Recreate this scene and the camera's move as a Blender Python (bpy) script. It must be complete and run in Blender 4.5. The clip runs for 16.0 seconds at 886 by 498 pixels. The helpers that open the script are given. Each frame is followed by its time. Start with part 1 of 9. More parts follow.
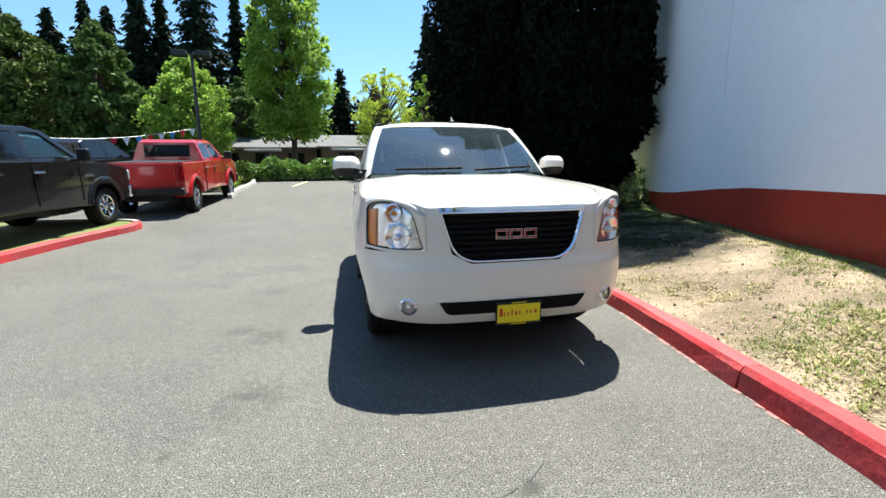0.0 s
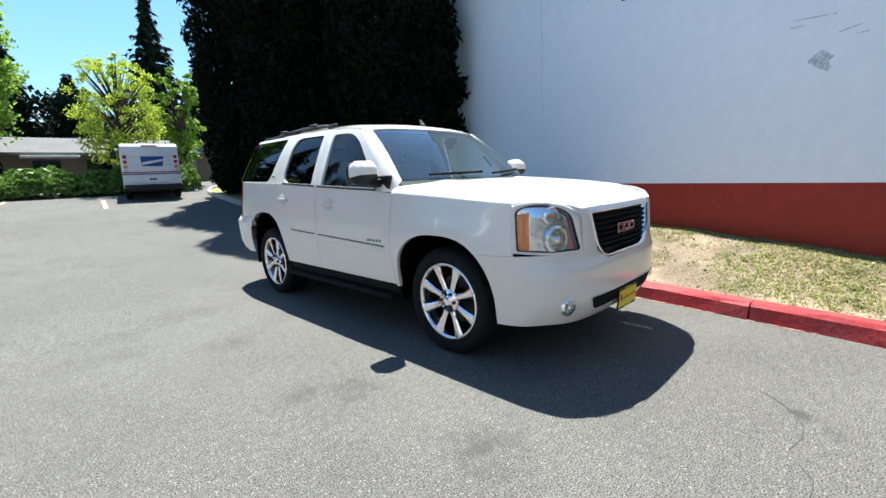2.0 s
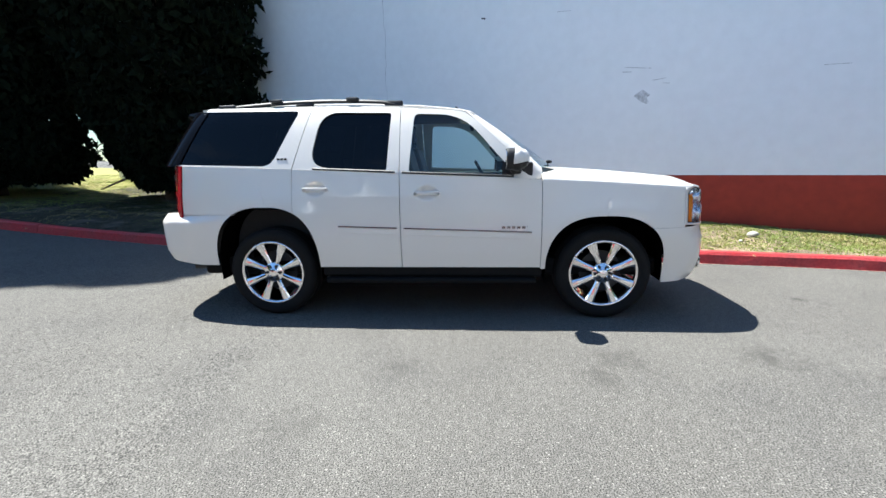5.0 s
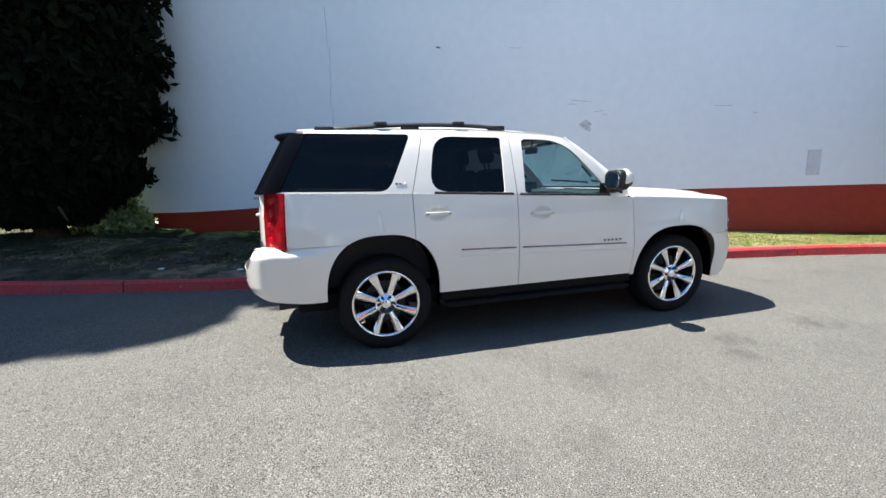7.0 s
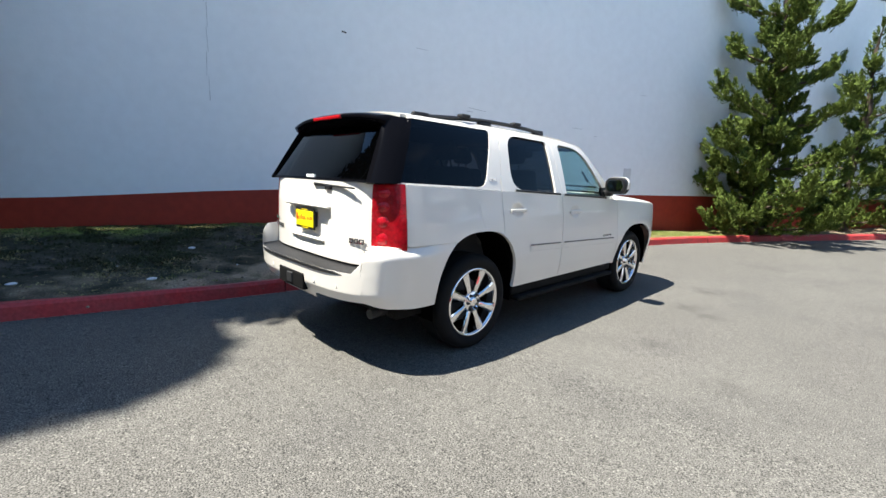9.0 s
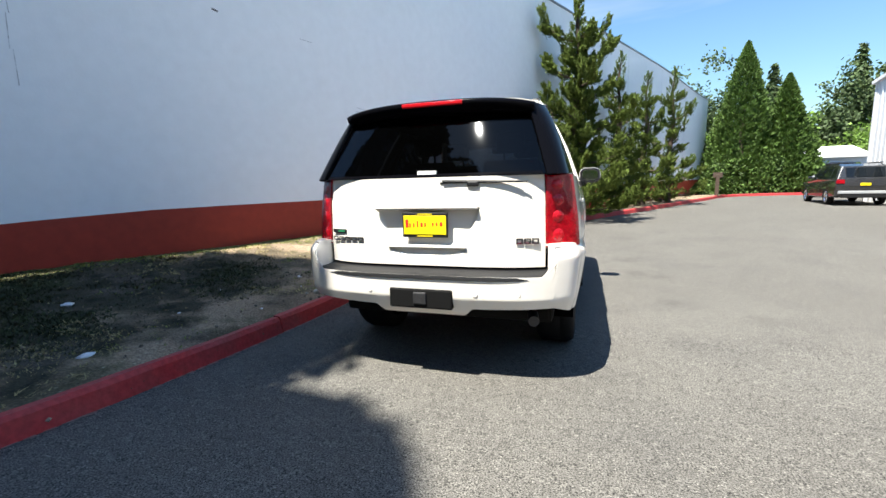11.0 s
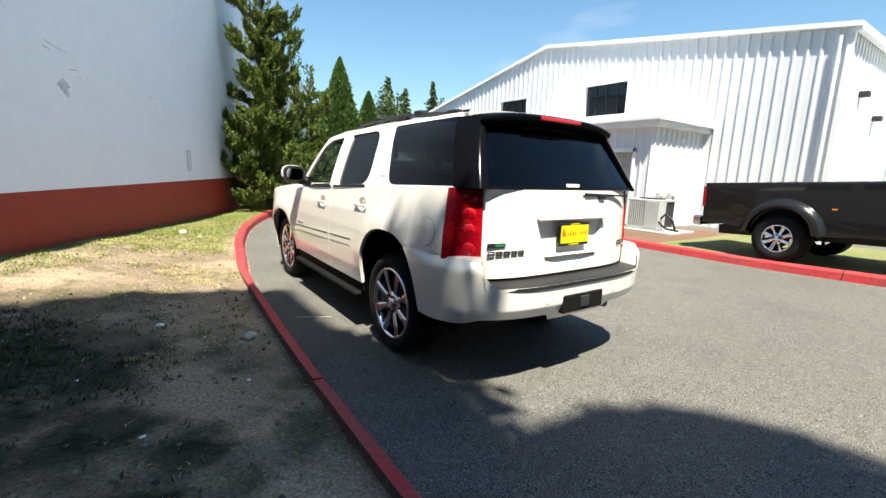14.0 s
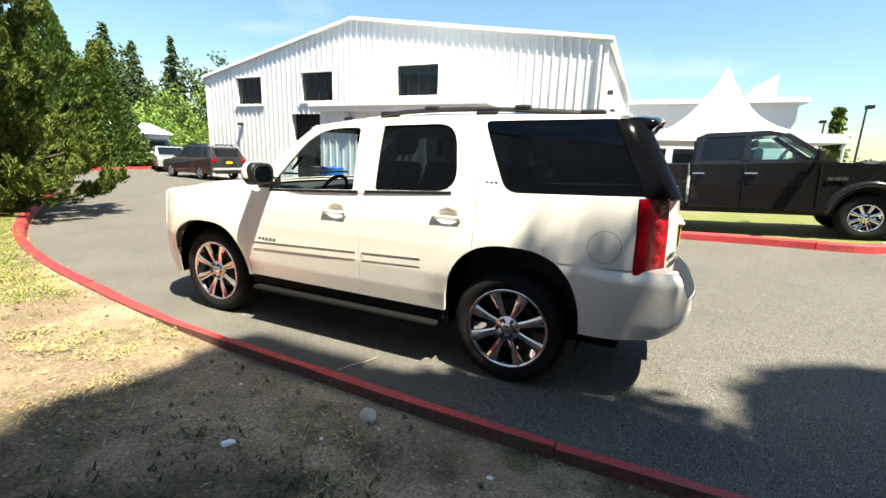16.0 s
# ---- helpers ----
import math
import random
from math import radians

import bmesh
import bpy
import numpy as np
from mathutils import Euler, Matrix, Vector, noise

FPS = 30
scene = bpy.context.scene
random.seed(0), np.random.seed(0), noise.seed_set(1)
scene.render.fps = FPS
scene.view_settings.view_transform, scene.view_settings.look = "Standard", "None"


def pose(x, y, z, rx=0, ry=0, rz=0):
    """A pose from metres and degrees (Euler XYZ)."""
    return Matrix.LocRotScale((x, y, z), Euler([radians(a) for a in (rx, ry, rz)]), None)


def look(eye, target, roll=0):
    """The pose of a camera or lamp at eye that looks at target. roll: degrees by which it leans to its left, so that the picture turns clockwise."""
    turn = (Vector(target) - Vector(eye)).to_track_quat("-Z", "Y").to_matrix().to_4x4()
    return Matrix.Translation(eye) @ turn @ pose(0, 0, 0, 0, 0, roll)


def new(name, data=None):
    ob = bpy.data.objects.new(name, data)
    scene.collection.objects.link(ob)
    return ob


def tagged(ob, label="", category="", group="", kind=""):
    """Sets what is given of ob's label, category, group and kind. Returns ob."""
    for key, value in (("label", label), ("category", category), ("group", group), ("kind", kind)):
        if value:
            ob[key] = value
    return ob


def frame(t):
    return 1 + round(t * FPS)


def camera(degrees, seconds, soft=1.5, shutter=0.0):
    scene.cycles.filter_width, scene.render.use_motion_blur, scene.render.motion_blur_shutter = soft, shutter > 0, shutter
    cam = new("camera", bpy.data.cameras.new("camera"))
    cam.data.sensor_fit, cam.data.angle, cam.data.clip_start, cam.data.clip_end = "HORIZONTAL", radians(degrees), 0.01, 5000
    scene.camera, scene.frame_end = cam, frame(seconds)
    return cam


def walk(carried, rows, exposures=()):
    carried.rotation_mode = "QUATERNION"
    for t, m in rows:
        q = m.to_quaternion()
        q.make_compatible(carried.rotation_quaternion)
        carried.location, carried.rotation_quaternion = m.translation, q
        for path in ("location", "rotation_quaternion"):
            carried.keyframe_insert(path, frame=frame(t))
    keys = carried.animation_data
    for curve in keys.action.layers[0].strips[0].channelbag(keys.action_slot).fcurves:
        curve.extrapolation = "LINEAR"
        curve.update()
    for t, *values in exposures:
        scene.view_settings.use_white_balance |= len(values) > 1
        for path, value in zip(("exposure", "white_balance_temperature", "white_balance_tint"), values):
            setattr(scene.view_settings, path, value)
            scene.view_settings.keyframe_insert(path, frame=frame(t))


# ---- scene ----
cam = camera(91.3, 16.0)
PATH = [
    (0, (-1.017, -5.002, 1.272), (-0.614, -3.071, 0.947), -0.7),
    (0.5, (-1.549, -4.756, 1.264), (-0.841, -2.916, 0.931), 0.2),
    (1, (-2.101, -4.515, 1.274), (-1.127, -2.8, 0.947), -1.1),
    (1.5, (-2.636, -4.116, 1.264), (-1.471, -2.532, 0.898), -1.0),
    (2, (-3.128, -3.693, 1.325), (-1.741, -2.29, 0.997), -2.7),
    (2.5, (-3.515, -3.22, 1.352), (-1.969, -1.993, 1.026), -4.8),
    (3, (-3.858, -2.719, 1.372), (-2.139, -1.738, 1.087), -3.4),
    (3.5, (-4.154, -2.141, 1.37), (-2.345, -1.355, 1.034), -2.2),
    (4, (-4.394, -1.535, 1.369), (-2.508, -0.966, 1.022), -1.0),
    (4.2, (-4.48, -1.29, 1.378), (-2.575, -0.805, 1.01), -0.6),
    (6.3, (-4.668, 1.019, 1.401), (-2.718, 0.727, 1.065), -2.1),
    (6.5, (-4.644, 1.276, 1.431), (-2.701, 0.924, 1.11), -1.6),
    (7, (-4.509, 1.912, 1.469), (-2.603, 1.405, 1.138), -1.9),
    (7.5, (-4.337, 2.531, 1.476), (-2.517, 1.776, 1.134), -0.5),
    (8, (-4.025, 3.103, 1.469), (-2.302, 2.148, 1.123), -0.8),
    (8.5, (-3.677, 3.658, 1.47), (-2.12, 2.459, 1.101), 0.9),
    (8.7, (-3.518, 3.845, 1.469), (-2.013, 2.577, 1.113), 1.5),
    (10.8, (-1.249, 5.091, 1.345), (-0.545, 3.25, 1.009), -1.2),
    (11, (-0.99, 5.162, 1.345), (-0.374, 3.283, 1.041), -1.5),
    (11.5, (-0.328, 5.285, 1.393), (-0.001, 3.327, 1.147), -2.1),
    (12, (0.231, 5.274, 1.396), (0.169, 3.286, 1.189), -2.5),
    (12.5, (0.844, 5.209, 1.398), (0.468, 3.257, 1.184), -0.2),
    (13, (1.443, 5.103, 1.399), (0.796, 3.234, 1.102), 0.5),
    (13.5, (2.005, 4.856, 1.447), (1.11, 3.092, 1.151), 2.5),
    (14, (2.53, 4.487, 1.472), (1.398, 2.876, 1.122), 2.2),
    (14.5, (2.945, 3.969, 1.505), (1.603, 2.536, 1.122), 0.8),
    (15, (3.306, 3.422, 1.56), (1.812, 2.147, 1.185), 1.3),
    (15.5, (3.546, 2.833, 1.585), (1.879, 1.809, 1.168), 1.8),
    (16, (3.724, 2.23, 1.593), (1.944, 1.425, 1.167), 2.0),
]
walk(cam, [(t, look(eye, target, roll)) for t, eye, target, roll in PATH], exposures=[(0, 1.53, 6300, 8), (3.5, 1.56, 6000, 10), (8.5, 1.56, 6450, 11), (11, 1.63, 6550, 11), (13.5, 1.52, 6700, 9), (16, 1.76, 7400, 9)])
# ---- end path


# ---------------------------------------------------------------- world, sun
SUN_TO = Vector((0.22, 0.42, 1.0)).normalized()
world = bpy.data.worlds.new("sky")
world.use_nodes = True
scene.world = world
_nt = world.node_tree
_sky = _nt.nodes.new("ShaderNodeTexSky")
_sky.sky_type = "NISHITA"
_sky.sun_disc = False
_sky.sun_elevation = math.asin(SUN_TO.z)
_sky.sun_rotation = math.atan2(SUN_TO.x, SUN_TO.y)
_sky.air_density, _sky.dust_density, _sky.ozone_density = 1.5, 0.2, 2.1
_bg = _nt.nodes["Background"]
# thin streaks of cirrus drawn out across the sky
_co = _nt.nodes.new("ShaderNodeTexCoord")
_mp = _nt.nodes.new("ShaderNodeMapping")
_mp.inputs["Rotation"].default_value = (0.25, 0.2, 0.5)
_mp.inputs["Scale"].default_value = (1.2, 3.0, 9.0)
_nz = _nt.nodes.new("ShaderNodeTexNoise")
_nz.inputs["Scale"].default_value, _nz.inputs["Detail"].default_value = 1.1, 6
_rg = _nt.nodes.new("ShaderNodeMapRange")
_rg.inputs["From Min"].default_value, _rg.inputs["From Max"].default_value = 0.55, 0.8
_rg.inputs["To Max"].default_value = 0.45
_mx = _nt.nodes.new("ShaderNodeMix")
_mx.data_type = "RGBA"
_mx.inputs["B"].default_value = (7.5, 8.0, 8.6, 1)
_nt.links.new(_co.outputs["Generated"], _mp.inputs["Vector"])
_nt.links.new(_mp.outputs["Vector"], _nz.inputs["Vector"])
_nt.links.new(_nz.outputs["Fac"], _rg.inputs["Value"])
_nt.links.new(_rg.outputs["Result"], _mx.inputs["Factor"])
_tn = _nt.nodes.new("ShaderNodeMix")
_tn.data_type, _tn.blend_type = "RGBA", "MULTIPLY"
_tn.inputs["Factor"].default_value = 1.0
_tn.inputs["B"].default_value = (0.80, 1.06, 1.26, 1)
_nt.links.new(_sky.outputs["Color"], _tn.inputs["A"])
_nt.links.new(_tn.outputs["Result"], _mx.inputs["A"])
_nt.links.new(_mx.outputs["Result"], _bg.inputs["Color"])
_bg.inputs["Strength"].default_value = 0.050
sun = new("sun", bpy.data.lights.new("sun", "SUN"))
sun.data.energy, sun.data.angle, sun.data.color = 5.0, radians(0.55), (1.0, 0.98, 0.89)
sun.matrix_world = look((0, 0, 30), Vector((0, 0, 30)) - SUN_TO)


# ---------------------------------------------------------------- materials
def material(name, color, rough=0.6, metal=0.0, grain=40.0, vary=0.15, stain=1.5, stain_vary=0.15, bump=0.2, bump_scale=None,
             tint=None, coat=0.0, spec=0.5, island=0.0, transmission=0.0, ior=1.45, alpha=1.0, bump_distance=0.01, obj_random=0.0, glow=0.0, coat_ior=1.5):
    """A surface with fine grain and broad stains, in object space at true size."""
    m = bpy.data.materials.new(name)
    m.use_nodes = True
    nt = m.node_tree
    b = nt.nodes["Principled BSDF"]
    b.inputs["Roughness"].default_value = rough
    b.inputs["Metallic"].default_value = metal
    b.inputs["Coat Weight"].default_value = coat
    b.inputs["Coat Roughness"].default_value = 0.03
    b.inputs["Coat IOR"].default_value = coat_ior
    b.inputs["Specular IOR Level"].default_value = spec
    b.inputs["Transmission Weight"].default_value = transmission
    b.inputs["IOR"].default_value = ior
    b.inputs["Alpha"].default_value = alpha
    geo = nt.nodes.new("ShaderNodeNewGeometry")
    tint = tint or tuple(c * 0.7 for c in color)
    mixes = None

    def noise_fac(scale, detail, lo, hi):
        n = nt.nodes.new("ShaderNodeTexNoise")
        n.inputs["Scale"].default_value, n.inputs["Detail"].default_value = scale, detail
        nt.links.new(geo.outputs["Position"], n.inputs["Vector"])
        r = nt.nodes.new("ShaderNodeMapRange")
        r.inputs["From Min"].default_value, r.inputs["From Max"].default_value = 0.3, 0.7
        r.inputs["To Min"].default_value, r.inputs["To Max"].default_value = lo, hi
        nt.links.new(n.outputs["Fac"], r.inputs["Value"])
        return n, r.outputs["Result"]

    def scale_color(col, fac):
        mix = nt.nodes.new("ShaderNodeMix")
        mix.data_type, mix.blend_type = "RGBA", "MULTIPLY"
        mix.inputs["Factor"].default_value = 1.0
        nt.links.new(col, mix.inputs["A"])
        nt.links.new(fac, mix.inputs["B"])
        return mix.outputs["Result"]

    base = nt.nodes.new("ShaderNodeMix")
    base.data_type = "RGBA"
    base.inputs["A"].default_value, base.inputs["B"].default_value = (*color, 1), (*tint, 1)
    _, f = noise_fac(stain, 4, 0, 1)
    nt.links.new(f, base.inputs["Factor"])
    s = nt.nodes.new("ShaderNodeMath")
    s.operation = "MULTIPLY"
    s.inputs[1].default_value = min(1.0, stain_vary * 3)
    nt.links.new(f, s.inputs[0])
    nt.links.new(s.outputs[0], base.inputs["Factor"])
    out = base.outputs["Result"]
    gn, g = noise_fac(grain, 3, 1 - vary, 1 + vary)
    out = scale_color(out, g)
    if island:
        r = nt.nodes.new("ShaderNodeMapRange")
        r.inputs["To Min"].default_value, r.inputs["To Max"].default_value = 1 - island, 1 + island
        nt.links.new(geo.outputs["Random Per Island"], r.inputs["Value"])
        out = scale_color(out, r.outputs["Result"])
    if obj_random:
        oi = nt.nodes.new("ShaderNodeObjectInfo")
        r = nt.nodes.new("ShaderNodeMapRange")
        r.inputs["To Min"].default_value, r.inputs["To Max"].default_value = 1 - obj_random, 1 + obj_random
        nt.links.new(oi.outputs["Random"], r.inputs["Value"])
        out = scale_color(out, r.outputs["Result"])
    nt.links.new(out, b.inputs["Base Color"])
    if bump:
        bn = gn
        if bump_scale:
            bn, _ = noise_fac(bump_scale, 4, 0, 1)
        bp = nt.nodes.new("ShaderNodeBump")
        bp.inputs["Strength"].default_value = bump
        bp.inputs["Distance"].default_value = bump_distance
        nt.links.new(bn.outputs["Fac"], bp.inputs["Height"])
        nt.links.new(bp.outputs["Normal"], b.inputs["Normal"])
    if glow:
        # thin leaves pass light through
        tl = nt.nodes.new("ShaderNodeBsdfTranslucent")
        nt.links.new(out, tl.inputs["Color"])
        mx = nt.nodes.new("ShaderNodeMixShader")
        mx.inputs["Fac"].default_value = glow
        nt.links.new(b.outputs["BSDF"], mx.inputs[1])
        nt.links.new(tl.outputs["BSDF"], mx.inputs[2])
        nt.links.new(mx.outputs["Shader"], nt.nodes["Material Output"].inputs["Surface"])
    return m


def ground_material(name, colors, mix_scale, speck, speck_scale, stains=(), spots=0.0, rough=0.9, bump=0.5, bump_scale=110, bump_distance=0.006, mottle=0.0, lawn=None):
    """Ground of three colours mixed in patches, with fine specks of stone, and stains at given places (x, y, radius)."""
    m = bpy.data.materials.new(name)
    m.use_nodes = True
    nt = m.node_tree
    L = nt.links.new
    b = nt.nodes["Principled BSDF"]
    b.inputs["Roughness"].default_value = rough
    b.inputs["Specular IOR Level"].default_value = 0.3
    geo = nt.nodes.new("ShaderNodeNewGeometry")

    def tex(kind, scale, detail=4):
        n = nt.nodes.new(kind)
        n.inputs["Scale"].default_value = scale
        if kind == "ShaderNodeTexNoise":
            n.inputs["Detail"].default_value = detail
        L(geo.outputs["Position"], n.inputs["Vector"])
        return n

    def ranged(out, a, b_, c, d):
        r = nt.nodes.new("ShaderNodeMapRange")
        for key, v in zip(("From Min", "From Max", "To Min", "To Max"), (a, b_, c, d)):
            r.inputs[key].default_value = v
        L(out, r.inputs["Value"])
        return r.outputs["Result"]

    def mixed(a, b_, fac, blend="MIX"):
        x = nt.nodes.new("ShaderNodeMix")
        x.data_type, x.blend_type = "RGBA", blend
        for key, v in (("A", a), ("B", b_)):
            if isinstance(v, tuple):
                x.inputs[key].default_value = (*v, 1)
            else:
                L(v, x.inputs[key])
        if isinstance(fac, float):
            x.inputs["Factor"].default_value = fac
        else:
            L(fac, x.inputs["Factor"])
        return x.outputs["Result"]

    col = mixed(colors[0], colors[1], ranged(tex("ShaderNodeTexNoise", mix_scale).outputs["Fac"], 0.42, 0.6, 0, 1))
    col = mixed(col, colors[2], ranged(tex("ShaderNodeTexNoise", mix_scale * 2.7, 5).outputs["Fac"], 0.5, 0.68, 0, 1))
    fine = tex("ShaderNodeTexNoise", speck_scale, 2)
    col = mixed(col, ranged(fine.outputs["Fac"], 0.3, 0.7, 1 - speck, 1 + speck), 1.0, "MULTIPLY")
    if mottle:
        col = mixed(col, ranged(tex("ShaderNodeTexNoise", 22, 8).outputs["Fac"], 0.3, 0.7, 1 - mottle, 1 + mottle), 1.0, "MULTIPLY")
        v3 = tex("ShaderNodeTexVoronoi", 38)
        se3 = nt.nodes.new("ShaderNodeSeparateColor")
        L(v3.outputs["Color"], se3.inputs["Color"])
        col = mixed(col, ranged(se3.outputs["Blue"], 0.0, 1.0, 0.95, 1.05), 1.0, "MULTIPLY")
    vor = tex("ShaderNodeTexVoronoi", speck_scale * 0.55)
    pale = nt.nodes.new("ShaderNodeMath")
    pale.operation = "MULTIPLY"
    sep = nt.nodes.new("ShaderNodeSeparateColor")
    L(vor.outputs["Color"], sep.inputs["Color"])
    L(ranged(sep.outputs["Red"], 0.80, 0.97, 0, 1), pale.inputs[0])
    L(ranged(vor.outputs["Distance"], 0.25, 0.42, 1, 0), pale.inputs[1])
    k = nt.nodes.new("ShaderNodeMath")
    k.operation = "MULTIPLY"
    k.inputs[1].default_value = speck
    L(pale.outputs[0], k.inputs[0])
    col = mixed(col, tuple(min(0.6, c * 2.6) for c in colors[0]), k.outputs[0])
    if spots:
        v2 = tex("ShaderNodeTexVoronoi", 1.1)
        se2 = nt.nodes.new("ShaderNodeSeparateColor")
        L(v2.outputs["Color"], se2.inputs["Color"])
        s1 = ranged(v2.outputs["Distance"], 0.03, 0.05, spots, 0)
        s2 = nt.nodes.new("ShaderNodeMath")
        s2.operation = "MULTIPLY"
        L(s1, s2.inputs[0])
        L(ranged(se2.outputs["Green"], 0.5, 0.55, 0, 1), s2.inputs[1])
        col = mixed(col, tuple(c * 0.35 for c in colors[0]), s2.outputs[0])
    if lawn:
        # worn lawn replaces the dry turf northwards, cedar shade painted into its colours
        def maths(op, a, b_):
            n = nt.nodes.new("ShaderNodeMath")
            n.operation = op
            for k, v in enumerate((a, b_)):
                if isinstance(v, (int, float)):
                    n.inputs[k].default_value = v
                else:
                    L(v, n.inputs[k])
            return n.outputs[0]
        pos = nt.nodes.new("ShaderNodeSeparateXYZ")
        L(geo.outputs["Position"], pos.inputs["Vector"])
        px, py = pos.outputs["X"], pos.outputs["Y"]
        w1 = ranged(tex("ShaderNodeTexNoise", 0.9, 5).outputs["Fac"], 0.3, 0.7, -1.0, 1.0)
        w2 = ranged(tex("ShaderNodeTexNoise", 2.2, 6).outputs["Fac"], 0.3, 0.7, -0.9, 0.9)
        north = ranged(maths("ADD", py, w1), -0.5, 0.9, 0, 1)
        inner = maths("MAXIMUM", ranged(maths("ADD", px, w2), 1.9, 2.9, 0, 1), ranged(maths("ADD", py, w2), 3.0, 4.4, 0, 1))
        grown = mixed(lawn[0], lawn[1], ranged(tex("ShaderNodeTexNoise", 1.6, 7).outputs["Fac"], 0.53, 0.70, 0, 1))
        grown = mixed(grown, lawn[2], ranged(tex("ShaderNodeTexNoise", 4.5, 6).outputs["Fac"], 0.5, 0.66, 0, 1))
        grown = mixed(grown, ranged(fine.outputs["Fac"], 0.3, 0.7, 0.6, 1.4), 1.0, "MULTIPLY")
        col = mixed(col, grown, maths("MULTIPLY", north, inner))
        # fresh grass along the wall, its sunlit brightness put into the colour
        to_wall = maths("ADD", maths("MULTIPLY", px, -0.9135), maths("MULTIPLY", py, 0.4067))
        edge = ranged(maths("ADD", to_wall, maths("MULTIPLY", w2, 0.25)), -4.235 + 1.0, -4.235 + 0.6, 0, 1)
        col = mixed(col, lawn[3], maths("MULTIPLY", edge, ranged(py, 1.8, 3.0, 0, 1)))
        # far lawn in a paler tone that holds the sun falling on it
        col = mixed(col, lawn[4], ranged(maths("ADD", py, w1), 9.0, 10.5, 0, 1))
    wob = tex("ShaderNodeTexNoise", 7.0, 5)
    for x, y, r, amount in stains:
        v = nt.nodes.new("ShaderNodeVectorMath")
        v.operation = "DISTANCE"
        v.inputs[1].default_value = (x, y, 0)
        L(geo.outputs["Position"], v.inputs[0])
        a = nt.nodes.new("ShaderNodeMath")
        a.operation = "ADD"
        L(v.outputs["Value"], a.inputs[0])
        L(ranged(wob.outputs["Fac"], 0.25, 0.75, -0.7 * r, 0.7 * r), a.inputs[1])
        col = mixed(col, tuple(c * 0.4 for c in colors[0]), ranged(a.outputs[0], r * 0.2, r * 1.1, amount, 0))
    L(col, b.inputs["Base Color"])
    bp = nt.nodes.new("ShaderNodeBump")
    bp.inputs["Strength"].default_value, bp.inputs["Distance"].default_value = bump, bump_distance
    L(tex("ShaderNodeTexNoise", bump_scale, 3).outputs["Fac"], bp.inputs["Height"])
    L(bp.outputs["Normal"], b.inputs["Normal"])
    return m


OIL = [(-1.65, -2.42, 0.20, 0.55), (-0.34, -3.5, 0.06, 0.7), (-0.475, -3.64, 0.07, 0.7), (-2.0, -1.2, 0.16, 0.35), (-1.75, -1.35, 0.22, 0.4), (-1.92, -2.93, 0.04, 0.6), (-2.6, 0.6, 0.2, 0.25), (-1.9, 0.1, 0.12, 0.3),
       (-3.3, 2.2, 0.05, 0.7), (-2.2, 3.6, 0.05, 0.6), (-0.6, 3.4, 0.05, 0.6), (-1.5, 4.0, 0.05, 0.5), (-3.2, -3.2, 0.3, 0.2), (-3.2, 5.5, 0.3, 0.25), (-1.9, -5.2, 0.3, 0.25), (-0.2, -4.6, 0.12, 0.4), (-2.6, -4.2, 0.07, 0.5)]
ASPHALT = ground_material("asphalt", ((0.098, 0.092, 0.082), (0.107, 0.101, 0.090), (0.088, 0.083, 0.075)), 0.45, 0.95, 135, OIL, 0.6, bump=0.6, mottle=0.15)
WALL_WHITE = material("painted_wall_white", (0.86, 0.89, 0.92), 0.55, grain=6, vary=0.02, stain=0.35, stain_vary=0.1, bump=0.15, bump_scale=25, tint=(0.74, 0.77, 0.82))
WALL_RED = material("painted_band_red", (0.34, 0.032, 0.015), 0.6, grain=8, vary=0.1, stain=0.8, stain_vary=0.2, bump=0.15)
KERB_RED = material("kerb_paint_red", (0.43, 0.028, 0.032), 0.6, grain=30, vary=0.2, stain=3, stain_vary=0.3, bump=0.4, tint=(0.3, 0.05, 0.05), obj_random=0.08)
CONCRETE = material("concrete", (0.36, 0.35, 0.32), 0.8, grain=40, vary=0.15, bump=0.4)
# lawn: soil and grass darkened for cedar shade; last two greens brightened as sunlit
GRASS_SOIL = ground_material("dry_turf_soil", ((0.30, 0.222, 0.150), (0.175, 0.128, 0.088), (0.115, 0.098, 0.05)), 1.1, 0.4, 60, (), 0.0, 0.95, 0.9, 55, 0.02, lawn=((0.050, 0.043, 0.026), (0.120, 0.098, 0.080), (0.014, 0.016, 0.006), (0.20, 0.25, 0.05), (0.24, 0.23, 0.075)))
GREEN_TURF = material("green_turf", (0.11, 0.14, 0.03), 0.95, grain=45, vary=0.45, stain=1.2, stain_vary=0.3, bump=0.9, bump_scale=60, tint=(0.17, 0.15, 0.07))
MULCH = material("bark_mulch", (0.14, 0.075, 0.045), 0.95, grain=60, vary=0.4, bump=0.9)
SIDING = material("white_metal_siding", (0.68, 0.69, 0.7), 0.45, grain=10, vary=0.03, stain=0.7, stain_vary=0.08, bump=0.05)
TRIM_WHITE = material("white_trim", (0.8, 0.8, 0.8), 0.4, grain=10, vary=0.03, bump=0.05)
CAR_WHITE = material("pearl_white_paint", (0.76, 0.715, 0.645), 0.30, coat=0.8, coat_ior=1.5, grain=800, vary=0.02, stain=2, stain_vary=0.02, bump=0)
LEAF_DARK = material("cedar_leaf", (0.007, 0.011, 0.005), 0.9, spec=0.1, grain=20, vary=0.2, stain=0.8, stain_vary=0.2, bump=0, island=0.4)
LEAF_MID = material("juniper_leaf", (0.088, 0.125, 0.024), 0.7, spec=0.2, grain=20, vary=0.2, stain=0.8, stain_vary=0.2, bump=0, island=0.5, glow=0.12)
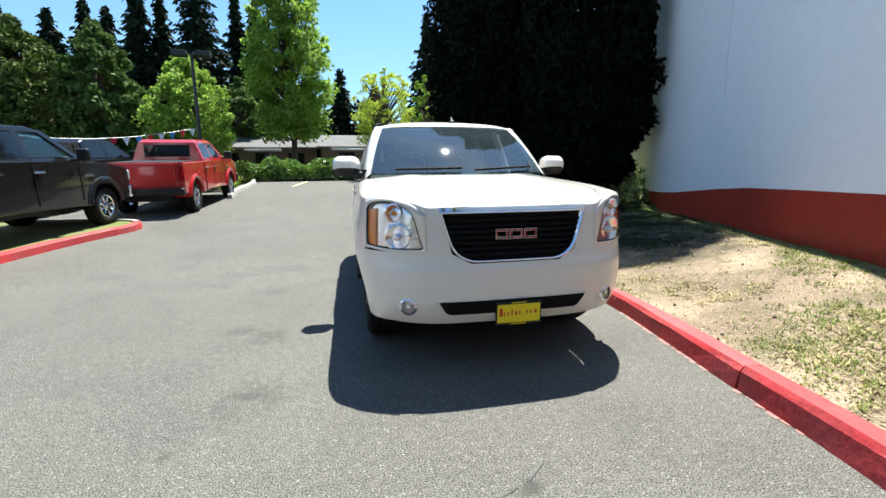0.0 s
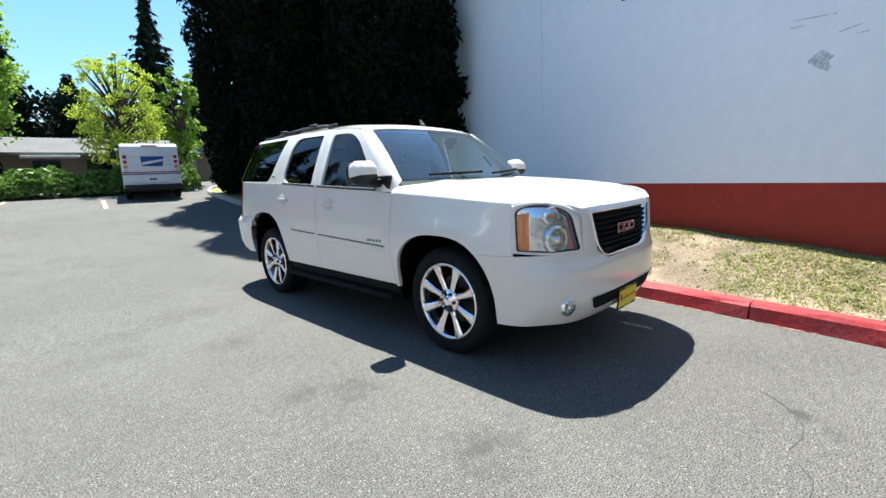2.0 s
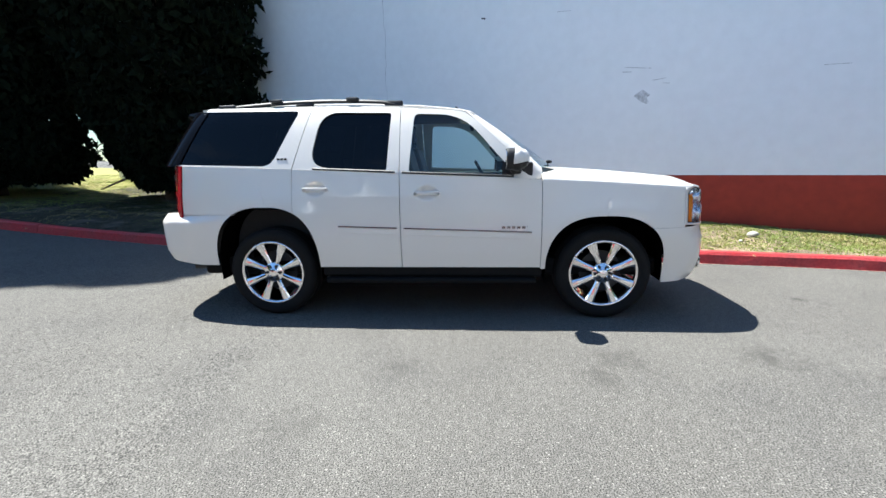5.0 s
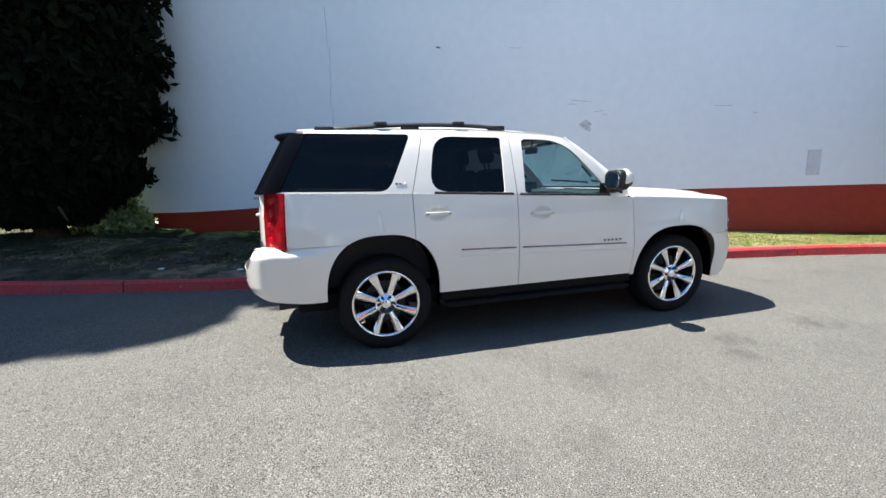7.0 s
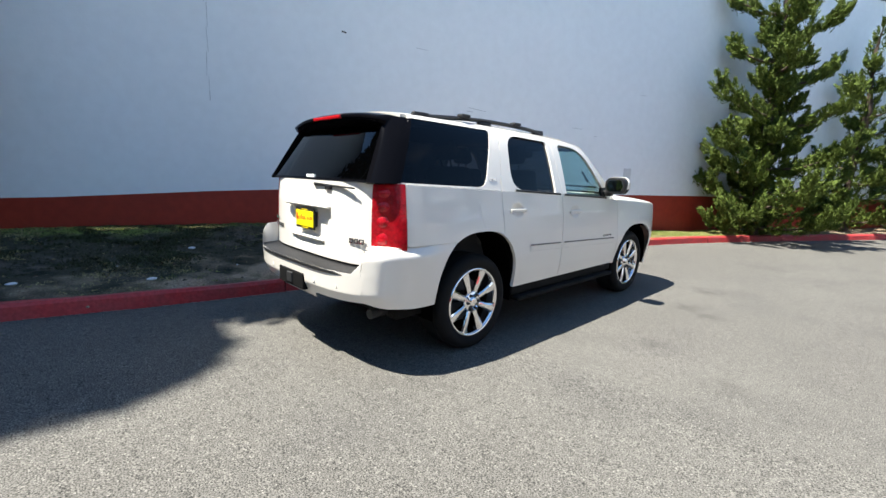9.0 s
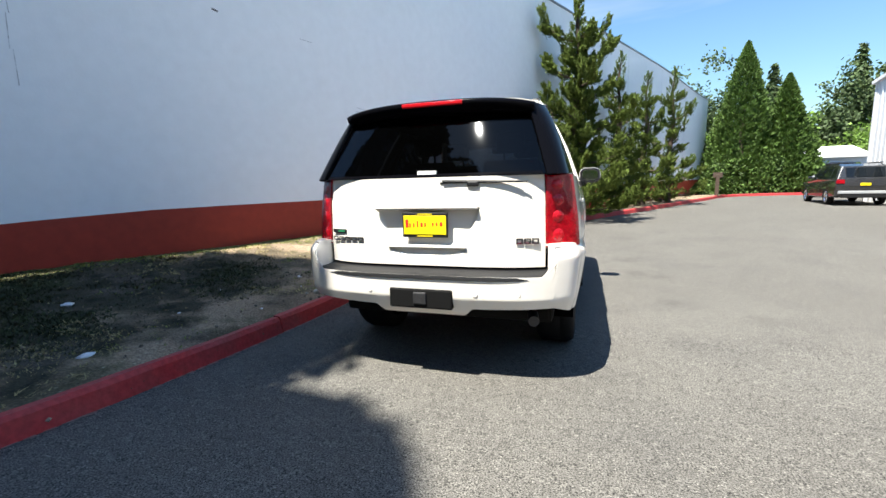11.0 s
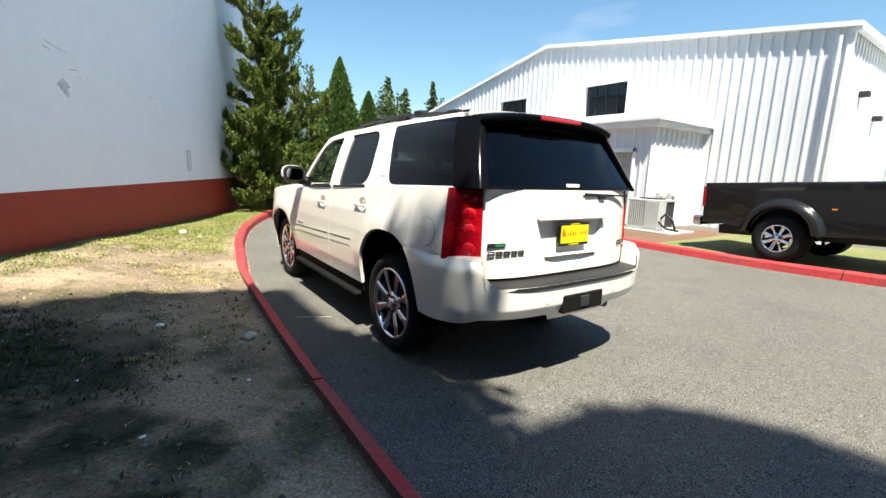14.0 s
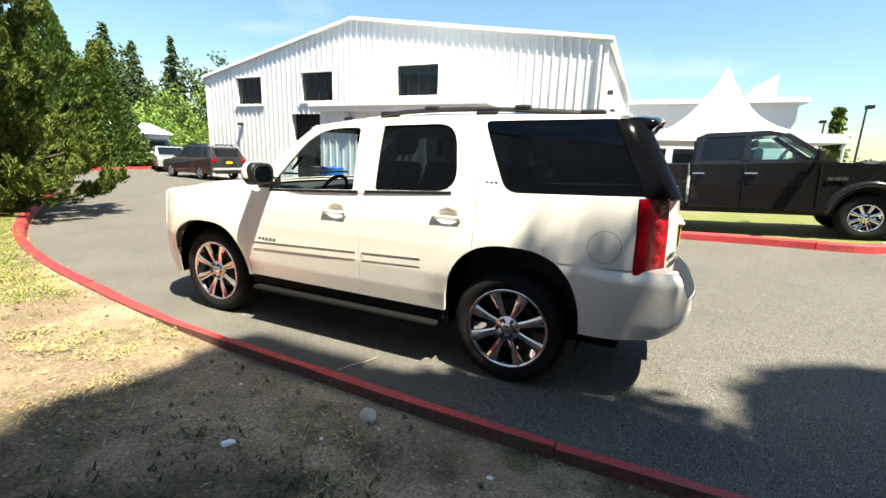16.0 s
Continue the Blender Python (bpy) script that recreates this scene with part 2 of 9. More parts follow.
LEAF_JUNIPER = material("juniper_tuft", (0.105, 0.145, 0.028), 0.7, spec=0.2, grain=20, vary=0.2, stain=0.8, stain_vary=0.2, bump=0, island=0.5, glow=0.08)
LEAF_LIGHT = material("spring_leaf", (0.26, 0.40, 0.06), 0.6, spec=0.3, grain=10, vary=0.15, stain=0.6, stain_vary=0.2, bump=0, island=0.35, glow=0.5)
BARK = material("bark", (0.08, 0.055, 0.04), 0.9, grain=25, vary=0.3, bump=0.7)
TRUCK_GREY = material("dark_grey_paint", (0.011, 0.0105, 0.0105), 0.2, spec=0.3, coat=0.55, vary=0.02, stain_vary=0.05, bump=0)
TRUCK_RED = material("red_paint", (0.45, 0.02, 0.02), 0.25, coat=1.0, vary=0.02, stain_vary=0.05, bump=0)


# ---------------------------------------------------------------- helpers
def mesh_object(name, verts, faces, mat, parent=None, label="", smooth=False):
    me = bpy.data.meshes.new(name)
    me.from_pydata([tuple(v) for v in verts], [], faces)
    if smooth:
        me.polygons.foreach_set("use_smooth", [True] * len(me.polygons))
    me.materials.append(mat)
    ob = new(name, me)
    ob.parent = parent
    if label:
        tagged(ob, label)
    return ob


def part(name, bm, mat, parent=None, label="", smooth=False):
    me = bpy.data.meshes.new(name)
    bmesh.ops.recalc_face_normals(bm, faces=bm.faces)
    if smooth:
        for f in bm.faces:
            f.smooth = True
    bm.to_mesh(me)
    bm.free()
    me.materials.append(mat)
    ob = new(name, me)
    ob.parent = parent
    if label:
        tagged(ob, label)
    return ob


def thing(name, m, label, category, group="", kind=""):
    ob = new(name)
    ob.matrix_basis = m
    ob.empty_display_size = 0.2
    return tagged(ob, label, category, group, kind)


def add_box(bm, lo, hi, bevel=0.0, m=None):
    c = [(a + b) / 2 for a, b in zip(lo, hi)]
    s = [b - a for a, b in zip(lo, hi)]
    mat = Matrix.Translation(c) @ Matrix.Diagonal((*s, 1))
    if m is not None:
        mat = m @ mat
    r = bmesh.ops.create_cube(bm, size=1, matrix=mat)
    if bevel:
        edges = list({e for v in r["verts"] for e in v.link_edges})
        bmesh.ops.bevel(bm, geom=edges, offset=bevel, segments=2, affect="EDGES", profile=0.5)
    return r["verts"]


def box_bm(lo, hi, bevel=0.0, m=None):
    bm = bmesh.new()
    add_box(bm, lo, hi, bevel, m)
    return bm


def add_cyl(bm, a, b, r1, r2=None, seg=16, caps=True):
    a, b = Vector(a), Vector(b)
    d = b - a
    m = Matrix.Translation((a + b) / 2) @ d.to_track_quat("Z", "Y").to_matrix().to_4x4()
    return bmesh.ops.create_cone(bm, cap_ends=caps, segments=seg, radius1=r1, radius2=r1 if r2 is None else r2, depth=d.length, matrix=m)["verts"]


def cyl_bm(a, b, r1, r2=None, seg=16):
    bm = bmesh.new()
    add_cyl(bm, a, b, r1, r2, seg)
    return bm


def smooth_step(a, b, x):
    k = min(1.0, max(0.0, (x - a) / (b - a)))
    return k * k * (3 - 2 * k)


def polyline(points, step):
    """Points at even steps along a smooth line through the given ones."""
    pts = [Vector((*p, 0)) if len(p) == 2 else Vector(p) for p in points]
    ext = [pts[0] * 2 - pts[1]] + pts + [pts[-1] * 2 - pts[-2]]
    dense = []
    for i in range(1, len(ext) - 2):
        p0, p1, p2, p3 = ext[i - 1:i + 3]
        for k in range(24):
            u = k / 24
            dense.append(0.5 * (2 * p1 + (p2 - p0) * u + (2 * p0 - 5 * p1 + 4 * p2 - p3) * u * u + (3 * p1 - p0 - 3 * p2 + p3) * u ** 3))
    dense.append(pts[-1])
    out, need = [dense[0]], step
    for a, b in zip(dense, dense[1:]):
        d = (b - a).length
        while d >= need and d > 0:
            a = a + (b - a) * (need / d)
            out.append(a)
            d = (b - a).length
            need = step
        need -= d
    if (out[-1] - dense[-1]).length > step * 0.3:
        out.append(dense[-1])
    return out


# ---------------------------------------------------------------- ground
WALL_DIR = Vector((math.sin(radians(24)), math.cos(radians(24)), 0))
WALL_P = Vector((3.218, -3.186, 0))


def wall_at(y):
    return WALL_P.x + (y - WALL_P.y) * WALL_DIR.x / WALL_DIR.y


def road_z(x, y):
    s = max(0.0, min(y, 26.0) - 1.0)
    return 0.075 * (s - 2 * (1 - math.exp(-s / 2)))


EAST_KERB = [(12.0, 22.4), (7.5, 21.6), (4.6, 20.2), (3.2, 17.4), (2.75, 14.0), (2.35, 10.0), (1.86, 6.0), (1.68, 3.5), (1.60, 1.5), (1.53, 0.0), (1.44, -1.3), (1.24, -2.6), (0.97, -4.2), (0.42, -6.3),
             (-0.45, -8.4), (-1.5, -10.5), (-3.9, -15.0), (-7.4, -22.0), (-8.7, -24.7), (-10.0, -26.3), (-12.0, -27.1), (-15.2, -27.6)]


def axis(a, b, fine_a, fine_b, fine, coarse):
    out, v = [], a
    while v < b:
        out.append(v)
        v += fine if fine_a <= v < fine_b else coarse
    out.append(b)
    return out


xs = [-600, -300, -150, -90, -60] + axis(-45, 45, -14, 14, 0.5, 3) + [60, 90, 150, 300, 600]
ys = [-600, -300, -150, -90, -60] + axis(-45, 60, -8, 30, 0.5, 3) + [90, 150, 300, 600]
verts = [(x, y, road_z(x, y)) for y in ys for x in xs]
nx = len(xs)
faces = [(j * nx + i, j * nx + i + 1, (j + 1) * nx + i + 1, (j + 1) * nx + i) for j in range(len(ys) - 1) for i in range(nx - 1)]
ground = tagged(mesh_object("ground", verts, faces, ASPHALT, smooth=True), "sunlit grey asphalt lot with worn patches and specks", "ground", kind="structure")

kerb_line = polyline(EAST_KERB, 0.25)


def kerb_width(y):
    """The east kerb shows less of its top where soil has crept over its back."""
    return KERB_W * (1 - 0.36 * smooth_step(-2.5, -0.5, y) * smooth_step(9.0, 7.0, y))


def kerb_strip(line, width, height, side, name, mat):
    """A kerb with a sloping face and a rounded nose, along a line at its foot; side +1: the body lies left of the way."""
    prof = [(0.0, -0.05), (0.0, 0.0), (0.02, height - 0.03), (0.045, height), (1.0 if callable(width) else width, height), (1.0 if callable(width) else width, -0.05)]
    vs, fs = [], []
    n = len(line)
    for i, p in enumerate(line):
        d = (line[min(i + 1, n - 1)] - line[max(i - 1, 0)]).normalized()
        nrm = Vector((-d.y, d.x, 0)) * side
        for o, z in prof:
            q = p + nrm * (min(o, width(p.y)) if callable(width) else o)
            vs.append((q.x, q.y, road_z(p.x, p.y) + z))
    k = len(prof)
    for i in range(n - 1):
        for j in range(k - 1):
            fs.append((i * k + j, i * k + j + 1, (i + 1) * k + j + 1, (i + 1) * k + j))
    fs.append(tuple(range(k)))
    fs.append(tuple(range((n - 1) * k, n * k)))
    return mesh_object(name, vs, fs, mat)


KERB_W, KERB_H = 0.16, 0.15


def kerb_run(line, side, mat, label, length=10, width=None, back=None):
    """A kerb cast in lengths, with an open joint between them and slightly worn, uneven edges."""
    top = thing("kerb", Matrix(), label, "kerb", "", "structure")
    rg = random.Random(len(line))
    for a in range(0, len(line) - 1, length):
        seg = [Vector(p) for p in line[a:a + length + 1]]
        if len(seg) < 2:
            continue
        seg[0] = seg[0] + (seg[1] - seg[0]).normalized() * 0.007
        seg[-1] = seg[-1] + (seg[-2] - seg[-1]).normalized() * 0.007
        ob = kerb_strip(seg, width or KERB_W, KERB_H, side, "kerb_stone", mat)
        ob.parent = top
        if back:
            # the unpainted side towards the soil
            ob.data.materials.append(back)
            for k in range(4, 5 * (len(seg) - 1), 5):
                ob.data.polygons[k].material_index = 1
        off = rg.uniform(-0.006, 0.006)
        for k, v in enumerate(ob.data.vertices):
            if k % 6 in (2, 3, 4):
                v.co.z += off + rg.uniform(-0.005, 0.004)
            if k % 6 in (1, 2):
                v.co.x += rg.uniform(-0.004, 0.004)
    return top


KERB_BACK = material("dirty_kerb_concrete", (0.085, 0.072, 0.06), 0.9, grain=30, vary=0.3, stain=5, stain_vary=0.3, bump=0.4, tint=(0.16, 0.05, 0.045))
bare = next(i for i, p in enumerate(kerb_line) if p.y < 9.6)
kerb_run(kerb_line[bare:], 1, KERB_RED, "red painted concrete kerb, chipped and scuffed", width=kerb_width, back=KERB_BACK)
kerb_run(kerb_line[:bare + 1], 1, CONCRETE, "bare grey concrete kerb round the lawn's far end")
PAINT_SPILL = material("spilt_kerb_paint", (0.30, 0.12, 0.10), 0.7, grain=35, vary=0.3, stain=6, stain_vary=0.33, bump=0.3, tint=(0.2, 0.15, 0.13))
rg = random.Random(4)
vs, fs = [], []
for i, p in enumerate(kerb_line):
    if not -9 < p.y < 7 or rg.random() < 0.2:
        continue
    d = (kerb_line[i + 1] - p).normalized()
    n = Vector((d.y, -d.x, 0))
    for q in range(3):
        a, b = p + d * (0.085 * q), p + d * (0.085 * q + rg.uniform(0.05, 0.09))
        w0, w1 = rg.uniform(0.004, 0.03), rg.uniform(0.004, 0.03)
        k = len(vs)
        for r in (a - n * 0.02, b - n * 0.02, b + n * w1, (a + b) / 2 + n * max(w0, w1) * 1.1, a + n * w0):
            vs.append((r.x, r.y, road_z(r.x, r.y) + 0.004))
        fs.append((k, k + 1, k + 2, k + 3, k + 4))
tagged(mesh_object("paint_spill", vs, fs, PAINT_SPILL), "pale red paint spilt along the kerb's foot", "road marking", kind="structure")

# cracks in the asphalt
CRACK = material("asphalt_crack", (0.085, 0.082, 0.078), 0.95, grain=60, vary=0.3, bump=0.3)
vs, fs = [], []
for x, y, ang, length in ((-4.3, -1.2, 70, 3.2), (-1.9, -4.4, 35, 2.0), (-3.1, -3.4, 110, 1.6), (-1.2, -5.6, -20, 1.8)):
    a, p = radians(ang), Vector((x, y, 0))
    line = [p]
    while (line[-1] - p).length < length:
        a += rg.gauss(0, 0.28) + (radians(ang) - a) * 0.25
        line.append(line[-1] + Vector((math.cos(a), math.sin(a), 0)) * 0.07)
    for i, q in enumerate(line):
        d = (line[min(i + 1, len(line) - 1)] - line[max(i - 1, 0)]).normalized()
        w = 0.0022 * rg.uniform(0.3, 1.3)
        for sg in (1, -1):
            r = q + Vector((-d.y, d.x, 0)) * w * sg
            vs.append((r.x, r.y, road_z(r.x, r.y) + 0.004))
        if i and rg.random() > 0.12:
            k = len(vs)
            fs.append((k - 4, k - 3, k - 1, k - 2))
tagged(mesh_object("asphalt_cracks", vs, fs, CRACK), "thin dark cracks running through the asphalt", "road surface", kind="structure")

# verge between the kerb and the white wall
WALL_BASE = lambda y: 0.10 + 0.30 * smooth_step(-9.5, -1.0, y) - 0.15 * smooth_step(1.0, 6.0, y)
WALL_S, WALL_N = -31.0, 12.5


def verge_z(q, u):
    rise = (KERB_H - 0.02) * (1 - smooth_step(0, 1, u)) + WALL_BASE(q.y) * smooth_step(0, 1, u)
    bump = 0.05 * noise.noise(Vector((q.x * 0.9, q.y * 0.9, 3))) * min(1, u * 6) * min(1, (1 - u) * 8)
    bump += 0.018 * noise.noise(Vector((q.x * 4, q.y * 4, 7))) * min(1, u * 10)
    base = road_z(q.x, q.y) if q.y > 5 else road_z(q.x, q.y) * (1 - 0.6 * u)
    rise -= 0.055 * (1 - smooth_step(0, 0.10, u)) * smooth_step(-2.0, -0.4, q.y)
    return base + rise + bump + 0.01 * min(1, u * 8)


vs, fs = [], []
COLS = 44
verge_line = [p for p in kerb_line]
verge_rows = []
for i, p in enumerate(verge_line):
    d = (verge_line[min(i + 1, len(verge_line) - 1)] - verge_line[max(i - 1, 0)]).normalized()
    nrm = Vector((-d.y, d.x, 0))
    a = p + nrm * kerb_width(p.y) * 0.8
    if p.y > 10.5:
        k = smooth_step(10.5, 20, p.y)
        b = Vector((wall_at(11.7) + 3 + 3 * k, 11.7 + 4 * k, 0))
    else:
        wy = p.y + 1.2
        b = Vector((wall_at(wy) + 0.1, wy, 0))
    verge_rows.append((a, b))
    for j in range(COLS + 1):
        u = j / COLS
        q = a.lerp(b, u)
        vs.append((q.x, q.y, verge_z(q, u)))
for i in range(len(verge_line) - 1):
    for j in range(COLS):
        k = i * (COLS + 1) + j
        fs.append((k, k + 1, k + COLS + 2, k + COLS + 1))
verge = tagged(mesh_object("verge", vs, fs, GRASS_SOIL, smooth=True), "dry patchy turf and bare soil beside the wall, shade painted in northwards", "grass", kind="structure")

# ---------------------------------------------------------------- the white wall with its red band
WT = 0.3
WALL_NRM = Vector((-WALL_DIR.y, WALL_DIR.x, 0))


def band_top(y):
    return 1.07 - 0.24 * smooth_step(0.0, 5.2, y)


def wall_strip(name, mat, lo, hi, proud):
    """A length of wall with thickness; lo and hi are functions of y."""
    yy = [WALL_S + (WALL_N - WALL_S) * k / 40 for k in range(41)]
    v, f = [], []
    for y in yy:
        a = Vector((wall_at(y), y, 0)) + WALL_NRM * proud
        b = Vector((wall_at(y), y, 0)) - WALL_NRM * WT
        v += [(a.x, a.y, lo(y)), (a.x, a.y, hi(y)), (b.x, b.y, hi(y)), (b.x, b.y, lo(y))]
    for k in range(40):
        o = 4 * k
        for i in range(4):
            f.append((o + i, o + (i + 1) % 4, o + 4 + (i + 1) % 4, o + 4 + i))
    f += [(0, 1, 2, 3), (160, 161, 162, 163)]
    return mesh_object(name, v, f, mat)


wall = wall_strip("wall_east", WALL_WHITE, band_top, lambda y: 6.95 - 0.35 * smooth_step(-20, -30, y), 0)
tagged(wall, "tall smooth white painted warehouse wall with scuffs", "wall", kind="structure")
band = wall_strip("wall_band", WALL_RED, lambda y: -0.3, lambda y: band_top(y) - 0.001, 0.004)
tagged(band, "dull red painted band along the wall's foot", "wall", kind="structure")
cop = wall_strip("wall_coping", material("grey_flashing", (0.22, 0.23, 0.25), 0.5, grain=8, vary=0.1, bump=0.05), lambda y: 6.953 - 0.35 * smooth_step(-20, -30, y), lambda y: 7.01 - 0.35 * smooth_step(-20, -30, y), 0.03)
tagged(cop, "thin grey metal flashing along the wall's top", "wall", kind="structure")
# the hall behind the wall: roof deck and far sides
back = Vector((WALL_DIR.y, -WALL_DIR.x, 0))
a, b = Vector((wall_at(WALL_S), WALL_S, 0)), Vector((wall_at(WALL_N), WALL_N, 0))
pts = [a - WALL_NRM * WT * 0.9, b - WALL_NRM * WT * 0.9, b + back * 22, a + back * 22]
v = [(p.x, p.y, 0) for p in pts] + [(p.x, p.y, 6.3) for p in pts]
tagged(mesh_object("hall_shell", v, [(4, 5, 6, 7), (1, 2, 6, 5), (2, 3, 7, 6), (3, 0, 4, 7)], WALL_WHITE), "plain closed hall behind the white wall", "building", kind="structure")



# ---------------------------------------------------------------- the white sport utility vehicle
BLACK_PLASTIC = material("black_plastic", (0.008, 0.008, 0.009), 0.5, grain=120, vary=0.1, stain_vary=0.05, bump=0.15)
MATTE_BLACK = material("matte_black", (0.005, 0.005, 0.005), 0.75, spec=0.2, grain=90, vary=0.1, stain_vary=0.05, bump=0.1)
GLOSS_BLACK = material("gloss_black", (0.003, 0.003, 0.004), 0.06, coat=0.0, spec=0.06, vary=0, stain_vary=0, bump=0)
RUBBER = material("tyre_rubber", (0.008, 0.008, 0.008), 0.8, spec=0.25, grain=60, vary=0.15, stain_vary=0.1, bump=0.3)
CHROME = material("chrome", (0.82, 0.82, 0.84), 0.06, metal=1.0, vary=0, stain_vary=0, bump=0)
DARK_METAL = material("dark_metal", (0.05, 0.05, 0.052), 0.5, metal=0.6, vary=0.1, stain_vary=0.1, bump=0.1)
TAIL_RED = material("tail_lamp_red", (0.36, 0.004, 0.010), 0.22, spec=0.25, coat=0.25, grain=45, vary=0.2, stain=14, stain_vary=0.33, tint=(0.20, 0.0, 0.004), bump=0.5, bump_scale=55)
TAIL_CELL = material("tail_lamp_cell", (0.50, 0.008, 0.016), 0.16, spec=0.3, coat=0.35, grain=60, vary=0.25, stain=25, stain_vary=0.33, tint=(0.28, 0.0, 0.006), bump=0.6, bump_scale=80)
LINER = material("wheel_liner_felt", (0.0022, 0.0022, 0.0022), 0.95, spec=0.0, grain=60, vary=0.2, stain_vary=0.1, bump=0.2)
LAMP_RED = material("brake_lamp_red", (0.46, 0.009, 0.014), 0.1, coat=0.8, vary=0.05, stain_vary=0.05, bump=0.2, bump_scale=90)
LAMP_SHELL = material("lamp_reflector_shell", (0.86, 0.87, 0.89), 0.14, metal=0.85, vary=0.05, stain_vary=0.05, bump=0.2, bump_scale=30)
REFLECTOR = material("lamp_reflector_bowl", (0.9, 0.9, 0.92), 0.08, metal=1.0, vary=0.05, stain_vary=0.05, bump=0.2, bump_scale=50)
AMBER = material("amber_lens", (0.75, 0.2, 0.01), 0.12, coat=1.0, vary=0.05, stain_vary=0.05, bump=0.2, bump_scale=90)
PLATE_YELLOW = material("plate_yellow", (0.85, 0.66, 0.01), 0.4, vary=0.03, stain_vary=0.05, bump=0)
PLATE_RED = material("plate_red", (0.6, 0.03, 0.02), 0.4, vary=0.03, stain_vary=0.05, bump=0)
EMBLEM_RED = material("emblem_red", (0.30, 0.015, 0.03), 0.25, vary=0.03, stain_vary=0.05, bump=0)
EMBLEM_GREEN = material("emblem_green", (0.02, 0.16, 0.07), 0.3, vary=0.03, stain_vary=0.05, bump=0)
LETTER_GREY = material("badge_dark_chrome", (0.25, 0.25, 0.26), 0.2, metal=0.8, vary=0, stain_vary=0, bump=0)
INTERIOR = material("cabin_trim", (0.03, 0.03, 0.032), 0.8, grain=90, vary=0.15, stain_vary=0.1, bump=0.2)
SEAT = material("seat_leather", (0.035, 0.034, 0.035), 0.55, grain=90, vary=0.15, stain_vary=0.1, bump=0.2)


def glass(name, tint, dust_sheen, gloss=0.06, film_color=(0.62, 0.66, 0.7)):
    """Thin glass: mostly see-through, tinted, with a clear reflection and a diffuse film for thin dusting and painted
    sky sheen (third argument: its share).
    """
    m = bpy.data.materials.new(name)
    m.use_nodes = True
    nt = m.node_tree
    nt.nodes.remove(nt.nodes["Principled BSDF"])
    out = nt.nodes["Material Output"]
    tr = nt.nodes.new("ShaderNodeBsdfTransparent")
    tr.inputs["Color"].default_value = (*tint, 1)
    gl = nt.nodes.new("ShaderNodeBsdfGlossy")
    gl.inputs["Roughness"].default_value = 0.02
    gl.inputs["Color"].default_value = (0.95, 0.97, 1, 1)
    lw = nt.nodes.new("ShaderNodeLayerWeight")
    lw.inputs["Blend"].default_value = 0.5
    pw = nt.nodes.new("ShaderNodeMath")
    pw.operation = "POWER"
    pw.inputs[1].default_value = 4.5
    nt.links.new(lw.outputs["Facing"], pw.inputs[0])
    fr = nt.nodes.new("ShaderNodeMapRange")
    fr.inputs["To Min"].default_value, fr.inputs["To Max"].default_value = gloss, 0.9
    nt.links.new(pw.outputs[0], fr.inputs["Value"])
    mix = nt.nodes.new("ShaderNodeMixShader")
    nt.links.new(fr.outputs["Result"], mix.inputs["Fac"])
    film_mix = nt.nodes.new("ShaderNodeMixShader")
    film = nt.nodes.new("ShaderNodeBsdfDiffuse")
    film.inputs["Color"].default_value = (*film_color, 1)
    nz = nt.nodes.new("ShaderNodeTexNoise")
    nz.inputs["Scale"].default_value = 3.0
    rg = nt.nodes.new("ShaderNodeMapRange")
    rg.inputs["To Min"].default_value, rg.inputs["To Max"].default_value = dust_sheen * 0.5, dust_sheen * 1.5
    nt.links.new(nz.outputs["Fac"], rg.inputs["Value"])
    nt.links.new(rg.outputs["Result"], film_mix.inputs["Fac"])
    nt.links.new(tr.outputs["BSDF"], film_mix.inputs[1])
    nt.links.new(film.outputs["BSDF"], film_mix.inputs[2])
    nt.links.new(film_mix.outputs["Shader"], mix.inputs[1])
    nt.links.new(gl.outputs["BSDF"], mix.inputs[2])
    nt.links.new(mix.outputs["Shader"], out.inputs["Surface"])
    return m


GLASS_CLEAR = glass("clear_green_glass", (0.58, 0.80, 0.78), 0.008, 0.045)
# blue film paints the sky's sheen into the screen, besides a thin dusting
GLASS_SCREEN = glass("dust_sheen_windshield_glass", (0.60, 0.76, 0.78), 0.05, 0.13, (0.45, 0.6, 0.7))
GLASS_TINT = glass("privacy_glass", (0.034, 0.038, 0.046), 0.0005, 0.020)
LENS = glass("lamp_lens", (0.97, 0.98, 0.99), 0.02, 0.03)

# the plan outline of one half, from the nose (x = 0) round to the tail
_px, _py = [], []
for k in range(161):
    a = radians(90 * k / 160)
    _px.append(0.985 * math.sin(a) ** (2 / 3.6))
    _py.append(-1.6 - 0.84 * math.cos(a) ** (2 / 3.6))
for k in range(1, 101):
    _px.append(0.985)
    _py.append(-1.6 + 3.5 * k / 100)
for k in range(1, 161):
    a = radians(90 * k / 160)
    _px.append(0.985 * math.cos(a) ** (2 / 3.6))
    _py.append(1.9 + 0.655 * math.sin(a) ** (2 / 3.6))
_px, _py = np.array(_px), np.array(_py)
_ps = np.concatenate([[0], np.cumsum(np.hypot(np.diff(_px), np.diff(_py)))])
_nx, _ny = np.gradient(_py, _ps), -np.gradient(_px, _ps)
_nl = np.hypot(_nx, _ny)
_nx, _ny = _nx / _nl, _ny / _nl
S_END = float(_ps[-1])


def s_side(y):
    k = np.argsort(_py[40:-40])
    return float(np.interp(y, _py[40:-40][k], _ps[40:-40][k]))


def s_nose(x):
    return float(np.interp(x, _px[:161], _ps[:161]))


def s_tail(x):
    return float(np.interp(-x, -_px[-161:], _ps[-161:]))


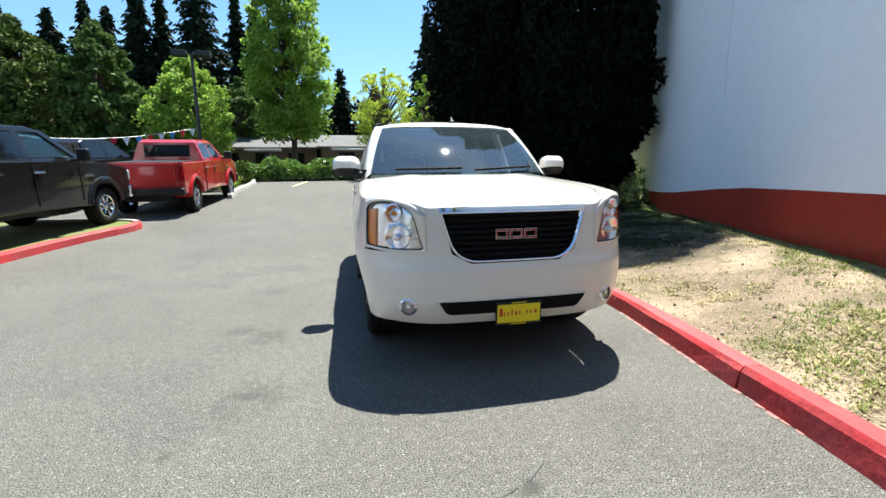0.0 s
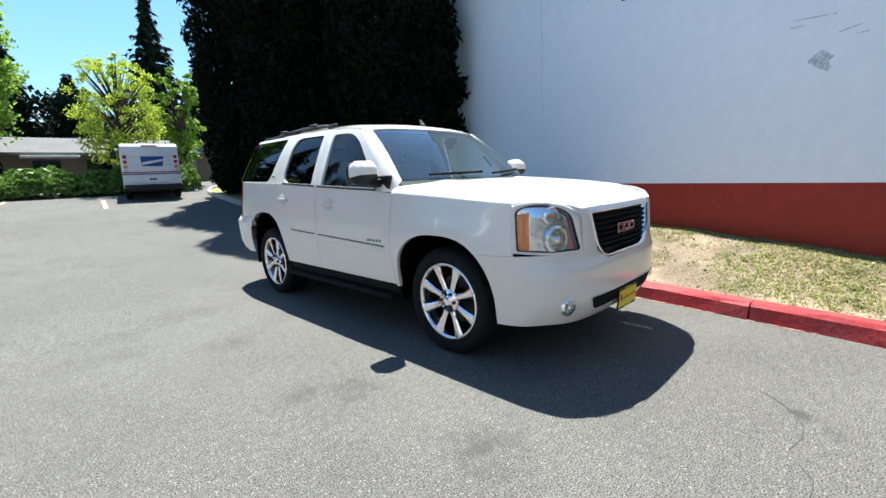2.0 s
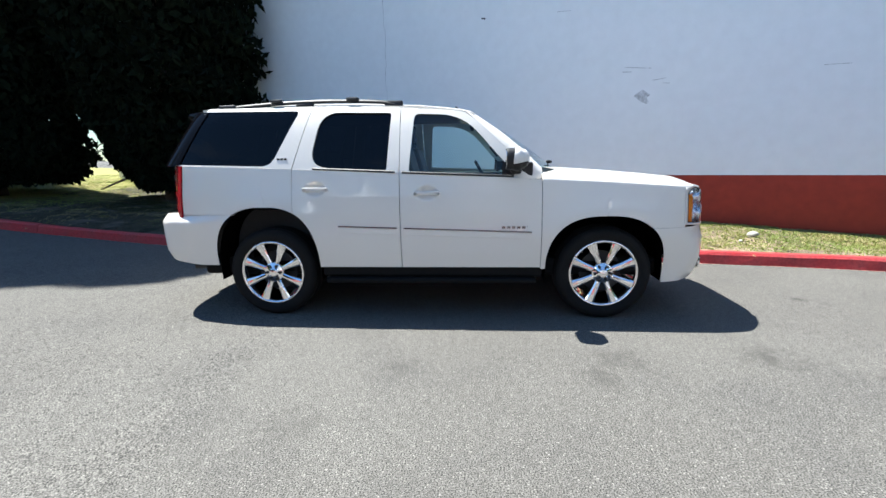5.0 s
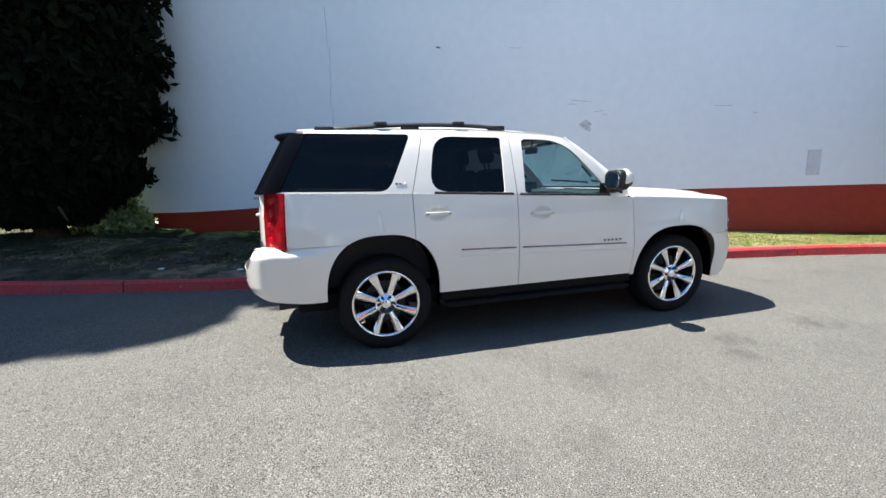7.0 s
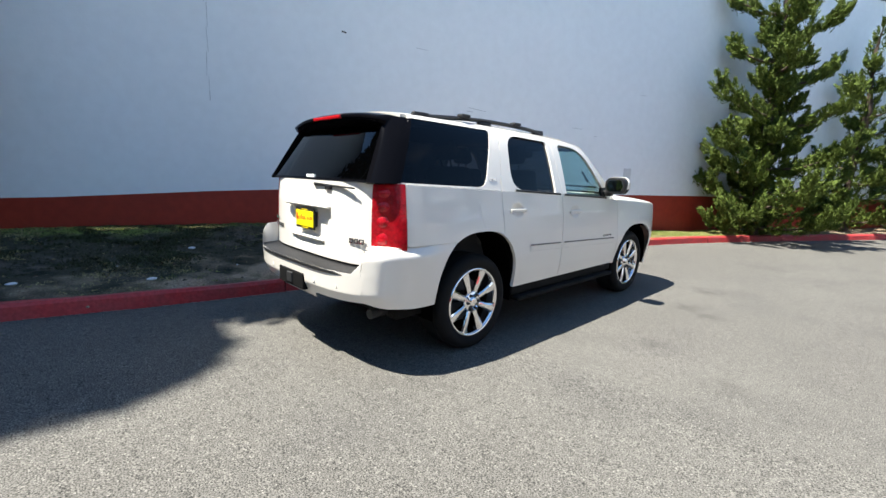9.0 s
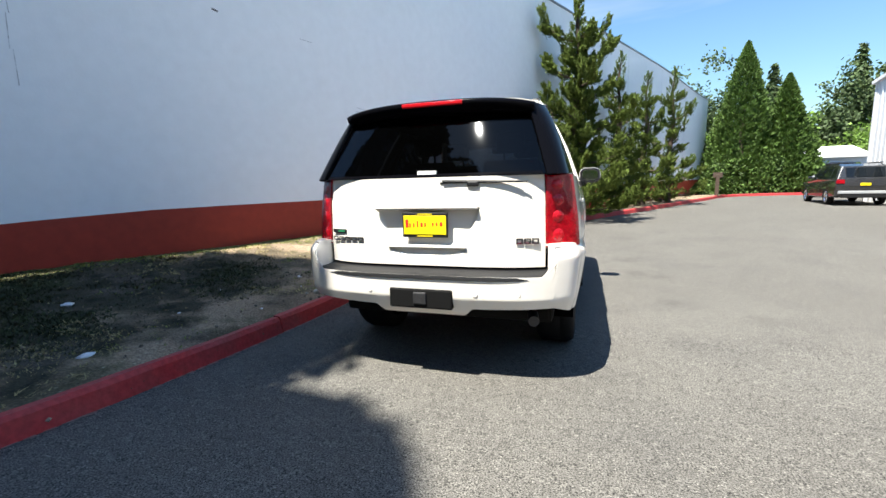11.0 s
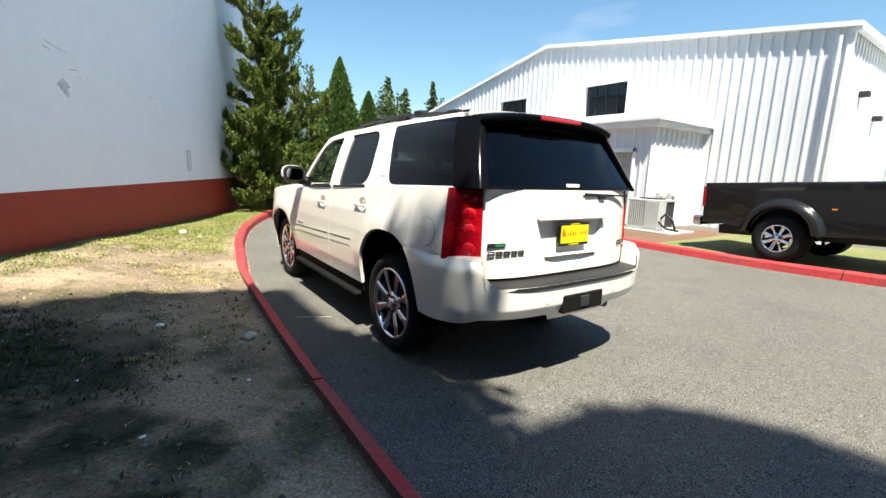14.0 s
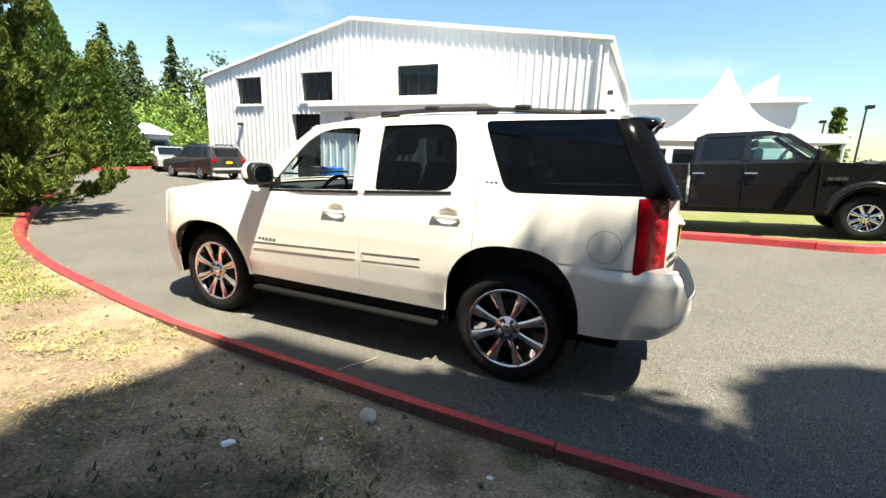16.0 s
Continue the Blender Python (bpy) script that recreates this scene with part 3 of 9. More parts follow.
ARCHES = ((-1.462, 0.42, 0.49, 0.495), (1.478, 0.45, 0.475, 0.56))


def arch_r(y, z):
    """How far a place lies from a wheel opening; 1 on its squarish rounded edge."""
    return min((abs((y - c) / a) ** 2.6 + (max(0.0, z - h) / b) ** 2.6) ** (1 / 2.6) for c, h, a, b in ARCHES)


def skin(s, z, mode="side", out=0.0):
    """The body's surface at a place s along the outline and a height z (half with x > 0)."""
    x, y = float(np.interp(s, _ps, _px)), float(np.interp(s, _ps, _py))
    nx_, ny_ = float(np.interp(s, _ps, _nx)), float(np.interp(s, _ps, _ny))
    side = np.interp(z, [0.30, 0.46, 0.60, 0.75, 0.95, 1.1, 1.25, 1.4], [-0.055, -0.032, -0.012, 0, -0.003, -0.014, -0.036, -0.06])
    front = np.interp(z, [0.28, 0.34, 0.40, 0.48, 0.60, 0.70, 0.76, 0.88, 1.06, 1.14], [-0.13, -0.07, -0.035, -0.012, 0, -0.002, -0.022, -0.030, -0.040, -0.07])
    if mode == "bumper":
        rear = np.interp(z, [0.46, 0.52, 0.62, 0.76, 0.87, 0.89, 0.945], [-0.02, 0.035, 0.078, 0.085, 0.087, 0.083, 0.040])
        flush = np.interp(z, [0.46, 0.62, 0.80, 0.90, 0.945], [-0.040, -0.010, 0.012, 0.014, 0.004])
        ledge = np.interp(z, [0.46, 0.62, 0.80, 0.875, 0.89, 0.945], [-0.034, -0.004, 0.024, 0.034, 0.030, -0.018])
        side = flush + (ledge - flush) * smooth_step(1.84, 2.25, y)
    else:
        rear = np.interp(z, [0.7, 0.95, 1.2, 1.4], [-0.062, -0.060, -0.068, -0.088])
    wf, wr = smooth_step(0.25, 0.75, -ny_), smooth_step(0.25, 0.75, ny_)
    o = float(side * (1 - wf - wr) + front * wf + rear * wr) + out
    if abs(ny_) < 0.6 and mode != "bumper":
        r = arch_r(y, z)
        o += (0.030 if y < 0 else 0.015) * math.exp(-((r - 1.02) / (0.30 if y < 0 else 0.22)) ** 2) * (1 - wf - wr) * smooth_step(0.45, 0.85, z)
    return Vector((x + nx_ * o, y + ny_ * o, z))


def grid_part(name, pts, mat, parent, sgn=1, label="", depth=0.0, drop=None, smooth=True):
    """A sheet through rows of points, mirrored for sgn -1, with turned-in depth; drop: tells which points lie in an opening."""
    rows, cols = len(pts), len(pts[0])
    bm = bmesh.new()
    vs = [[bm.verts.new((p[0] * sgn, p[1], p[2])) for p in row] for row in pts]
    for i in range(rows - 1):
        for j in range(cols - 1):
            if drop and all(drop[i + a][j + b] for a in (0, 1) for b in (0, 1)):
                continue
            q = [vs[i][j], vs[i][j + 1], vs[i + 1][j + 1], vs[i + 1][j]]
            if sgn < 0:
                q.reverse()
            try:
                bm.faces.new(q)
            except ValueError:
                pass
    for v in [v for v in bm.verts if not v.link_faces]:
        bm.verts.remove(v)
    if drop:
        bmesh.ops.remove_doubles(bm, verts=bm.verts, dist=0.0008)
        bmesh.ops.dissolve_degenerate(bm, edges=bm.edges, dist=0.0008)
    bm.normal_update()
    mid = Vector((0, 0.2, 0.95))
    if sum((f.calc_center_median() - mid).dot(f.normal) * f.calc_area() for f in bm.faces) < 0:
        bmesh.ops.reverse_faces(bm, faces=bm.faces)
    if depth:
        bm.normal_update()
        edges = [e for e in bm.edges if e.is_boundary]
        for e in edges:
            e.smooth = False
        r = bmesh.ops.extrude_edge_only(bm, edges=edges)
        new_v = [g for g in r["geom"] if isinstance(g, bmesh.types.BMVert)]
        for v in new_v:
            src = None
            for e in v.link_edges:
                o = e.other_vert(v)
                if o not in new_v:
                    src = o
            n = Vector((0, 0, 0))
            if src:
                for f in src.link_faces:
                    if all(w not in new_v for w in f.verts):
                        n += f.normal
            if n.length:
                v.co -= n.normalized() * depth
    me = bpy.data.meshes.new(name)
    if smooth:
        for f in bm.faces:
            f.smooth = True
        if depth:
            bm.edges.ensure_lookup_table()
            bm.normal_update()
            for e in bm.edges:
                if len(e.link_faces) == 2 and e.calc_face_angle(0) > 0.9:
                    e.smooth = False
    bm.to_mesh(me)
    bm.free()
    me.materials.append(mat)
    ob = new(name, me)
    ob.parent = parent
    if label:
        tagged(ob, label)
    return ob


def skin_panel(name, s0, s1, zlo, zhi, mat, parent, sgn, label="", mode="side", out=0.0, cols=None, rows=16, arch=False, depth=0.03, extra=None):
    """A panel of the body between two places on the outline; zlo and zhi: heights, or functions of the plan's y."""
    cols = cols or max(4, int((s1 - s0) / 0.025))
    f = lambda z, y: z(y) if callable(z) else z
    pts, drop = [], []
    for i in range(rows + 1):
        row, dr = [], []
        for j in range(cols + 1):
            s = s0 + (s1 - s0) * j / cols
            y = float(np.interp(s, _ps, _py))
            a, b = f(zlo, y), f(zhi, y)
            z = a + (b - a) * i / rows
            inside = arch and arch_r(y, z) < 1
            if inside:
                c, h, ra, rb = min(ARCHES, key=lambda q: abs(y - q[0]))
                dy, dz = (y - c) / ra, max(0.0, z - h) / rb
                r = max(0.001, (abs(dy) ** 2.6 + dz ** 2.6) ** (1 / 2.6))
                y2, z2 = c + dy / r * ra, h + dz / r * rb if z > h else z
                p = skin(s_side(y2), z2, mode, out)
            else:
                p = skin(s, z, mode, out)
            row.append(p)
            dr.append(inside)
        pts.append(row)
        drop.append(dr)
    if extra:
        for u in (0.08, 0.18, 0.3, 0.44, 0.58, 0.72, 0.86, 1.0):
            row = []
            for j in range(cols + 1):
                s = s0 + (s1 - s0) * j / cols
                p = pts[rows][j]
                e = extra(p.y)
                # quarter round from the shoulder over to the hood's edge
                row.append(Vector((p.x + (e.x - p.x) * (1 - math.cos(u * math.pi / 2)), p.y, p.z + (e.z - p.z) * math.sin(u * math.pi / 2))))
            pts.append(row)
            drop.append([False] * (cols + 1))
    return grid_part(name, pts, mat, parent, sgn, label, depth, drop if arch else None)


def rounded(corners, radii, nc=6, ne=10):
    """A closed loop through corners with rounded ends; the count of points depends on nc and ne alone."""
    out, n = [], len(corners)
    cs = [Vector(c) for c in corners]
    ins, outs = [], []
    for i in range(n):
        p, a, b = cs[i], cs[i - 1], cs[(i + 1) % n]
        r = radii[i] if isinstance(radii, (list, tuple)) else radii
        ins.append(p + (a - p).normalized() * r)
        outs.append(p + (b - p).normalized() * r)
    for i in range(n):
        for k in range(nc):
            u = k / nc
            out.append(ins[i] * (1 - u) ** 2 + cs[i] * 2 * u * (1 - u) + outs[i] * u * u)
        nxt = ins[(i + 1) % n]
        for k in range(ne):
            out.append(outs[i].lerp(nxt, k / ne))
    return out


def green_x(y, z, out=0.0):
    x = float(np.interp(z, [1.2, 1.3, 1.4, 1.5, 1.6, 1.7, 1.8, 1.85, 1.9], [0.965, 0.942, 0.91, 0.875, 0.838, 0.798, 0.748, 0.715, 0.67]))
    if y < -0.2:
        x -= 0.06 * ((-0.2 - y) / 0.7) ** 2
    if y > 1.9:
        x -= 0.025 * ((y - 1.9) / 0.4) ** 2
    return x + out


def ring_part(name, outer, inner, fx, mat, parent, sgn, out=0.0, steps=4, label="", lip=0.0):
    """A frame between two loops of equal count, bent onto the side of the cabin by fx(y, z)."""
    n = len(outer)
    bm = bmesh.new()
    rings = []
    for k in range(steps + 1):
        u = k / steps
        ring = []
        for a, b in zip(outer, inner):
            p = a.lerp(b, u)
            ring.append(bm.verts.new((sgn * (fx(p.x, p.y) + out), p.x, p.y)))
        rings.append(ring)
    if lip:
        rings.append([bm.verts.new((sgn * (fx(p.x, p.y) + out - lip), p.x, p.y)) for p in inner])
        rings.insert(0, [bm.verts.new((sgn * (fx(p.x, p.y) + out - lip), p.x, p.y)) for p in outer])
    for r0, r1 in zip(rings, rings[1:]):
        for i in range(n):
            q = [r0[i], r0[(i + 1) % n], r1[(i + 1) % n], r1[i]]
            bm.faces.new(q if sgn > 0 else q[::-1])
    bm.normal_update()
    if sum(f.normal.x * f.calc_area() for f in bm.faces) * sgn < 0:
        bmesh.ops.reverse_faces(bm, faces=bm.faces)
        bm.normal_update()
    for f in bm.faces:
        f.smooth = True
    for e in bm.edges:
        if len(e.link_faces) == 2 and e.calc_face_angle(0) > 0.7:
            e.smooth = False
    me = bpy.data.meshes.new(name)
    bm.to_mesh(me)
    bm.free()
    me.materials.append(mat)
    ob = new(name, me)
    ob.parent = parent
    if label:
        tagged(ob, label)
    return ob


def sheet_part(name, loop, fx, mat, parent, sgn, out=0.0, label="", rings=6):
    """A pane filling a loop, bent by fx."""
    c = sum(loop, Vector((0, 0))) / len(loop)
    bm = bmesh.new()
    rows = []
    for k in range(rings):
        u = 1 - k / rings
        rows.append([bm.verts.new((sgn * (fx(*(c.lerp(p, u))) + out), *c.lerp(p, u))) for p in loop])
    mid = bm.verts.new((sgn * (fx(*c) + out), *c))
    n = len(loop)
    for r0, r1 in zip(rows, rows[1:]):
        for i in range(n):
            bm.faces.new([r0[i], r0[(i + 1) % n], r1[(i + 1) % n], r1[i]])
    for i in range(n):
        bm.faces.new([rows[-1][i], rows[-1][(i + 1) % n], mid])
    bm.normal_update()
    if sum(f.normal.x * f.calc_area() for f in bm.faces) * sgn < 0:
        bmesh.ops.reverse_faces(bm, faces=bm.faces)
    for f in bm.faces:
        f.smooth = True
    me = bpy.data.meshes.new(name)
    bm.to_mesh(me)
    bm.free()
    me.materials.append(mat)
    ob = new(name, me)
    ob.parent = parent
    if label:
        tagged(ob, label)
    return ob


suv = thing("suv", Matrix(), "pearl white sport utility vehicle with chrome wheels beside a red kerb", "car")


def shoulder(y):
    return float(np.interp(y, [-2.3, -2.1, -2.0, -1.5, -1.0, -0.9], [1.115, 1.134, 1.142, 1.178, 1.203, 1.205]))


def hood_x(y):
    return float(np.interp(y, [-2.48, -2.385, -2.25, -1.9, -1.5, -1.0], [0.50, 0.575, 0.675, 0.76, 0.795, 0.82]))


def hood_z(x, y):
    zc = float(np.interp(y, [-2.44, -2.37, -2.22, -1.9, -1.5, -1.2, -0.9], [1.098, 1.150, 1.200, 1.238, 1.272, 1.295, 1.31]))
    u = abs(x) / max(0.3, hood_x(y))
    return zc - 0.014 * u ** 2 - 0.010 * u ** 6 + 0.012 * math.exp(-((u - 0.62) / 0.12) ** 2)


def hood_edge(y):
    """Height of the hood along its side edge."""
    v = min(1.0, max(0.0, (y + 2.385) / 1.405))
    ye = -2.435 + 1.235 * v
    return hood_z(hood_x(ye), ye)


def belt(y):
    return float(np.interp(y, [-0.95, -0.6, 0.24, 1.2, 2.3], [1.215, 1.24, 1.28, 1.33, 1.378]))


# inner body that closes the gaps
part("body_core", box_bm((-0.80, -1.95, 0.36), (0.80, 2.2, 0.52), 0.03), MATTE_BLACK, suv)
part("engine_bay", box_bm((-0.62, -2.15, 0.5), (0.62, -1.98, 1.0), 0.03), MATTE_BLACK, suv)
part("firewall", box_bm((-0.9, -0.96, 0.5), (0.9, -0.9, 1.18), 0.01), BLACK_PLASTIC, suv)
part("cabin_floor", box_bm((-0.88, -0.92, 0.52), (0.88, 0.96, 0.6), 0.01), INTERIOR, suv)
part("cargo_floor", box_bm((-0.62, 0.96, 0.52), (0.62, 2.3, 0.95), 0.01), INTERIOR, suv)

for sgn in (1, -1):
    # lower panels
    skin_panel("front_fender", s_side(-2.10), s_side(-0.935), lambda y: 0.812 if y < -1.462 else 0.455, shoulder, CAR_WHITE, suv, sgn, arch=True, rows=26,
               extra=lambda y: Vector((hood_x(y) + 0.006, y, hood_edge(y))))
    fd = skin_panel("front_door", s_side(-0.93), s_side(0.262), 0.47, belt, CAR_WHITE, suv, sgn, rows=56, cols=84)
    rd = skin_panel("rear_door", s_side(0.268), s_side(1.205), 0.47, belt, CAR_WHITE, suv, sgn, rows=56, cols=70, arch=True)
    skin_panel("quarter_panel", s_side(1.21), s_side(2.231), lambda y: 0.948 if y > 1.478 else 0.47, belt, CAR_WHITE, suv, sgn, rows=26, arch=True)
    # cabin side
    f_out = rounded([(0.262, 1.281), (-0.93, 1.217), (-0.30, 1.795), (0.262, 1.842)], [0.004, 0.02, 0.10, 0.004])
    f_win = rounded([(0.185, 1.300), (-0.72, 1.255), (-0.27, 1.765), (0.145, 1.785)], [0.02, 0.03, 0.20, 0.05])
    ring_part("door_frame", f_out, f_win, green_x, CAR_WHITE, fd, sgn, lip=0.03)
    # the driver's window is wound down
    if sgn < 0:
        sheet_part("window_glass", f_win, green_x, GLASS_CLEAR, fd, sgn, out=-0.018)
    r_out = rounded([(1.205, 1.331), (0.268, 1.281), (0.268, 1.842), (1.055, 1.868)], [0.004, 0.004, 0.004, 0.004])
    r_win = rounded([(1.06, 1.345), (0.375, 1.312), (0.345, 1.798), (0.965, 1.818)], [0.17, 0.02, 0.03, 0.16])
    ring_part("door_frame", r_out, r_win, green_x, CAR_WHITE, rd, sgn, lip=0.03)
    sheet_part("window_glass", r_win, green_x, GLASS_TINT, rd, sgn, out=-0.018)
    q_out = rounded([(2.275, 1.378), (1.211, 1.332), (1.06, 1.868), (2.035, 1.878)], [0.004, 0.004, 0.004, 0.004])
    q_win = rounded([(2.256, 1.387), (1.40, 1.358), (1.17, 1.835), (2.041, 1.85)], [0.01, 0.09, 0.05, 0.01])
    ring_part("rear_pillar", q_out, q_win, green_x, CAR_WHITE, suv, sgn, lip=0.03)
    sheet_part("quarter_glass", q_win, green_x, GLASS_TINT, suv, sgn, out=-0.006)
    # black corner of the tailgate glass
    pts = []
    for i in range(13):
        u = i / 12
        z = 1.382 + u * 0.465
        y0 = 2.255 - u * 0.228
        yc = 2.455 - 0.25 * u
        a = Vector((green_x(y0, z) + 0.004, y0, z))
        b = Vector((0.775 - 0.14 * u, yc, z))
        c = Vector((green_x(y0, z) - 0.01 - 0.02 * u, yc - 0.03, z))
        pts.append([a * (1 - t) ** 2 + c * 2 * t * (1 - t) + b * t * t for t in [k / 8 for k in range(9)]])
    grid_part("rear_corner", pts, GLOSS_BLACK, suv, sgn, depth=0.02, label="gloss black wrap-around rear pillar")
    # belt trim and side moulding
    for nm, ya, yb, dz, hh, mt, own in (("belt_trim", 0.24, -0.70, 0.004, 0.018, BLACK_PLASTIC, fd), ("belt_trim", 1.02, 0.30, 0.006, 0.018, BLACK_PLASTIC, rd)):
        pts = [[Vector((green_x(y, belt(y)) + ox, y, belt(y) + dz + oz)) for y in np.linspace(yb, ya, 12)] for ox, oz in ((0.0, -0.003), (0.007, 0.0), (0.007, hh - 0.006), (0.0, hh))]
        grid_part(nm, pts, mt, own, sgn, smooth=False)
    for ya, yb, own in ((-0.85, 0.235, fd), (0.295, 0.81, rd)):
        zz = lambda y: 0.775 + 0.035 * (y + 0.85)
        pts = [[skin(s_side(y), zz(y) + oz, out=ox) for y in np.linspace(ya, yb, 14)] for ox, oz in ((-0.002, -0.056), (0.004, -0.050), (0.005, -0.004), (-0.002, 0.0))]
        grid_part("side_moulding", pts, CAR_WHITE, own, sgn, smooth=False)
        pts = [[skin(s_side(y), zz(y) + oz, out=ox) for y in np.linspace(ya, yb, 14)] for ox, oz in ((-0.002, 0.0), (0.007, 0.001), (0.007, 0.011), (-0.002, 0.013))]
        grid_part("moulding_strip", pts, LETTER_GREY, own, sgn, "thin chrome strip", smooth=False)
    # door handles
    for yc, own in ((0.03, fd), (1.0, rd)):
        zc = 1.112 + 0.045 * yc
        base = skin(s_side(yc), zc)
        # a shallow hollow pressed into the door behind the handle
        for v in own.data.vertices:
            q = ((v.co.y - yc) / 0.088) ** 2 + ((v.co.z - zc - 0.004) / 0.056) ** 2
            if q < 1:
                v.co.x -= sgn * 0.030 * (1 - q) ** 0.7
        bm = bmesh.new()
        add_box(bm, (base.x + 0.004, yc - 0.112, zc - 0.012), (base.x + 0.020, yc + 0.112, zc + 0.018), 0.006)
        add_box(bm, (base.x - 0.006, yc - 0.112, zc - 0.014), (base.x + 0.02, yc - 0.08, zc + 0.010), 0.004)
        add_box(bm, (base.x - 0.006, yc + 0.08, zc - 0.014), (base.x + 0.02, yc + 0.112, zc + 0.010), 0.004)
        if sgn < 0:
            bmesh.ops.scale(bm, vec=(-1, 1, 1), verts=bm.verts)
        part("door_handle", bm, CAR_WHITE, own, smooth=False)
    # badge on the front door and on the rear pillar
    bx = skin(s_side(-0.72), 0.83).x
    for k in range(6):
        y = -0.84 + k * 0.042
        part("badge_letter", box_bm((sgn * bx - 0.003, y, 0.812), (sgn * bx + 0.003, y + 0.028, 0.832)), LETTER_GREY, fd)
    for k in range(3):
        y = 1.255 + k * 0.032
        part("badge_letter", box_bm((sgn * green_x(y, 1.42) - 0.003, y, 1.412), (sgn * green_x(y, 1.42) + 0.003, y + 0.024, 1.428)), CHROME, suv)
    # running board
    bm = box_bm((0.88, -0.90, 0.33), (0.995, 0.95, 0.375), 0.02)
    add_box(bm, (0.6, -0.5, 0.34), (0.92, -0.44, 0.42), 0.01)
    add_box(bm, (0.6, 0.5, 0.34), (0.92, 0.56, 0.42), 0.01)
    if sgn < 0:
        bmesh.ops.scale(bm, vec=(-1, 1, 1), verts=bm.verts)
    part("running_board", bm, MATTE_BLACK, suv)
    bm = box_bm((0.84, -0.95, 0.38), (0.935, 0.99, 0.475), 0.015)
    if sgn < 0:
        bmesh.ops.scale(bm, vec=(-1, 1, 1), verts=bm.verts)
    part("rocker", bm, MATTE_BLACK, suv)
    # wheel housings
    for c, h, ra, rb in ARCHES:
        pts = []
        for k in range(27):
            a = math.pi * min(1, max(0, (k - 1) / 24))
            yy, zz_ = c + (ra - 0.002) * math.copysign(abs(math.cos(a)) ** 0.77, math.cos(a)), h + (rb - 0.002) * abs(math.sin(a)) ** 0.77 if 0 < k < 26 else 0.34
            pts.append([Vector((x, yy, zz_)) for x in (0.93, 0.9, 0.75, 0.58)])
        grid_part("wheel_housing", pts, LINER, suv, sgn)
        part("housing_back", box_bm((sgn * 0.57 - 0.01, c - ra, 0.36), (sgn * 0.57 + 0.01, c + ra, h + rb)), LINER, suv)
    # mirror
    bm = bmesh.new()
    bmesh.ops.create_cube(bm, size=1, matrix=Matrix.Translation((1.05, -0.72, 1.385)) @ Matrix.Diagonal((0.26, 0.17, 0.19, 1)))
    bmesh.ops.bevel(bm, geom=list(bm.edges), offset=0.08, segments=7, affect="EDGES", profile=0.5)
    for v in bm.verts:
        if v.co.y < -0.74:
            v.co.x = 1.05 + (v.co.x - 1.05) * 0.86
            v.co.z = 1.385 + (v.co.z - 1.385) * 0.86
    up = bm.copy()
    geom = list(up.verts) + list(up.edges) + list(up.faces)
    bmesh.ops.bisect_plane(up, geom=geom, plane_co=(0, -0.72, 1.352), plane_no=(0, 0.2, 1), clear_inner=True)
    geom = list(up.verts) + list(up.edges) + list(up.faces)
    bmesh.ops.bisect_plane(up, geom=geom, plane_co=(0, -0.672, 1.35), plane_no=(0, 1, 0.15), clear_outer=True)
    bmesh.ops.translate(up, vec=(0, -0.003, 0.003), verts=up.verts)
    bmesh.ops.scale(bm, vec=(0.98, 1, 0.985), space=Matrix.Translation((-1.05, 0, -1.385)), verts=bm.verts)
    for b_ in (bm, up):
        bmesh.ops.scale(b_, vec=(sgn, 1, 1), verts=b_.verts)
    mir = part("mirror", bm, BLACK_PLASTIC, suv, "black lower mirror shell", smooth=True)
    part("mirror_cap", up, CAR_WHITE, mir, "white mirror cap", smooth=True)
    bm = box_bm((0.86, -0.76, 1.265), (0.99, -0.67, 1.335), 0.02)
    add_box(bm, (0.865, -0.86, 1.24), (0.905, -0.62, 1.36), 0.012)
    bmesh.ops.scale(bm, vec=(sgn, 1, 1), verts=bm.verts)
    part("mirror_arm", bm, BLACK_PLASTIC, mir)
    for nm, hw, hh, ya, yb, mt, lb in (("mirror_bezel", 0.118, 0.086, -0.70, -0.628, BLACK_PLASTIC, ""), ("mirror_glass", 0.098, 0.068, -0.64, -0.625, CHROME, "mirror glass")):
        loop = rounded([(-hw, -hh), (hw, -hh), (hw, hh), (-hw, hh)], hh * 0.85, nc=7, ne=2)
        bm = bmesh.new()
        rows = [[bm.verts.new((sgn * 1.05 + q.x * k, y, 1.386 + q.y * k)) for q in loop] for y, k in ((ya, 1.0), (yb - 0.012, 1.0), (yb, 0.93))]
        for r0, r1 in zip(rows, rows[1:]):
            for q in range(len(loop)):
                bm.faces.new([r0[q], r0[(q + 1) % len(loop)], r1[(q + 1) % len(loop)], r1[q]])
        bm.faces.new(rows[-1])
        part(nm, bm, mt, mir, lb)
    # roof rail
    for k, (ya, yb) in enumerate(((0.27, 1.95),)):
        pts = []
        for y in np.linspace(ya, yb, 30):
            u = (y - ya) / (yb - ya)
            lift = 0.030 * min(1, u * 9, (1 - u) * 9) ** 0.6
            zt = 1.872 + 0.03 * math.sin(math.pi * min(1, u * 1.1)) + lift
            xr = 0.655 - 0.02 * u
            pts.append([Vector((xr + 0.022 * math.cos(a), y, zt + 0.017 * math.sin(a) - 0.01)) for a in np.linspace(0, 2 * math.pi, 9)])
        rail = grid_part("roof_rail", pts, BLACK_PLASTIC, suv, sgn)
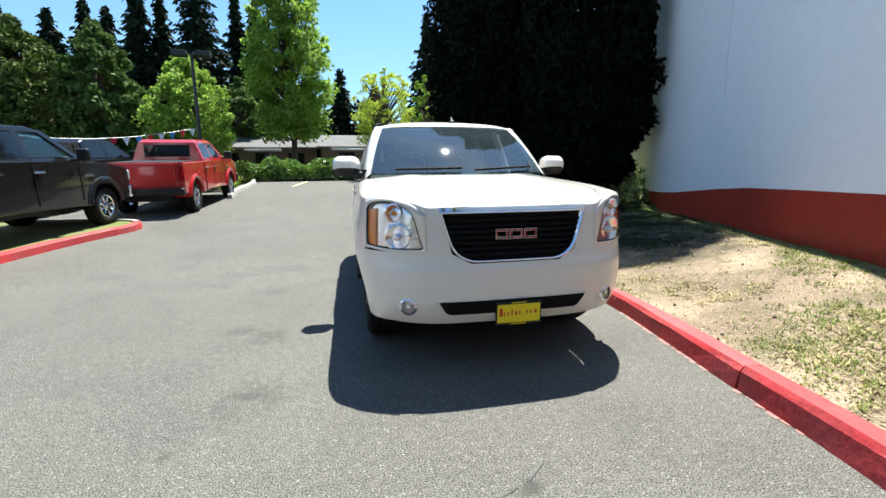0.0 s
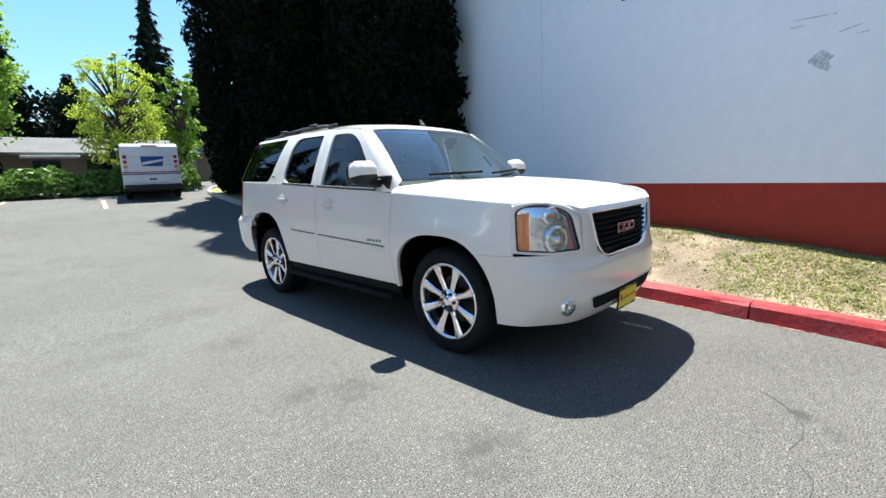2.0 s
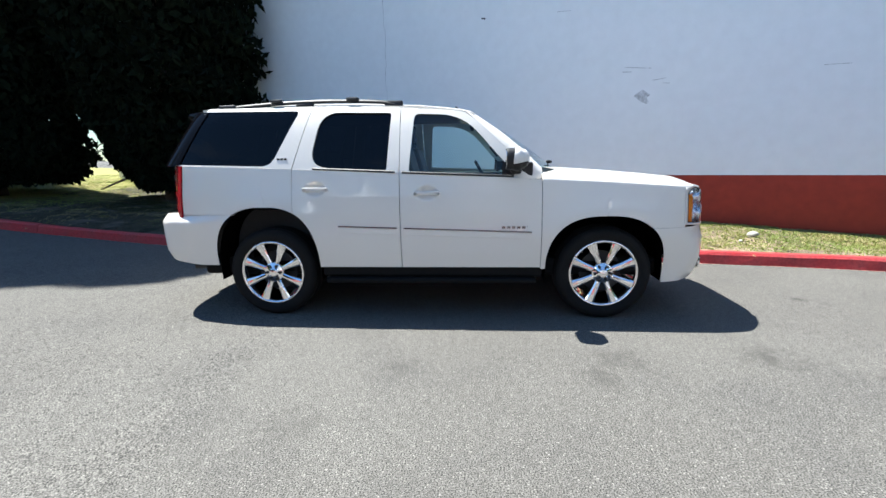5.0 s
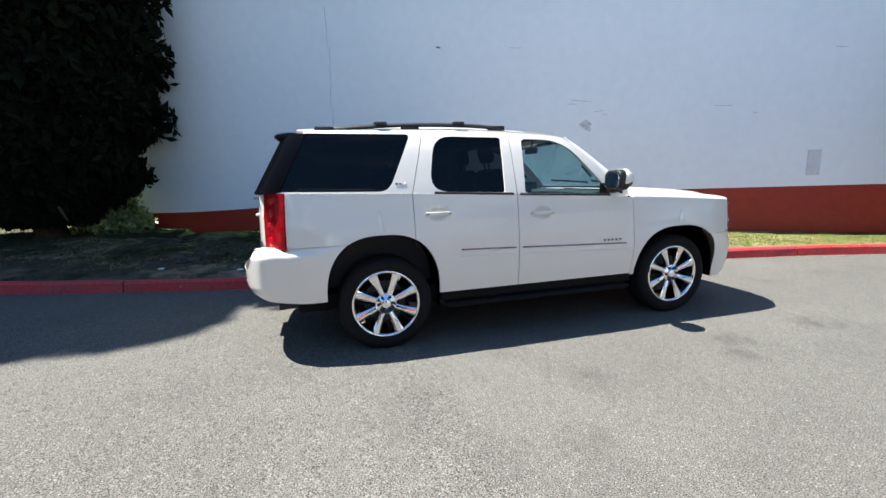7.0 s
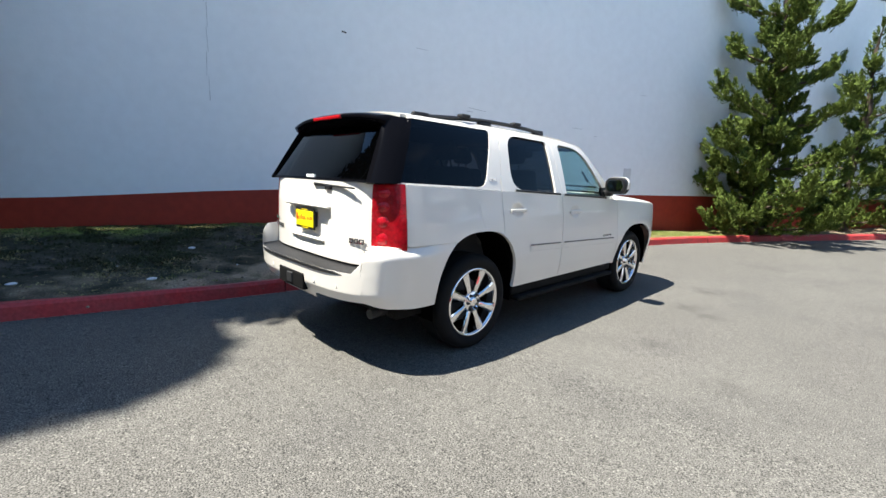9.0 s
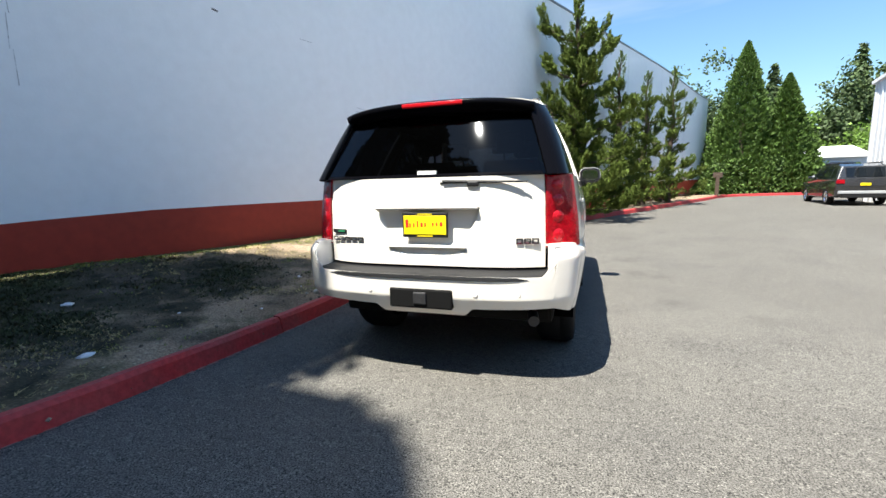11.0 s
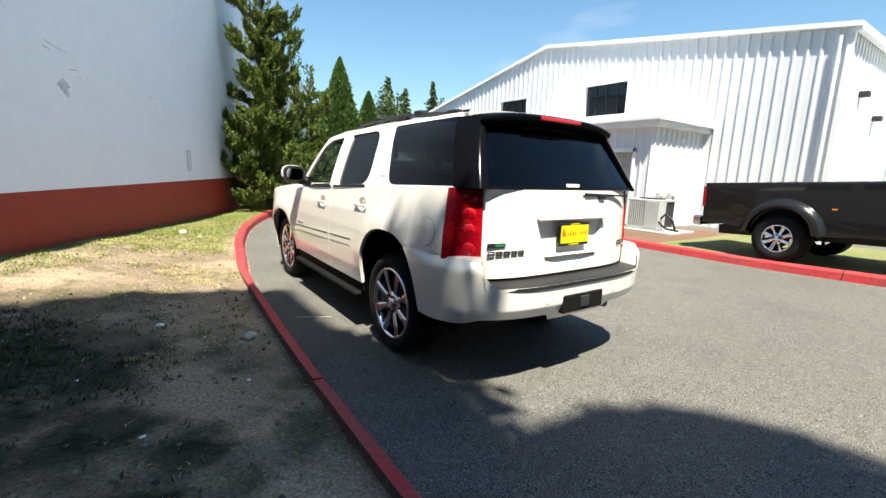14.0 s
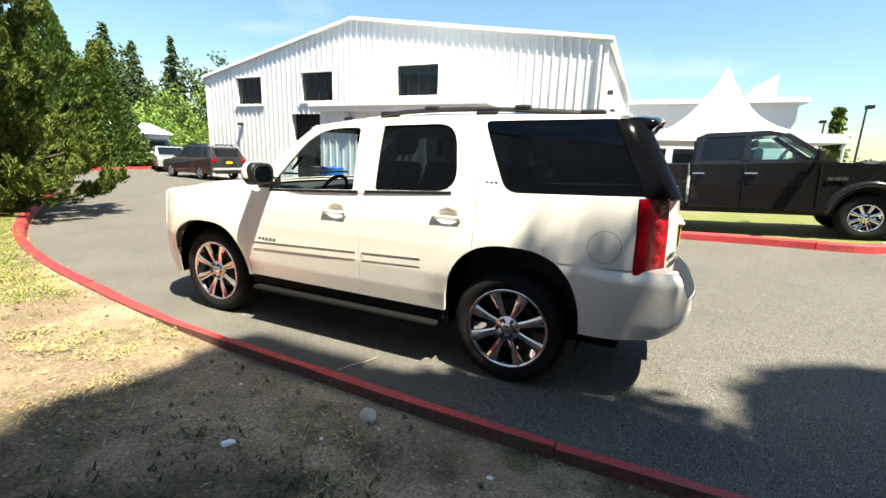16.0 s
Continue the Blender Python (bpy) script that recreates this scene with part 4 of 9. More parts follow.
        for yy in (0.34, 1.15, 1.88):
            part("rail_foot", box_bm((sgn * 0.648 - 0.024, yy - 0.08, 1.85), (sgn * 0.648 + 0.022, yy + 0.08, 1.912), 0.014), BLACK_PLASTIC, rail)
        for yy in (0.72, 1.42):
            part("crossbar_clamp", box_bm((sgn * 0.648 - 0.04, yy - 0.065, 1.918), (sgn * 0.648 + 0.026, yy + 0.045, 1.948), 0.012), DARK_METAL, rail)
    # head lamp
    zlo = lambda y: 0.815 + 0.02 * smooth_step(-2.34, -2.1, y)
    zhi = lambda y: float(np.interp(y, [-2.412, -2.402, -2.396, -2.388, -2.375, -2.35, -2.30, -2.20, -2.10], [1.00, 1.035, 1.06, 1.082, 1.102, 1.120, 1.135, 1.142, 1.128]))
    s0, s1 = s_nose(0.585), s_side(-2.10)
    hl = skin_panel("headlamp", s0 + 0.003, s1 - 0.003, lambda y: zlo(y) + 0.003, lambda y: zhi(y) - 0.003, DARK_METAL, suv, sgn, "clear headlamp with chrome reflectors and an amber corner", out=-0.020, rows=8, cols=16, depth=0)
    hl.data.materials[0] = LAMP_SHELL
    cap = []
    for k in range(21):
        p = skin(s0 + (s1 - s0) * k / 20, zhi(float(np.interp(s0 + (s1 - s0) * k / 20, _ps, _py))) + 0.006)
        e = Vector((min(hood_x(p.y) + 0.006, p.x), p.y, max(hood_edge(p.y) - 0.001, p.z)))
        cap.append([Vector((p.x + (e.x - p.x) * (1 - math.cos(u * math.pi / 2)), p.y, p.z + (e.z - p.z) * math.sin(u * math.pi / 2))) for u in (0, 0.08, 0.18, 0.3, 0.44, 0.58, 0.72, 0.86, 1.0)])
    grid_part("lamp_brow", cap, CAR_WHITE, suv, sgn, depth=0.02)
    skin_panel("lamp_seal", s0 - 0.006, s1 + 0.008, lambda y: zlo(y) - 0.003, lambda y: zhi(y) + 0.006, MATTE_BLACK, hl, sgn, out=-0.030, rows=6, cols=20, depth=0)
    skin_panel("lens", s0 + 0.004, s1 - 0.004, lambda y: zlo(y) + 0.004, lambda y: zhi(y) - 0.004, LENS, hl, sgn, out=0.003, rows=12, cols=24, depth=0)
    skin_panel("amber_lens", s0 + (s1 - s0) * 0.79, s0 + (s1 - s0) * 0.985, lambda y: zlo(y) + 0.014, lambda y: zhi(y) - 0.06, AMBER, hl, sgn, out=-0.008, rows=8, cols=6, depth=0.02)
    # body-coloured surround and dark gasket that give the lamp its rounded outline
    def on_lamp(q, out):
        s = s0 + (s1 - s0) * q.x
        y = float(np.interp(s, _ps, _py))
        return skin(s, zlo(y) + (zhi(y) - zlo(y)) * q.y, out=out)
    o_loop = rounded([(1.02, -0.02), (-0.02, -0.02), (-0.02, 1.02), (0.5, 1.02), (1.02, 1.02)], 0.004)
    i_loop = rounded([(0.95, 0.03), (0.02, 0.05), (0.17, 0.88), (0.55, 0.985), (0.975, 0.92)], [0.05, 0.09, 0.16, 0.16, 0.13])
    mid_ = Vector((0.53, 0.48))
    g_loop = [mid_ + (q - mid_) * 0.965 for q in i_loop]
    for nm, loops, mt in (("lamp_surround", ((o_loop, -0.010), (o_loop, 0.004), (i_loop, 0.005), (i_loop, -0.015)), CAR_WHITE), ("lamp_gasket", ((i_loop, 0.0035), (g_loop, 0.0045), (g_loop, -0.010)), MATTE_BLACK)):
        grid_part(nm, [[on_lamp(q, o) for q in list(lp) + [lp[0]]] for lp, o in loops], mt, hl, sgn)
    for fr_, zz_, rr in ((0.40, 0.905, 0.082), (0.47, 1.055, 0.056)):
        p = skin(s0 + (s1 - s0) * fr_, zz_, out=-0.012)
        d = Vector((0.32, -0.95, 0))
        bm = bmesh.new()
        c0 = Vector(p)
        m = Matrix.Translation(c0) @ d.to_track_quat("Z", "Y").to_matrix().to_4x4()
        for k in range(5):
            r0, r1 = rr * (1 - k / 5), rr * (1 - (k + 1) / 5)
            z0, z1 = -0.03 * (1 - (r0 / rr) ** 2), -0.03 * (1 - (r1 / rr) ** 2)
            for j in range(18):
                a0, a1 = 2 * math.pi * j / 18, 2 * math.pi * (j + 1) / 18
                q = [bm.verts.new(m @ Vector((r_ * math.cos(a_), r_ * math.sin(a_), z_))) for r_, a_, z_ in ((r0, a0, z0), (r0, a1, z0), (r1, a1, z1), (r1, a0, z1))]
                bm.faces.new(q)
        bmesh.ops.remove_doubles(bm, verts=bm.verts, dist=0.0005)
        bmesh.ops.scale(bm, vec=(sgn, 1, 1), verts=bm.verts)
        part("reflector", bm, REFLECTOR, hl, "round chrome reflector", smooth=True)
        bm = bmesh.new()
        bmesh.ops.create_uvsphere(bm, u_segments=12, v_segments=8, radius=rr * 0.3, matrix=Matrix.Translation((p.x * sgn, p.y - 0.0, p.z)))
        part("bulb", bm, LAMP_SHELL if rr > 0.07 else AMBER, hl, smooth=True)
        bm = bmesh.new()
        mm = Matrix.Translation((p.x * sgn, p.y, p.z)) @ Vector((0.32 * sgn, -0.95, 0)).to_track_quat("Z", "Y").to_matrix().to_4x4()
        ring_o, ring_i = [], []
        for j in range(28):
            a = 2 * math.pi * j / 28
            ring_o.append(bm.verts.new(mm @ Vector((rr * 1.1 * math.cos(a), rr * 1.1 * math.sin(a), 0.004))))
            ring_i.append(bm.verts.new(mm @ Vector((rr * 0.93 * math.cos(a), rr * 0.93 * math.sin(a), 0.012))))
        for j in range(28):
            bm.faces.new([ring_o[j], ring_o[(j + 1) % 28], ring_i[(j + 1) % 28], ring_i[j]])
        part("bezel", bm, LAMP_SHELL, hl)
    # tail lamp
    st0, st1 = s_side(2.238), s_tail(0.80)
    tl = skin_panel("tail_lamp", st0, st1, 0.925, 1.378, TAIL_RED, suv, sgn, "tall red tail lamp", rows=14, cols=14, depth=0.05, out=0.012)
    for zz_, hh in ((0.995, 0.055), (1.115, 0.050), (1.215, 0.046), (1.31, 0.042)):
        p = skin((st0 + st1) / 2 + 0.03, zz_, out=-0.004)
        bm = bmesh.new()
        bmesh.ops.create_uvsphere(bm, u_segments=20, v_segments=10, radius=1, matrix=Matrix.Translation((p.x * sgn, p.y, p.z)) @ Matrix.Rotation(radians(-42 * sgn), 4, "Z") @ Matrix.Diagonal((0.062, 0.024, hh, 1)))
        part("lamp_cell", bm, TAIL_CELL, tl, smooth=True)
    # fog lamp
    p = skin(s_nose(0.70), 0.465)
    d = Vector((0.35 * sgn, -0.94, 0)).normalized()
    q = Vector((p.x * sgn, p.y, p.z))
    fg = part("fog_lamp", cyl_bm(q - d * 0.05, q + d * 0.004, 0.052, seg=24), LETTER_GREY, suv, "round fog lamp")
    part("lens", cyl_bm(q + d * 0.006, q + d * 0.010, 0.042, seg=24), LENS, fg)
    part("bulb", cyl_bm(q + d * 0.003, q + d * 0.007, 0.012, seg=16), REFLECTOR, fg)
    bm = bmesh.new()
    mm = Matrix.Translation(q + d * 0.008) @ d.to_track_quat("Z", "Y").to_matrix().to_4x4()
    o_, i_ = [], []
    for j in range(24):
        a = 2 * math.pi * j / 24
        o_.append(bm.verts.new(mm @ Vector((0.060 * math.cos(a), 0.060 * math.sin(a), -0.01))))
        i_.append(bm.verts.new(mm @ Vector((0.044 * math.cos(a), 0.044 * math.sin(a), 0.006))))
    for j in range(24):
        bm.faces.new([o_[j], o_[(j + 1) % 24], i_[(j + 1) % 24], i_[j]])
    part("bezel", bm, LAMP_SHELL, fg, smooth=True)

# fuel door on the left quarter
def skin_disc(name, yc, zc, r0, r1, mat, out, label=""):
    """A ring or disc laid on the left side of the body."""
    bm = bmesh.new()
    rows = []
    for k in range(5):
        r = r0 + (r1 - r0) * k / 4
        rows.append([bm.verts.new(skin(s_side(yc + r * math.cos(a)), zc + r * math.sin(a), out=out)) for a in [2 * math.pi * q / 36 for q in range(36)]])
    for a, b in zip(rows, rows[1:]):
        for q in range(36):
            bm.faces.new([a[q], a[(q + 1) % 36], b[(q + 1) % 36], b[q]])
    if r0 < 0.01:
        bm.faces.new(rows[0])
    return part(name, bm, mat, suv, label, smooth=True)


skin_disc("fuel_door", 2.06, 1.075, 0.002, 0.096, CAR_WHITE, 0.003, "round fuel filler door")
skin_disc("fuel_door_gap", 2.06, 1.075, 0.0955, 0.0985, DARK_METAL, 0.0022)


def both_panel(name, s1, zlo, zhi, mat, parent, mode="side", out=0.0, rows=16, cols=30, depth=0.03, label="", nose=True, arch=None):
    """A panel across the nose or the tail, both halves in one sheet; zlo and zhi are functions of |x|."""
    pts, drop = [], []
    for i in range(rows + 1):
        row, dr = [], []
        for j in range(-cols, cols + 1):
            u = abs(j) / cols
            s = s1 * u if nose else S_END - (S_END - s1) * u
            x0 = float(np.interp(s, _ps, _px))
            y0 = float(np.interp(s, _ps, _py))
            a, b = zlo(x0), zhi(x0)
            z = a + (b - a) * i / rows
            if arch:
                # the panel's end follows the wheel opening
                s_e = s_side(arch(z))
                s = s_e * u if nose else S_END - (S_END - s_e) * u
                x0 = float(np.interp(s, _ps, _px))
                z = zlo(x0) + (zhi(x0) - zlo(x0)) * i / rows
            p = skin(s, z, mode, out)
            row.append(Vector((p.x * (1 if j > 0 else -1) if j else 0.0, p.y, p.z)))
        pts.append(row)
    return grid_part(name, pts, mat, parent, 1, label, depth)


def arch_edge(k, sgn, limit):
    """The y of a wheel opening's edge at a height z, no further than limit."""
    yc, h, ra, rb = ARCHES[k]

    def at(z):
        y = yc + sgn * (ra + 0.002) * max(0.0, 1 - (max(0.0, z - h) / rb) ** 2.6) ** (1 / 2.6)
        return max(y, limit) if sgn > 0 else min(y, limit)
    return at


# nose: bumper, header with the grille opening
BUMP_BOTTOM = lambda x: float(np.interp(x, [0, 0.55, 0.8, 0.97], [0.325, 0.33, 0.345, 0.335]))
both_panel("front_bumper", s_side(-1.82), BUMP_BOTTOM, lambda x: float(np.interp(x, [0, 0.30, 0.42, 0.56, 0.60, 1.0], [0.735, 0.735, 0.80, 0.81, 0.81, 0.81])), CAR_WHITE, suv, rows=26, cols=70, arch=arch_edge(0, -1, -1.82), depth=0.004)


def nose_at(x, z, out=0.0):
    p = skin(s_nose(abs(x)), z, out=out)
    return Vector((math.copysign(p.x, x) if x else 0.0, p.y, p.z))


def nose_sheet(name, loop, mat, parent, out, label="", rings=8):
    c = sum(loop, Vector((0, 0))) / len(loop)
    bm = bmesh.new()
    n = len(loop)
    rows = [[bm.verts.new(nose_at(*c.lerp(p, 1 - k / rings), out)) for p in loop] for k in range(rings)]
    mid = bm.verts.new(nose_at(c.x, c.y, out))
    for r0, r1 in zip(rows, rows[1:]):
        for i in range(n):
            bm.faces.new([r0[i], r0[(i + 1) % n], r1[(i + 1) % n], r1[i]])
    for i in range(n):
        bm.faces.new([rows[-1][i], rows[-1][(i + 1) % n], mid])
    return part(name, bm, mat, parent, label, smooth=True)


def nose_ring(name, outer, inner, mat, parent, out_a, out_b, label="", back=0.05):
    bm = bmesh.new()
    n = len(outer)
    rows = [[bm.verts.new(nose_at(p.x, p.y, out_a - 0.01)) for p in outer],
            [bm.verts.new(nose_at(*p.lerp(q, 0.3), out_b)) for p, q in zip(outer, inner)],
            [bm.verts.new(nose_at(*p.lerp(q, 0.7), out_b)) for p, q in zip(outer, inner)],
            [bm.verts.new(nose_at(p.x, p.y, out_a - back)) for p in inner]]
    for r0, r1 in zip(rows, rows[1:]):
        for i in range(n):
            bm.faces.new([r0[i], r0[(i + 1) % n], r1[(i + 1) % n], r1[i]])
    return part(name, bm, mat, parent, label, smooth=True)


G_OUT = rounded([(-0.497, 1.064), (0.497, 1.064), (0.40, 0.738), (-0.40, 0.738)], [0.015, 0.015, 0.15, 0.15], nc=8, ne=12)
G_IN = rounded([(-0.474, 1.044), (0.474, 1.044), (0.384, 0.758), (-0.384, 0.758)], [0.012, 0.012, 0.14, 0.14], nc=8, ne=12)
grille = nose_ring("grille", G_OUT, G_IN, CHROME, suv, 0.0, 0.012, "chrome-framed black grille")
nose_sheet("grille_back", G_OUT, MATTE_BLACK, grille, -0.035)
for k in range(7):
    z = 0.79 + k * 0.036
    w = float(np.interp(z, [0.76, 0.80, 0.90, 1.05], [0.31, 0.375, 0.43, 0.465]))
    pts = [[nose_at(x, z + dz, o) for x in np.linspace(-w, w, 21)] for dz, o in ((-0.008, -0.034), (-0.006, -0.006), (0.006, -0.008), (0.010, -0.034))]
    grid_part("grille_bar", pts, MATTE_BLACK, grille, smooth=False)
for k, x in enumerate((-0.095, 0.0, 0.095)):
    bm = bmesh.new()
    y = nose_at(x, 0.915).y
    for o, d, hw, hh, mt in ((0.0, 0.017, 0.044, 0.033, CHROME), (0.017, 0.021, 0.037, 0.026, EMBLEM_RED)):
        t_ = 0.017 if mt is CHROME else 0.006
        for a, b, c, e_ in ((-hw, -hh, hw, -hh + t_), (-hw, hh - t_, hw, hh), (-hw, -hh + t_, -hw + t_, hh - t_), (hw - t_, -hh + t_, hw, hh - t_)):
            add_box(bm, (x + a, y - d, 0.916 + b), (x + c, y - o + (0.01 if mt is CHROME else 0), 0.916 + e_), 0.002)
        if mt is CHROME:
            e = part("emblem_letter", bm, CHROME, grille, "plain chrome emblem frame edged in red")
            bm = bmesh.new()
        else:
            part("emblem_face", bm, EMBLEM_RED, e)
# header panel beside and above the grille
for sgn in (1, -1):
    pts = []
    for i in range(15):
        z = 0.735 + (1.086 - 0.735) * i / 14
        xi = float(np.interp(z, [0.735, 0.76, 0.80, 0.9, 1.062, 1.086], [0.32, 0.385, 0.42, 0.447, 0.494, 0.500]))
        xo = float(np.interp(z, [0.735, 0.81, 0.815, 1.075], [0.57, 0.585, 0.583, 0.583]))
        pts.append([nose_at(xi + (xo - xi) * j / 8, z) for j in range(9)])
    grid_part("header_panel", pts, CAR_WHITE, suv, sgn, depth=0.03)
pts = [[nose_at(x, z) for x in np.linspace(-0.505, 0.505, 31)] for z in (1.064, 1.072, 1.082, 1.088)]
grid_part("header_strip", pts, CHROME, suv, depth=0.01, label="thin bright strip under the hood's edge")

# lower intake and front plate
I_OUT = rounded([(-0.53, 0.505), (0.53, 0.505), (0.47, 0.385), (-0.47, 0.385)], [0.02, 0.02, 0.05, 0.05], nc=5, ne=12)
I_IN = rounded([(-0.505, 0.492), (0.505, 0.492), (0.455, 0.40), (-0.455, 0.40)], [0.015, 0.015, 0.04, 0.04], nc=5, ne=12)
intake = nose_ring("lower_intake", I_OUT, I_IN, CAR_WHITE, suv, 0.002, 0.008, "dark slot in the front bumper", back=0.0)
nose_sheet("intake_mesh", I_IN, MATTE_BLACK, intake, 0.006)
for k in range(4):
    z = 0.412 + k * 0.022
    pts = [[nose_at(x, z + dz, o) for x in np.linspace(-0.45, 0.45, 15)] for dz, o in ((-0.004, 0.006), (0, 0.012), (0.006, 0.006))]
    grid_part("intake_bar", pts, MATTE_BLACK, intake, smooth=False)


def number_plate(name, m, parent_label):
    pl = thing(name, m, parent_label, "sign")
    part("plate_frame", box_bm((-0.158, -0.012, -0.082), (0.158, 0.0, 0.082), 0.005), BLACK_PLASTIC, pl, "black plate frame")
    part("plate_face", box_bm((-0.147, -0.016, -0.062), (0.147, -0.010, 0.062), 0.002), PLATE_YELLOW, pl, "yellow card")
    for k, (w, h) in enumerate(((0.030, 0.052), (0.020, 0.026), (0.020, 0.026), (0.020, 0.040), (0.024, 0.026), (0.020, 0.026), (0.008, 0.010), (0.020, 0.024), (0.020, 0.024), (0.028, 0.024))):
        x = -0.125 + k * 0.0265
        part("print_bar", box_bm((x - 0.004, -0.0182, -0.015 + 0.0012 * k), (x + w - 0.014, -0.0155, -0.015 + 0.0012 * k + h), 0.0015, Matrix.Shear("XZ", 4, (0.25, 0.0))), PLATE_RED, pl, "short red lettering bar")
    part("print_bar", box_bm((-0.055, -0.0125, -0.076), (0.055, -0.0115, -0.068)), PLATE_YELLOW, pl, "small yellow lettering bar")
    part("print_bar", box_bm((-0.05, -0.0125, 0.069), (0.05, -0.0115, 0.075)), PLATE_YELLOW, pl, "small yellow lettering bar")
    return pl


number_plate("front_plate", pose(0.02, nose_at(0, 0.42).y - 0.012, 0.395, 4, 0, 0), "yellow dealer card in a black plate frame on the front bumper")

# hood, cowl
pts = []
for i in range(37):
    v = i / 36
    row = []
    for j in range(41):
        u = j / 40 * 2 - 1
        y_edge_front = nose_at(abs(u) * 0.578, 1.08).y + 0.004
        y_back = -1.20 + 0.22 * abs(u) ** 2.2
        y = y_edge_front + (y_back - y_edge_front) * v
        x = u * hood_x(y)
        ye = -2.435 + 1.235 * v
        z = hood_z(u * hood_x(ye), ye)
        if v < 0.06:
            z -= 0.016 * (1 - v / 0.06) ** 2
        row.append(Vector((x, y, z)))
    pts.append(row)
grid_part("hood", pts, CAR_WHITE, suv, depth=0.03)
pts = [[Vector((u * 0.84, -1.19 + 0.23 * abs(u) ** 2.2 + 0.16 * v, 1.275 + 0.03 * v)) for u in np.linspace(-1, 1, 25)] for v in (0, 0.5, 1)]
grid_part("cowl", pts, BLACK_PLASTIC, suv)

# windshield
def wind(u, v):
    """u from -1 to 1 across, v from 0 at the base to 1 at the roof."""
    a = Vector((u * 0.865, -1.14 + 0.22 * abs(u) ** 2.2, 1.295 + 0.02 * abs(u)))
    b = Vector((u * 0.70, -0.37 + 0.01 * u * u, 1.806 - 0.022 * u * u))
    p = a.lerp(b, v)
    p.z += 0.03 * math.sin(math.pi * v)
    return p


pts = [[wind(u, v) for u in np.linspace(-0.97, 0.97, 25)] for v in np.linspace(0.0, 0.985, 17)]
grid_part("windshield", pts, GLASS_SCREEN, suv, label="clear raked windshield")
pts = [[wind(u, v) + Vector((0, 0.006, -0.004)) for u in np.linspace(-0.97, 0.97, 25)] for v in np.linspace(0.90, 0.985, 3)]
grid_part("sun_band", pts, GLASS_TINT, suv)
for sgn in (1, -1):
    # roof pillar beside the windshield
    pts = []
    for v in np.linspace(0, 1, 15):
        a = wind(0.965, v)
        yb = -0.93 + v * (0.63)
        zb = float(np.interp(yb, [-0.93, -0.30], [1.217, 1.797]))
        b = Vector((green_x(yb, zb), yb, zb))
        c = (a + b) / 2 + Vector((0.022, -0.012, 0.018))
        pts.append([a * (1 - t) ** 2 + c * 2 * t * (1 - t) + b * t * t for t in (0, 0.2, 0.4, 0.6, 0.8, 1)])
    grid_part("windshield_pillar", pts, CAR_WHITE, suv, sgn)
    # wiper
    x0 = 0.10 if sgn > 0 else -0.62
    bm = bmesh.new()
    for k in range(8):
        ua, ub = (x0 + k * 0.075) / 0.865, (x0 + (k + 1) * 0.075) / 0.865
        pa, pb = wind(ua, 0.035 + 0.004 * k), wind(ub, 0.035 + 0.004 * (k + 1))
        add_cyl(bm, pa + Vector((0, -0.02, 0.022)), pb + Vector((0, -0.02, 0.022)), 0.011, seg=6)
    part("wiper", bm, MATTE_BLACK, suv)
    # sail behind the mirror
    sail = rounded([(-0.60, 1.256), (-0.725, 1.25), (-0.66, 1.33), (-0.61, 1.40)], [0.004] * 4, nc=3, ne=4)
    sheet_part("mirror_sail", sail, green_x, BLACK_PLASTIC, suv, sgn, out=-0.008)

# roof
def roof_z(x, y):
    zc = float(np.interp(y, [-0.385, -0.35, -0.28, -0.15, 0.1, 0.6, 1.3, 2.0, 2.25], [1.806, 1.828, 1.852, 1.876, 1.904, 1.934, 1.943, 1.930, 1.910]))
    return zc - (0.035 * (abs(x) / 0.70) ** 2 + 0.03 * (abs(x) / 0.72) ** 8) * (0.6 + 0.4 * smooth_step(-0.38, -0.1, y))


pts = []
for i in range(41):
    v = i / 40
    row = []
    for j in range(31):
        u = j / 30 * 2 - 1
        y = (-0.385 + 0.015 * u * u) + v * (2.10 - 0.0 - (-0.385 + 0.015 * u * u))
        zt = 1.775 + 0.022 * smooth_step(-0.385, -0.28, y) + 0.06 * smooth_step(-0.4, 0.2, y) + 0.015 * smooth_step(0.2, 1.2, y)
        xm = green_x(max(y, -0.3), min(zt, 1.872)) - 0.004
        x = u * xm
        z = roof_z(x, y)
        k = abs(u) ** 14
        row.append(Vector((x, y, z * (1 - k) + zt * k)))
    pts.append(row)
grid_part("roof", pts, CAR_WHITE, suv, depth=0.02)
part("antenna", cyl_bm((0.1, -0.22, 1.86), (0.1, -0.17, 1.93), 0.03, 0.006, 10), BLACK_PLASTIC, suv)
part("headliner", box_bm((-0.6, -0.2, 1.80), (0.6, 2.0, 1.83), 0.01), INTERIOR, suv)

# tail: gate, glass, spoiler, bumper
gate_lo = lambda x: 0.80
gate = both_panel("tailgate", s_tail(0.795), gate_lo, lambda x: 1.378, CAR_WHITE, suv, nose=False, rows=72, cols=84, label="white tailgate panel")


def gate_hollow(x, z):
    """How deep the plate hollow and the scoop under its ledge are pressed into the gate."""
    w = 0.275 + 0.095 * min(1.0, max(0.0, (z - 0.935) / 0.245))
    d = 0.026 * smooth_step(0, 0.022, w - x) * smooth_step(0, 0.012, 1.182 - z) * smooth_step(0, 0.02, z - 0.932)
    k = (0.918 - z) / 0.062
    if 0 < k < 1:
        d += 0.034 * (1 - k) * smooth_step(0, 0.035, 0.275 * math.sqrt(1 - k * k) - x)
    return d


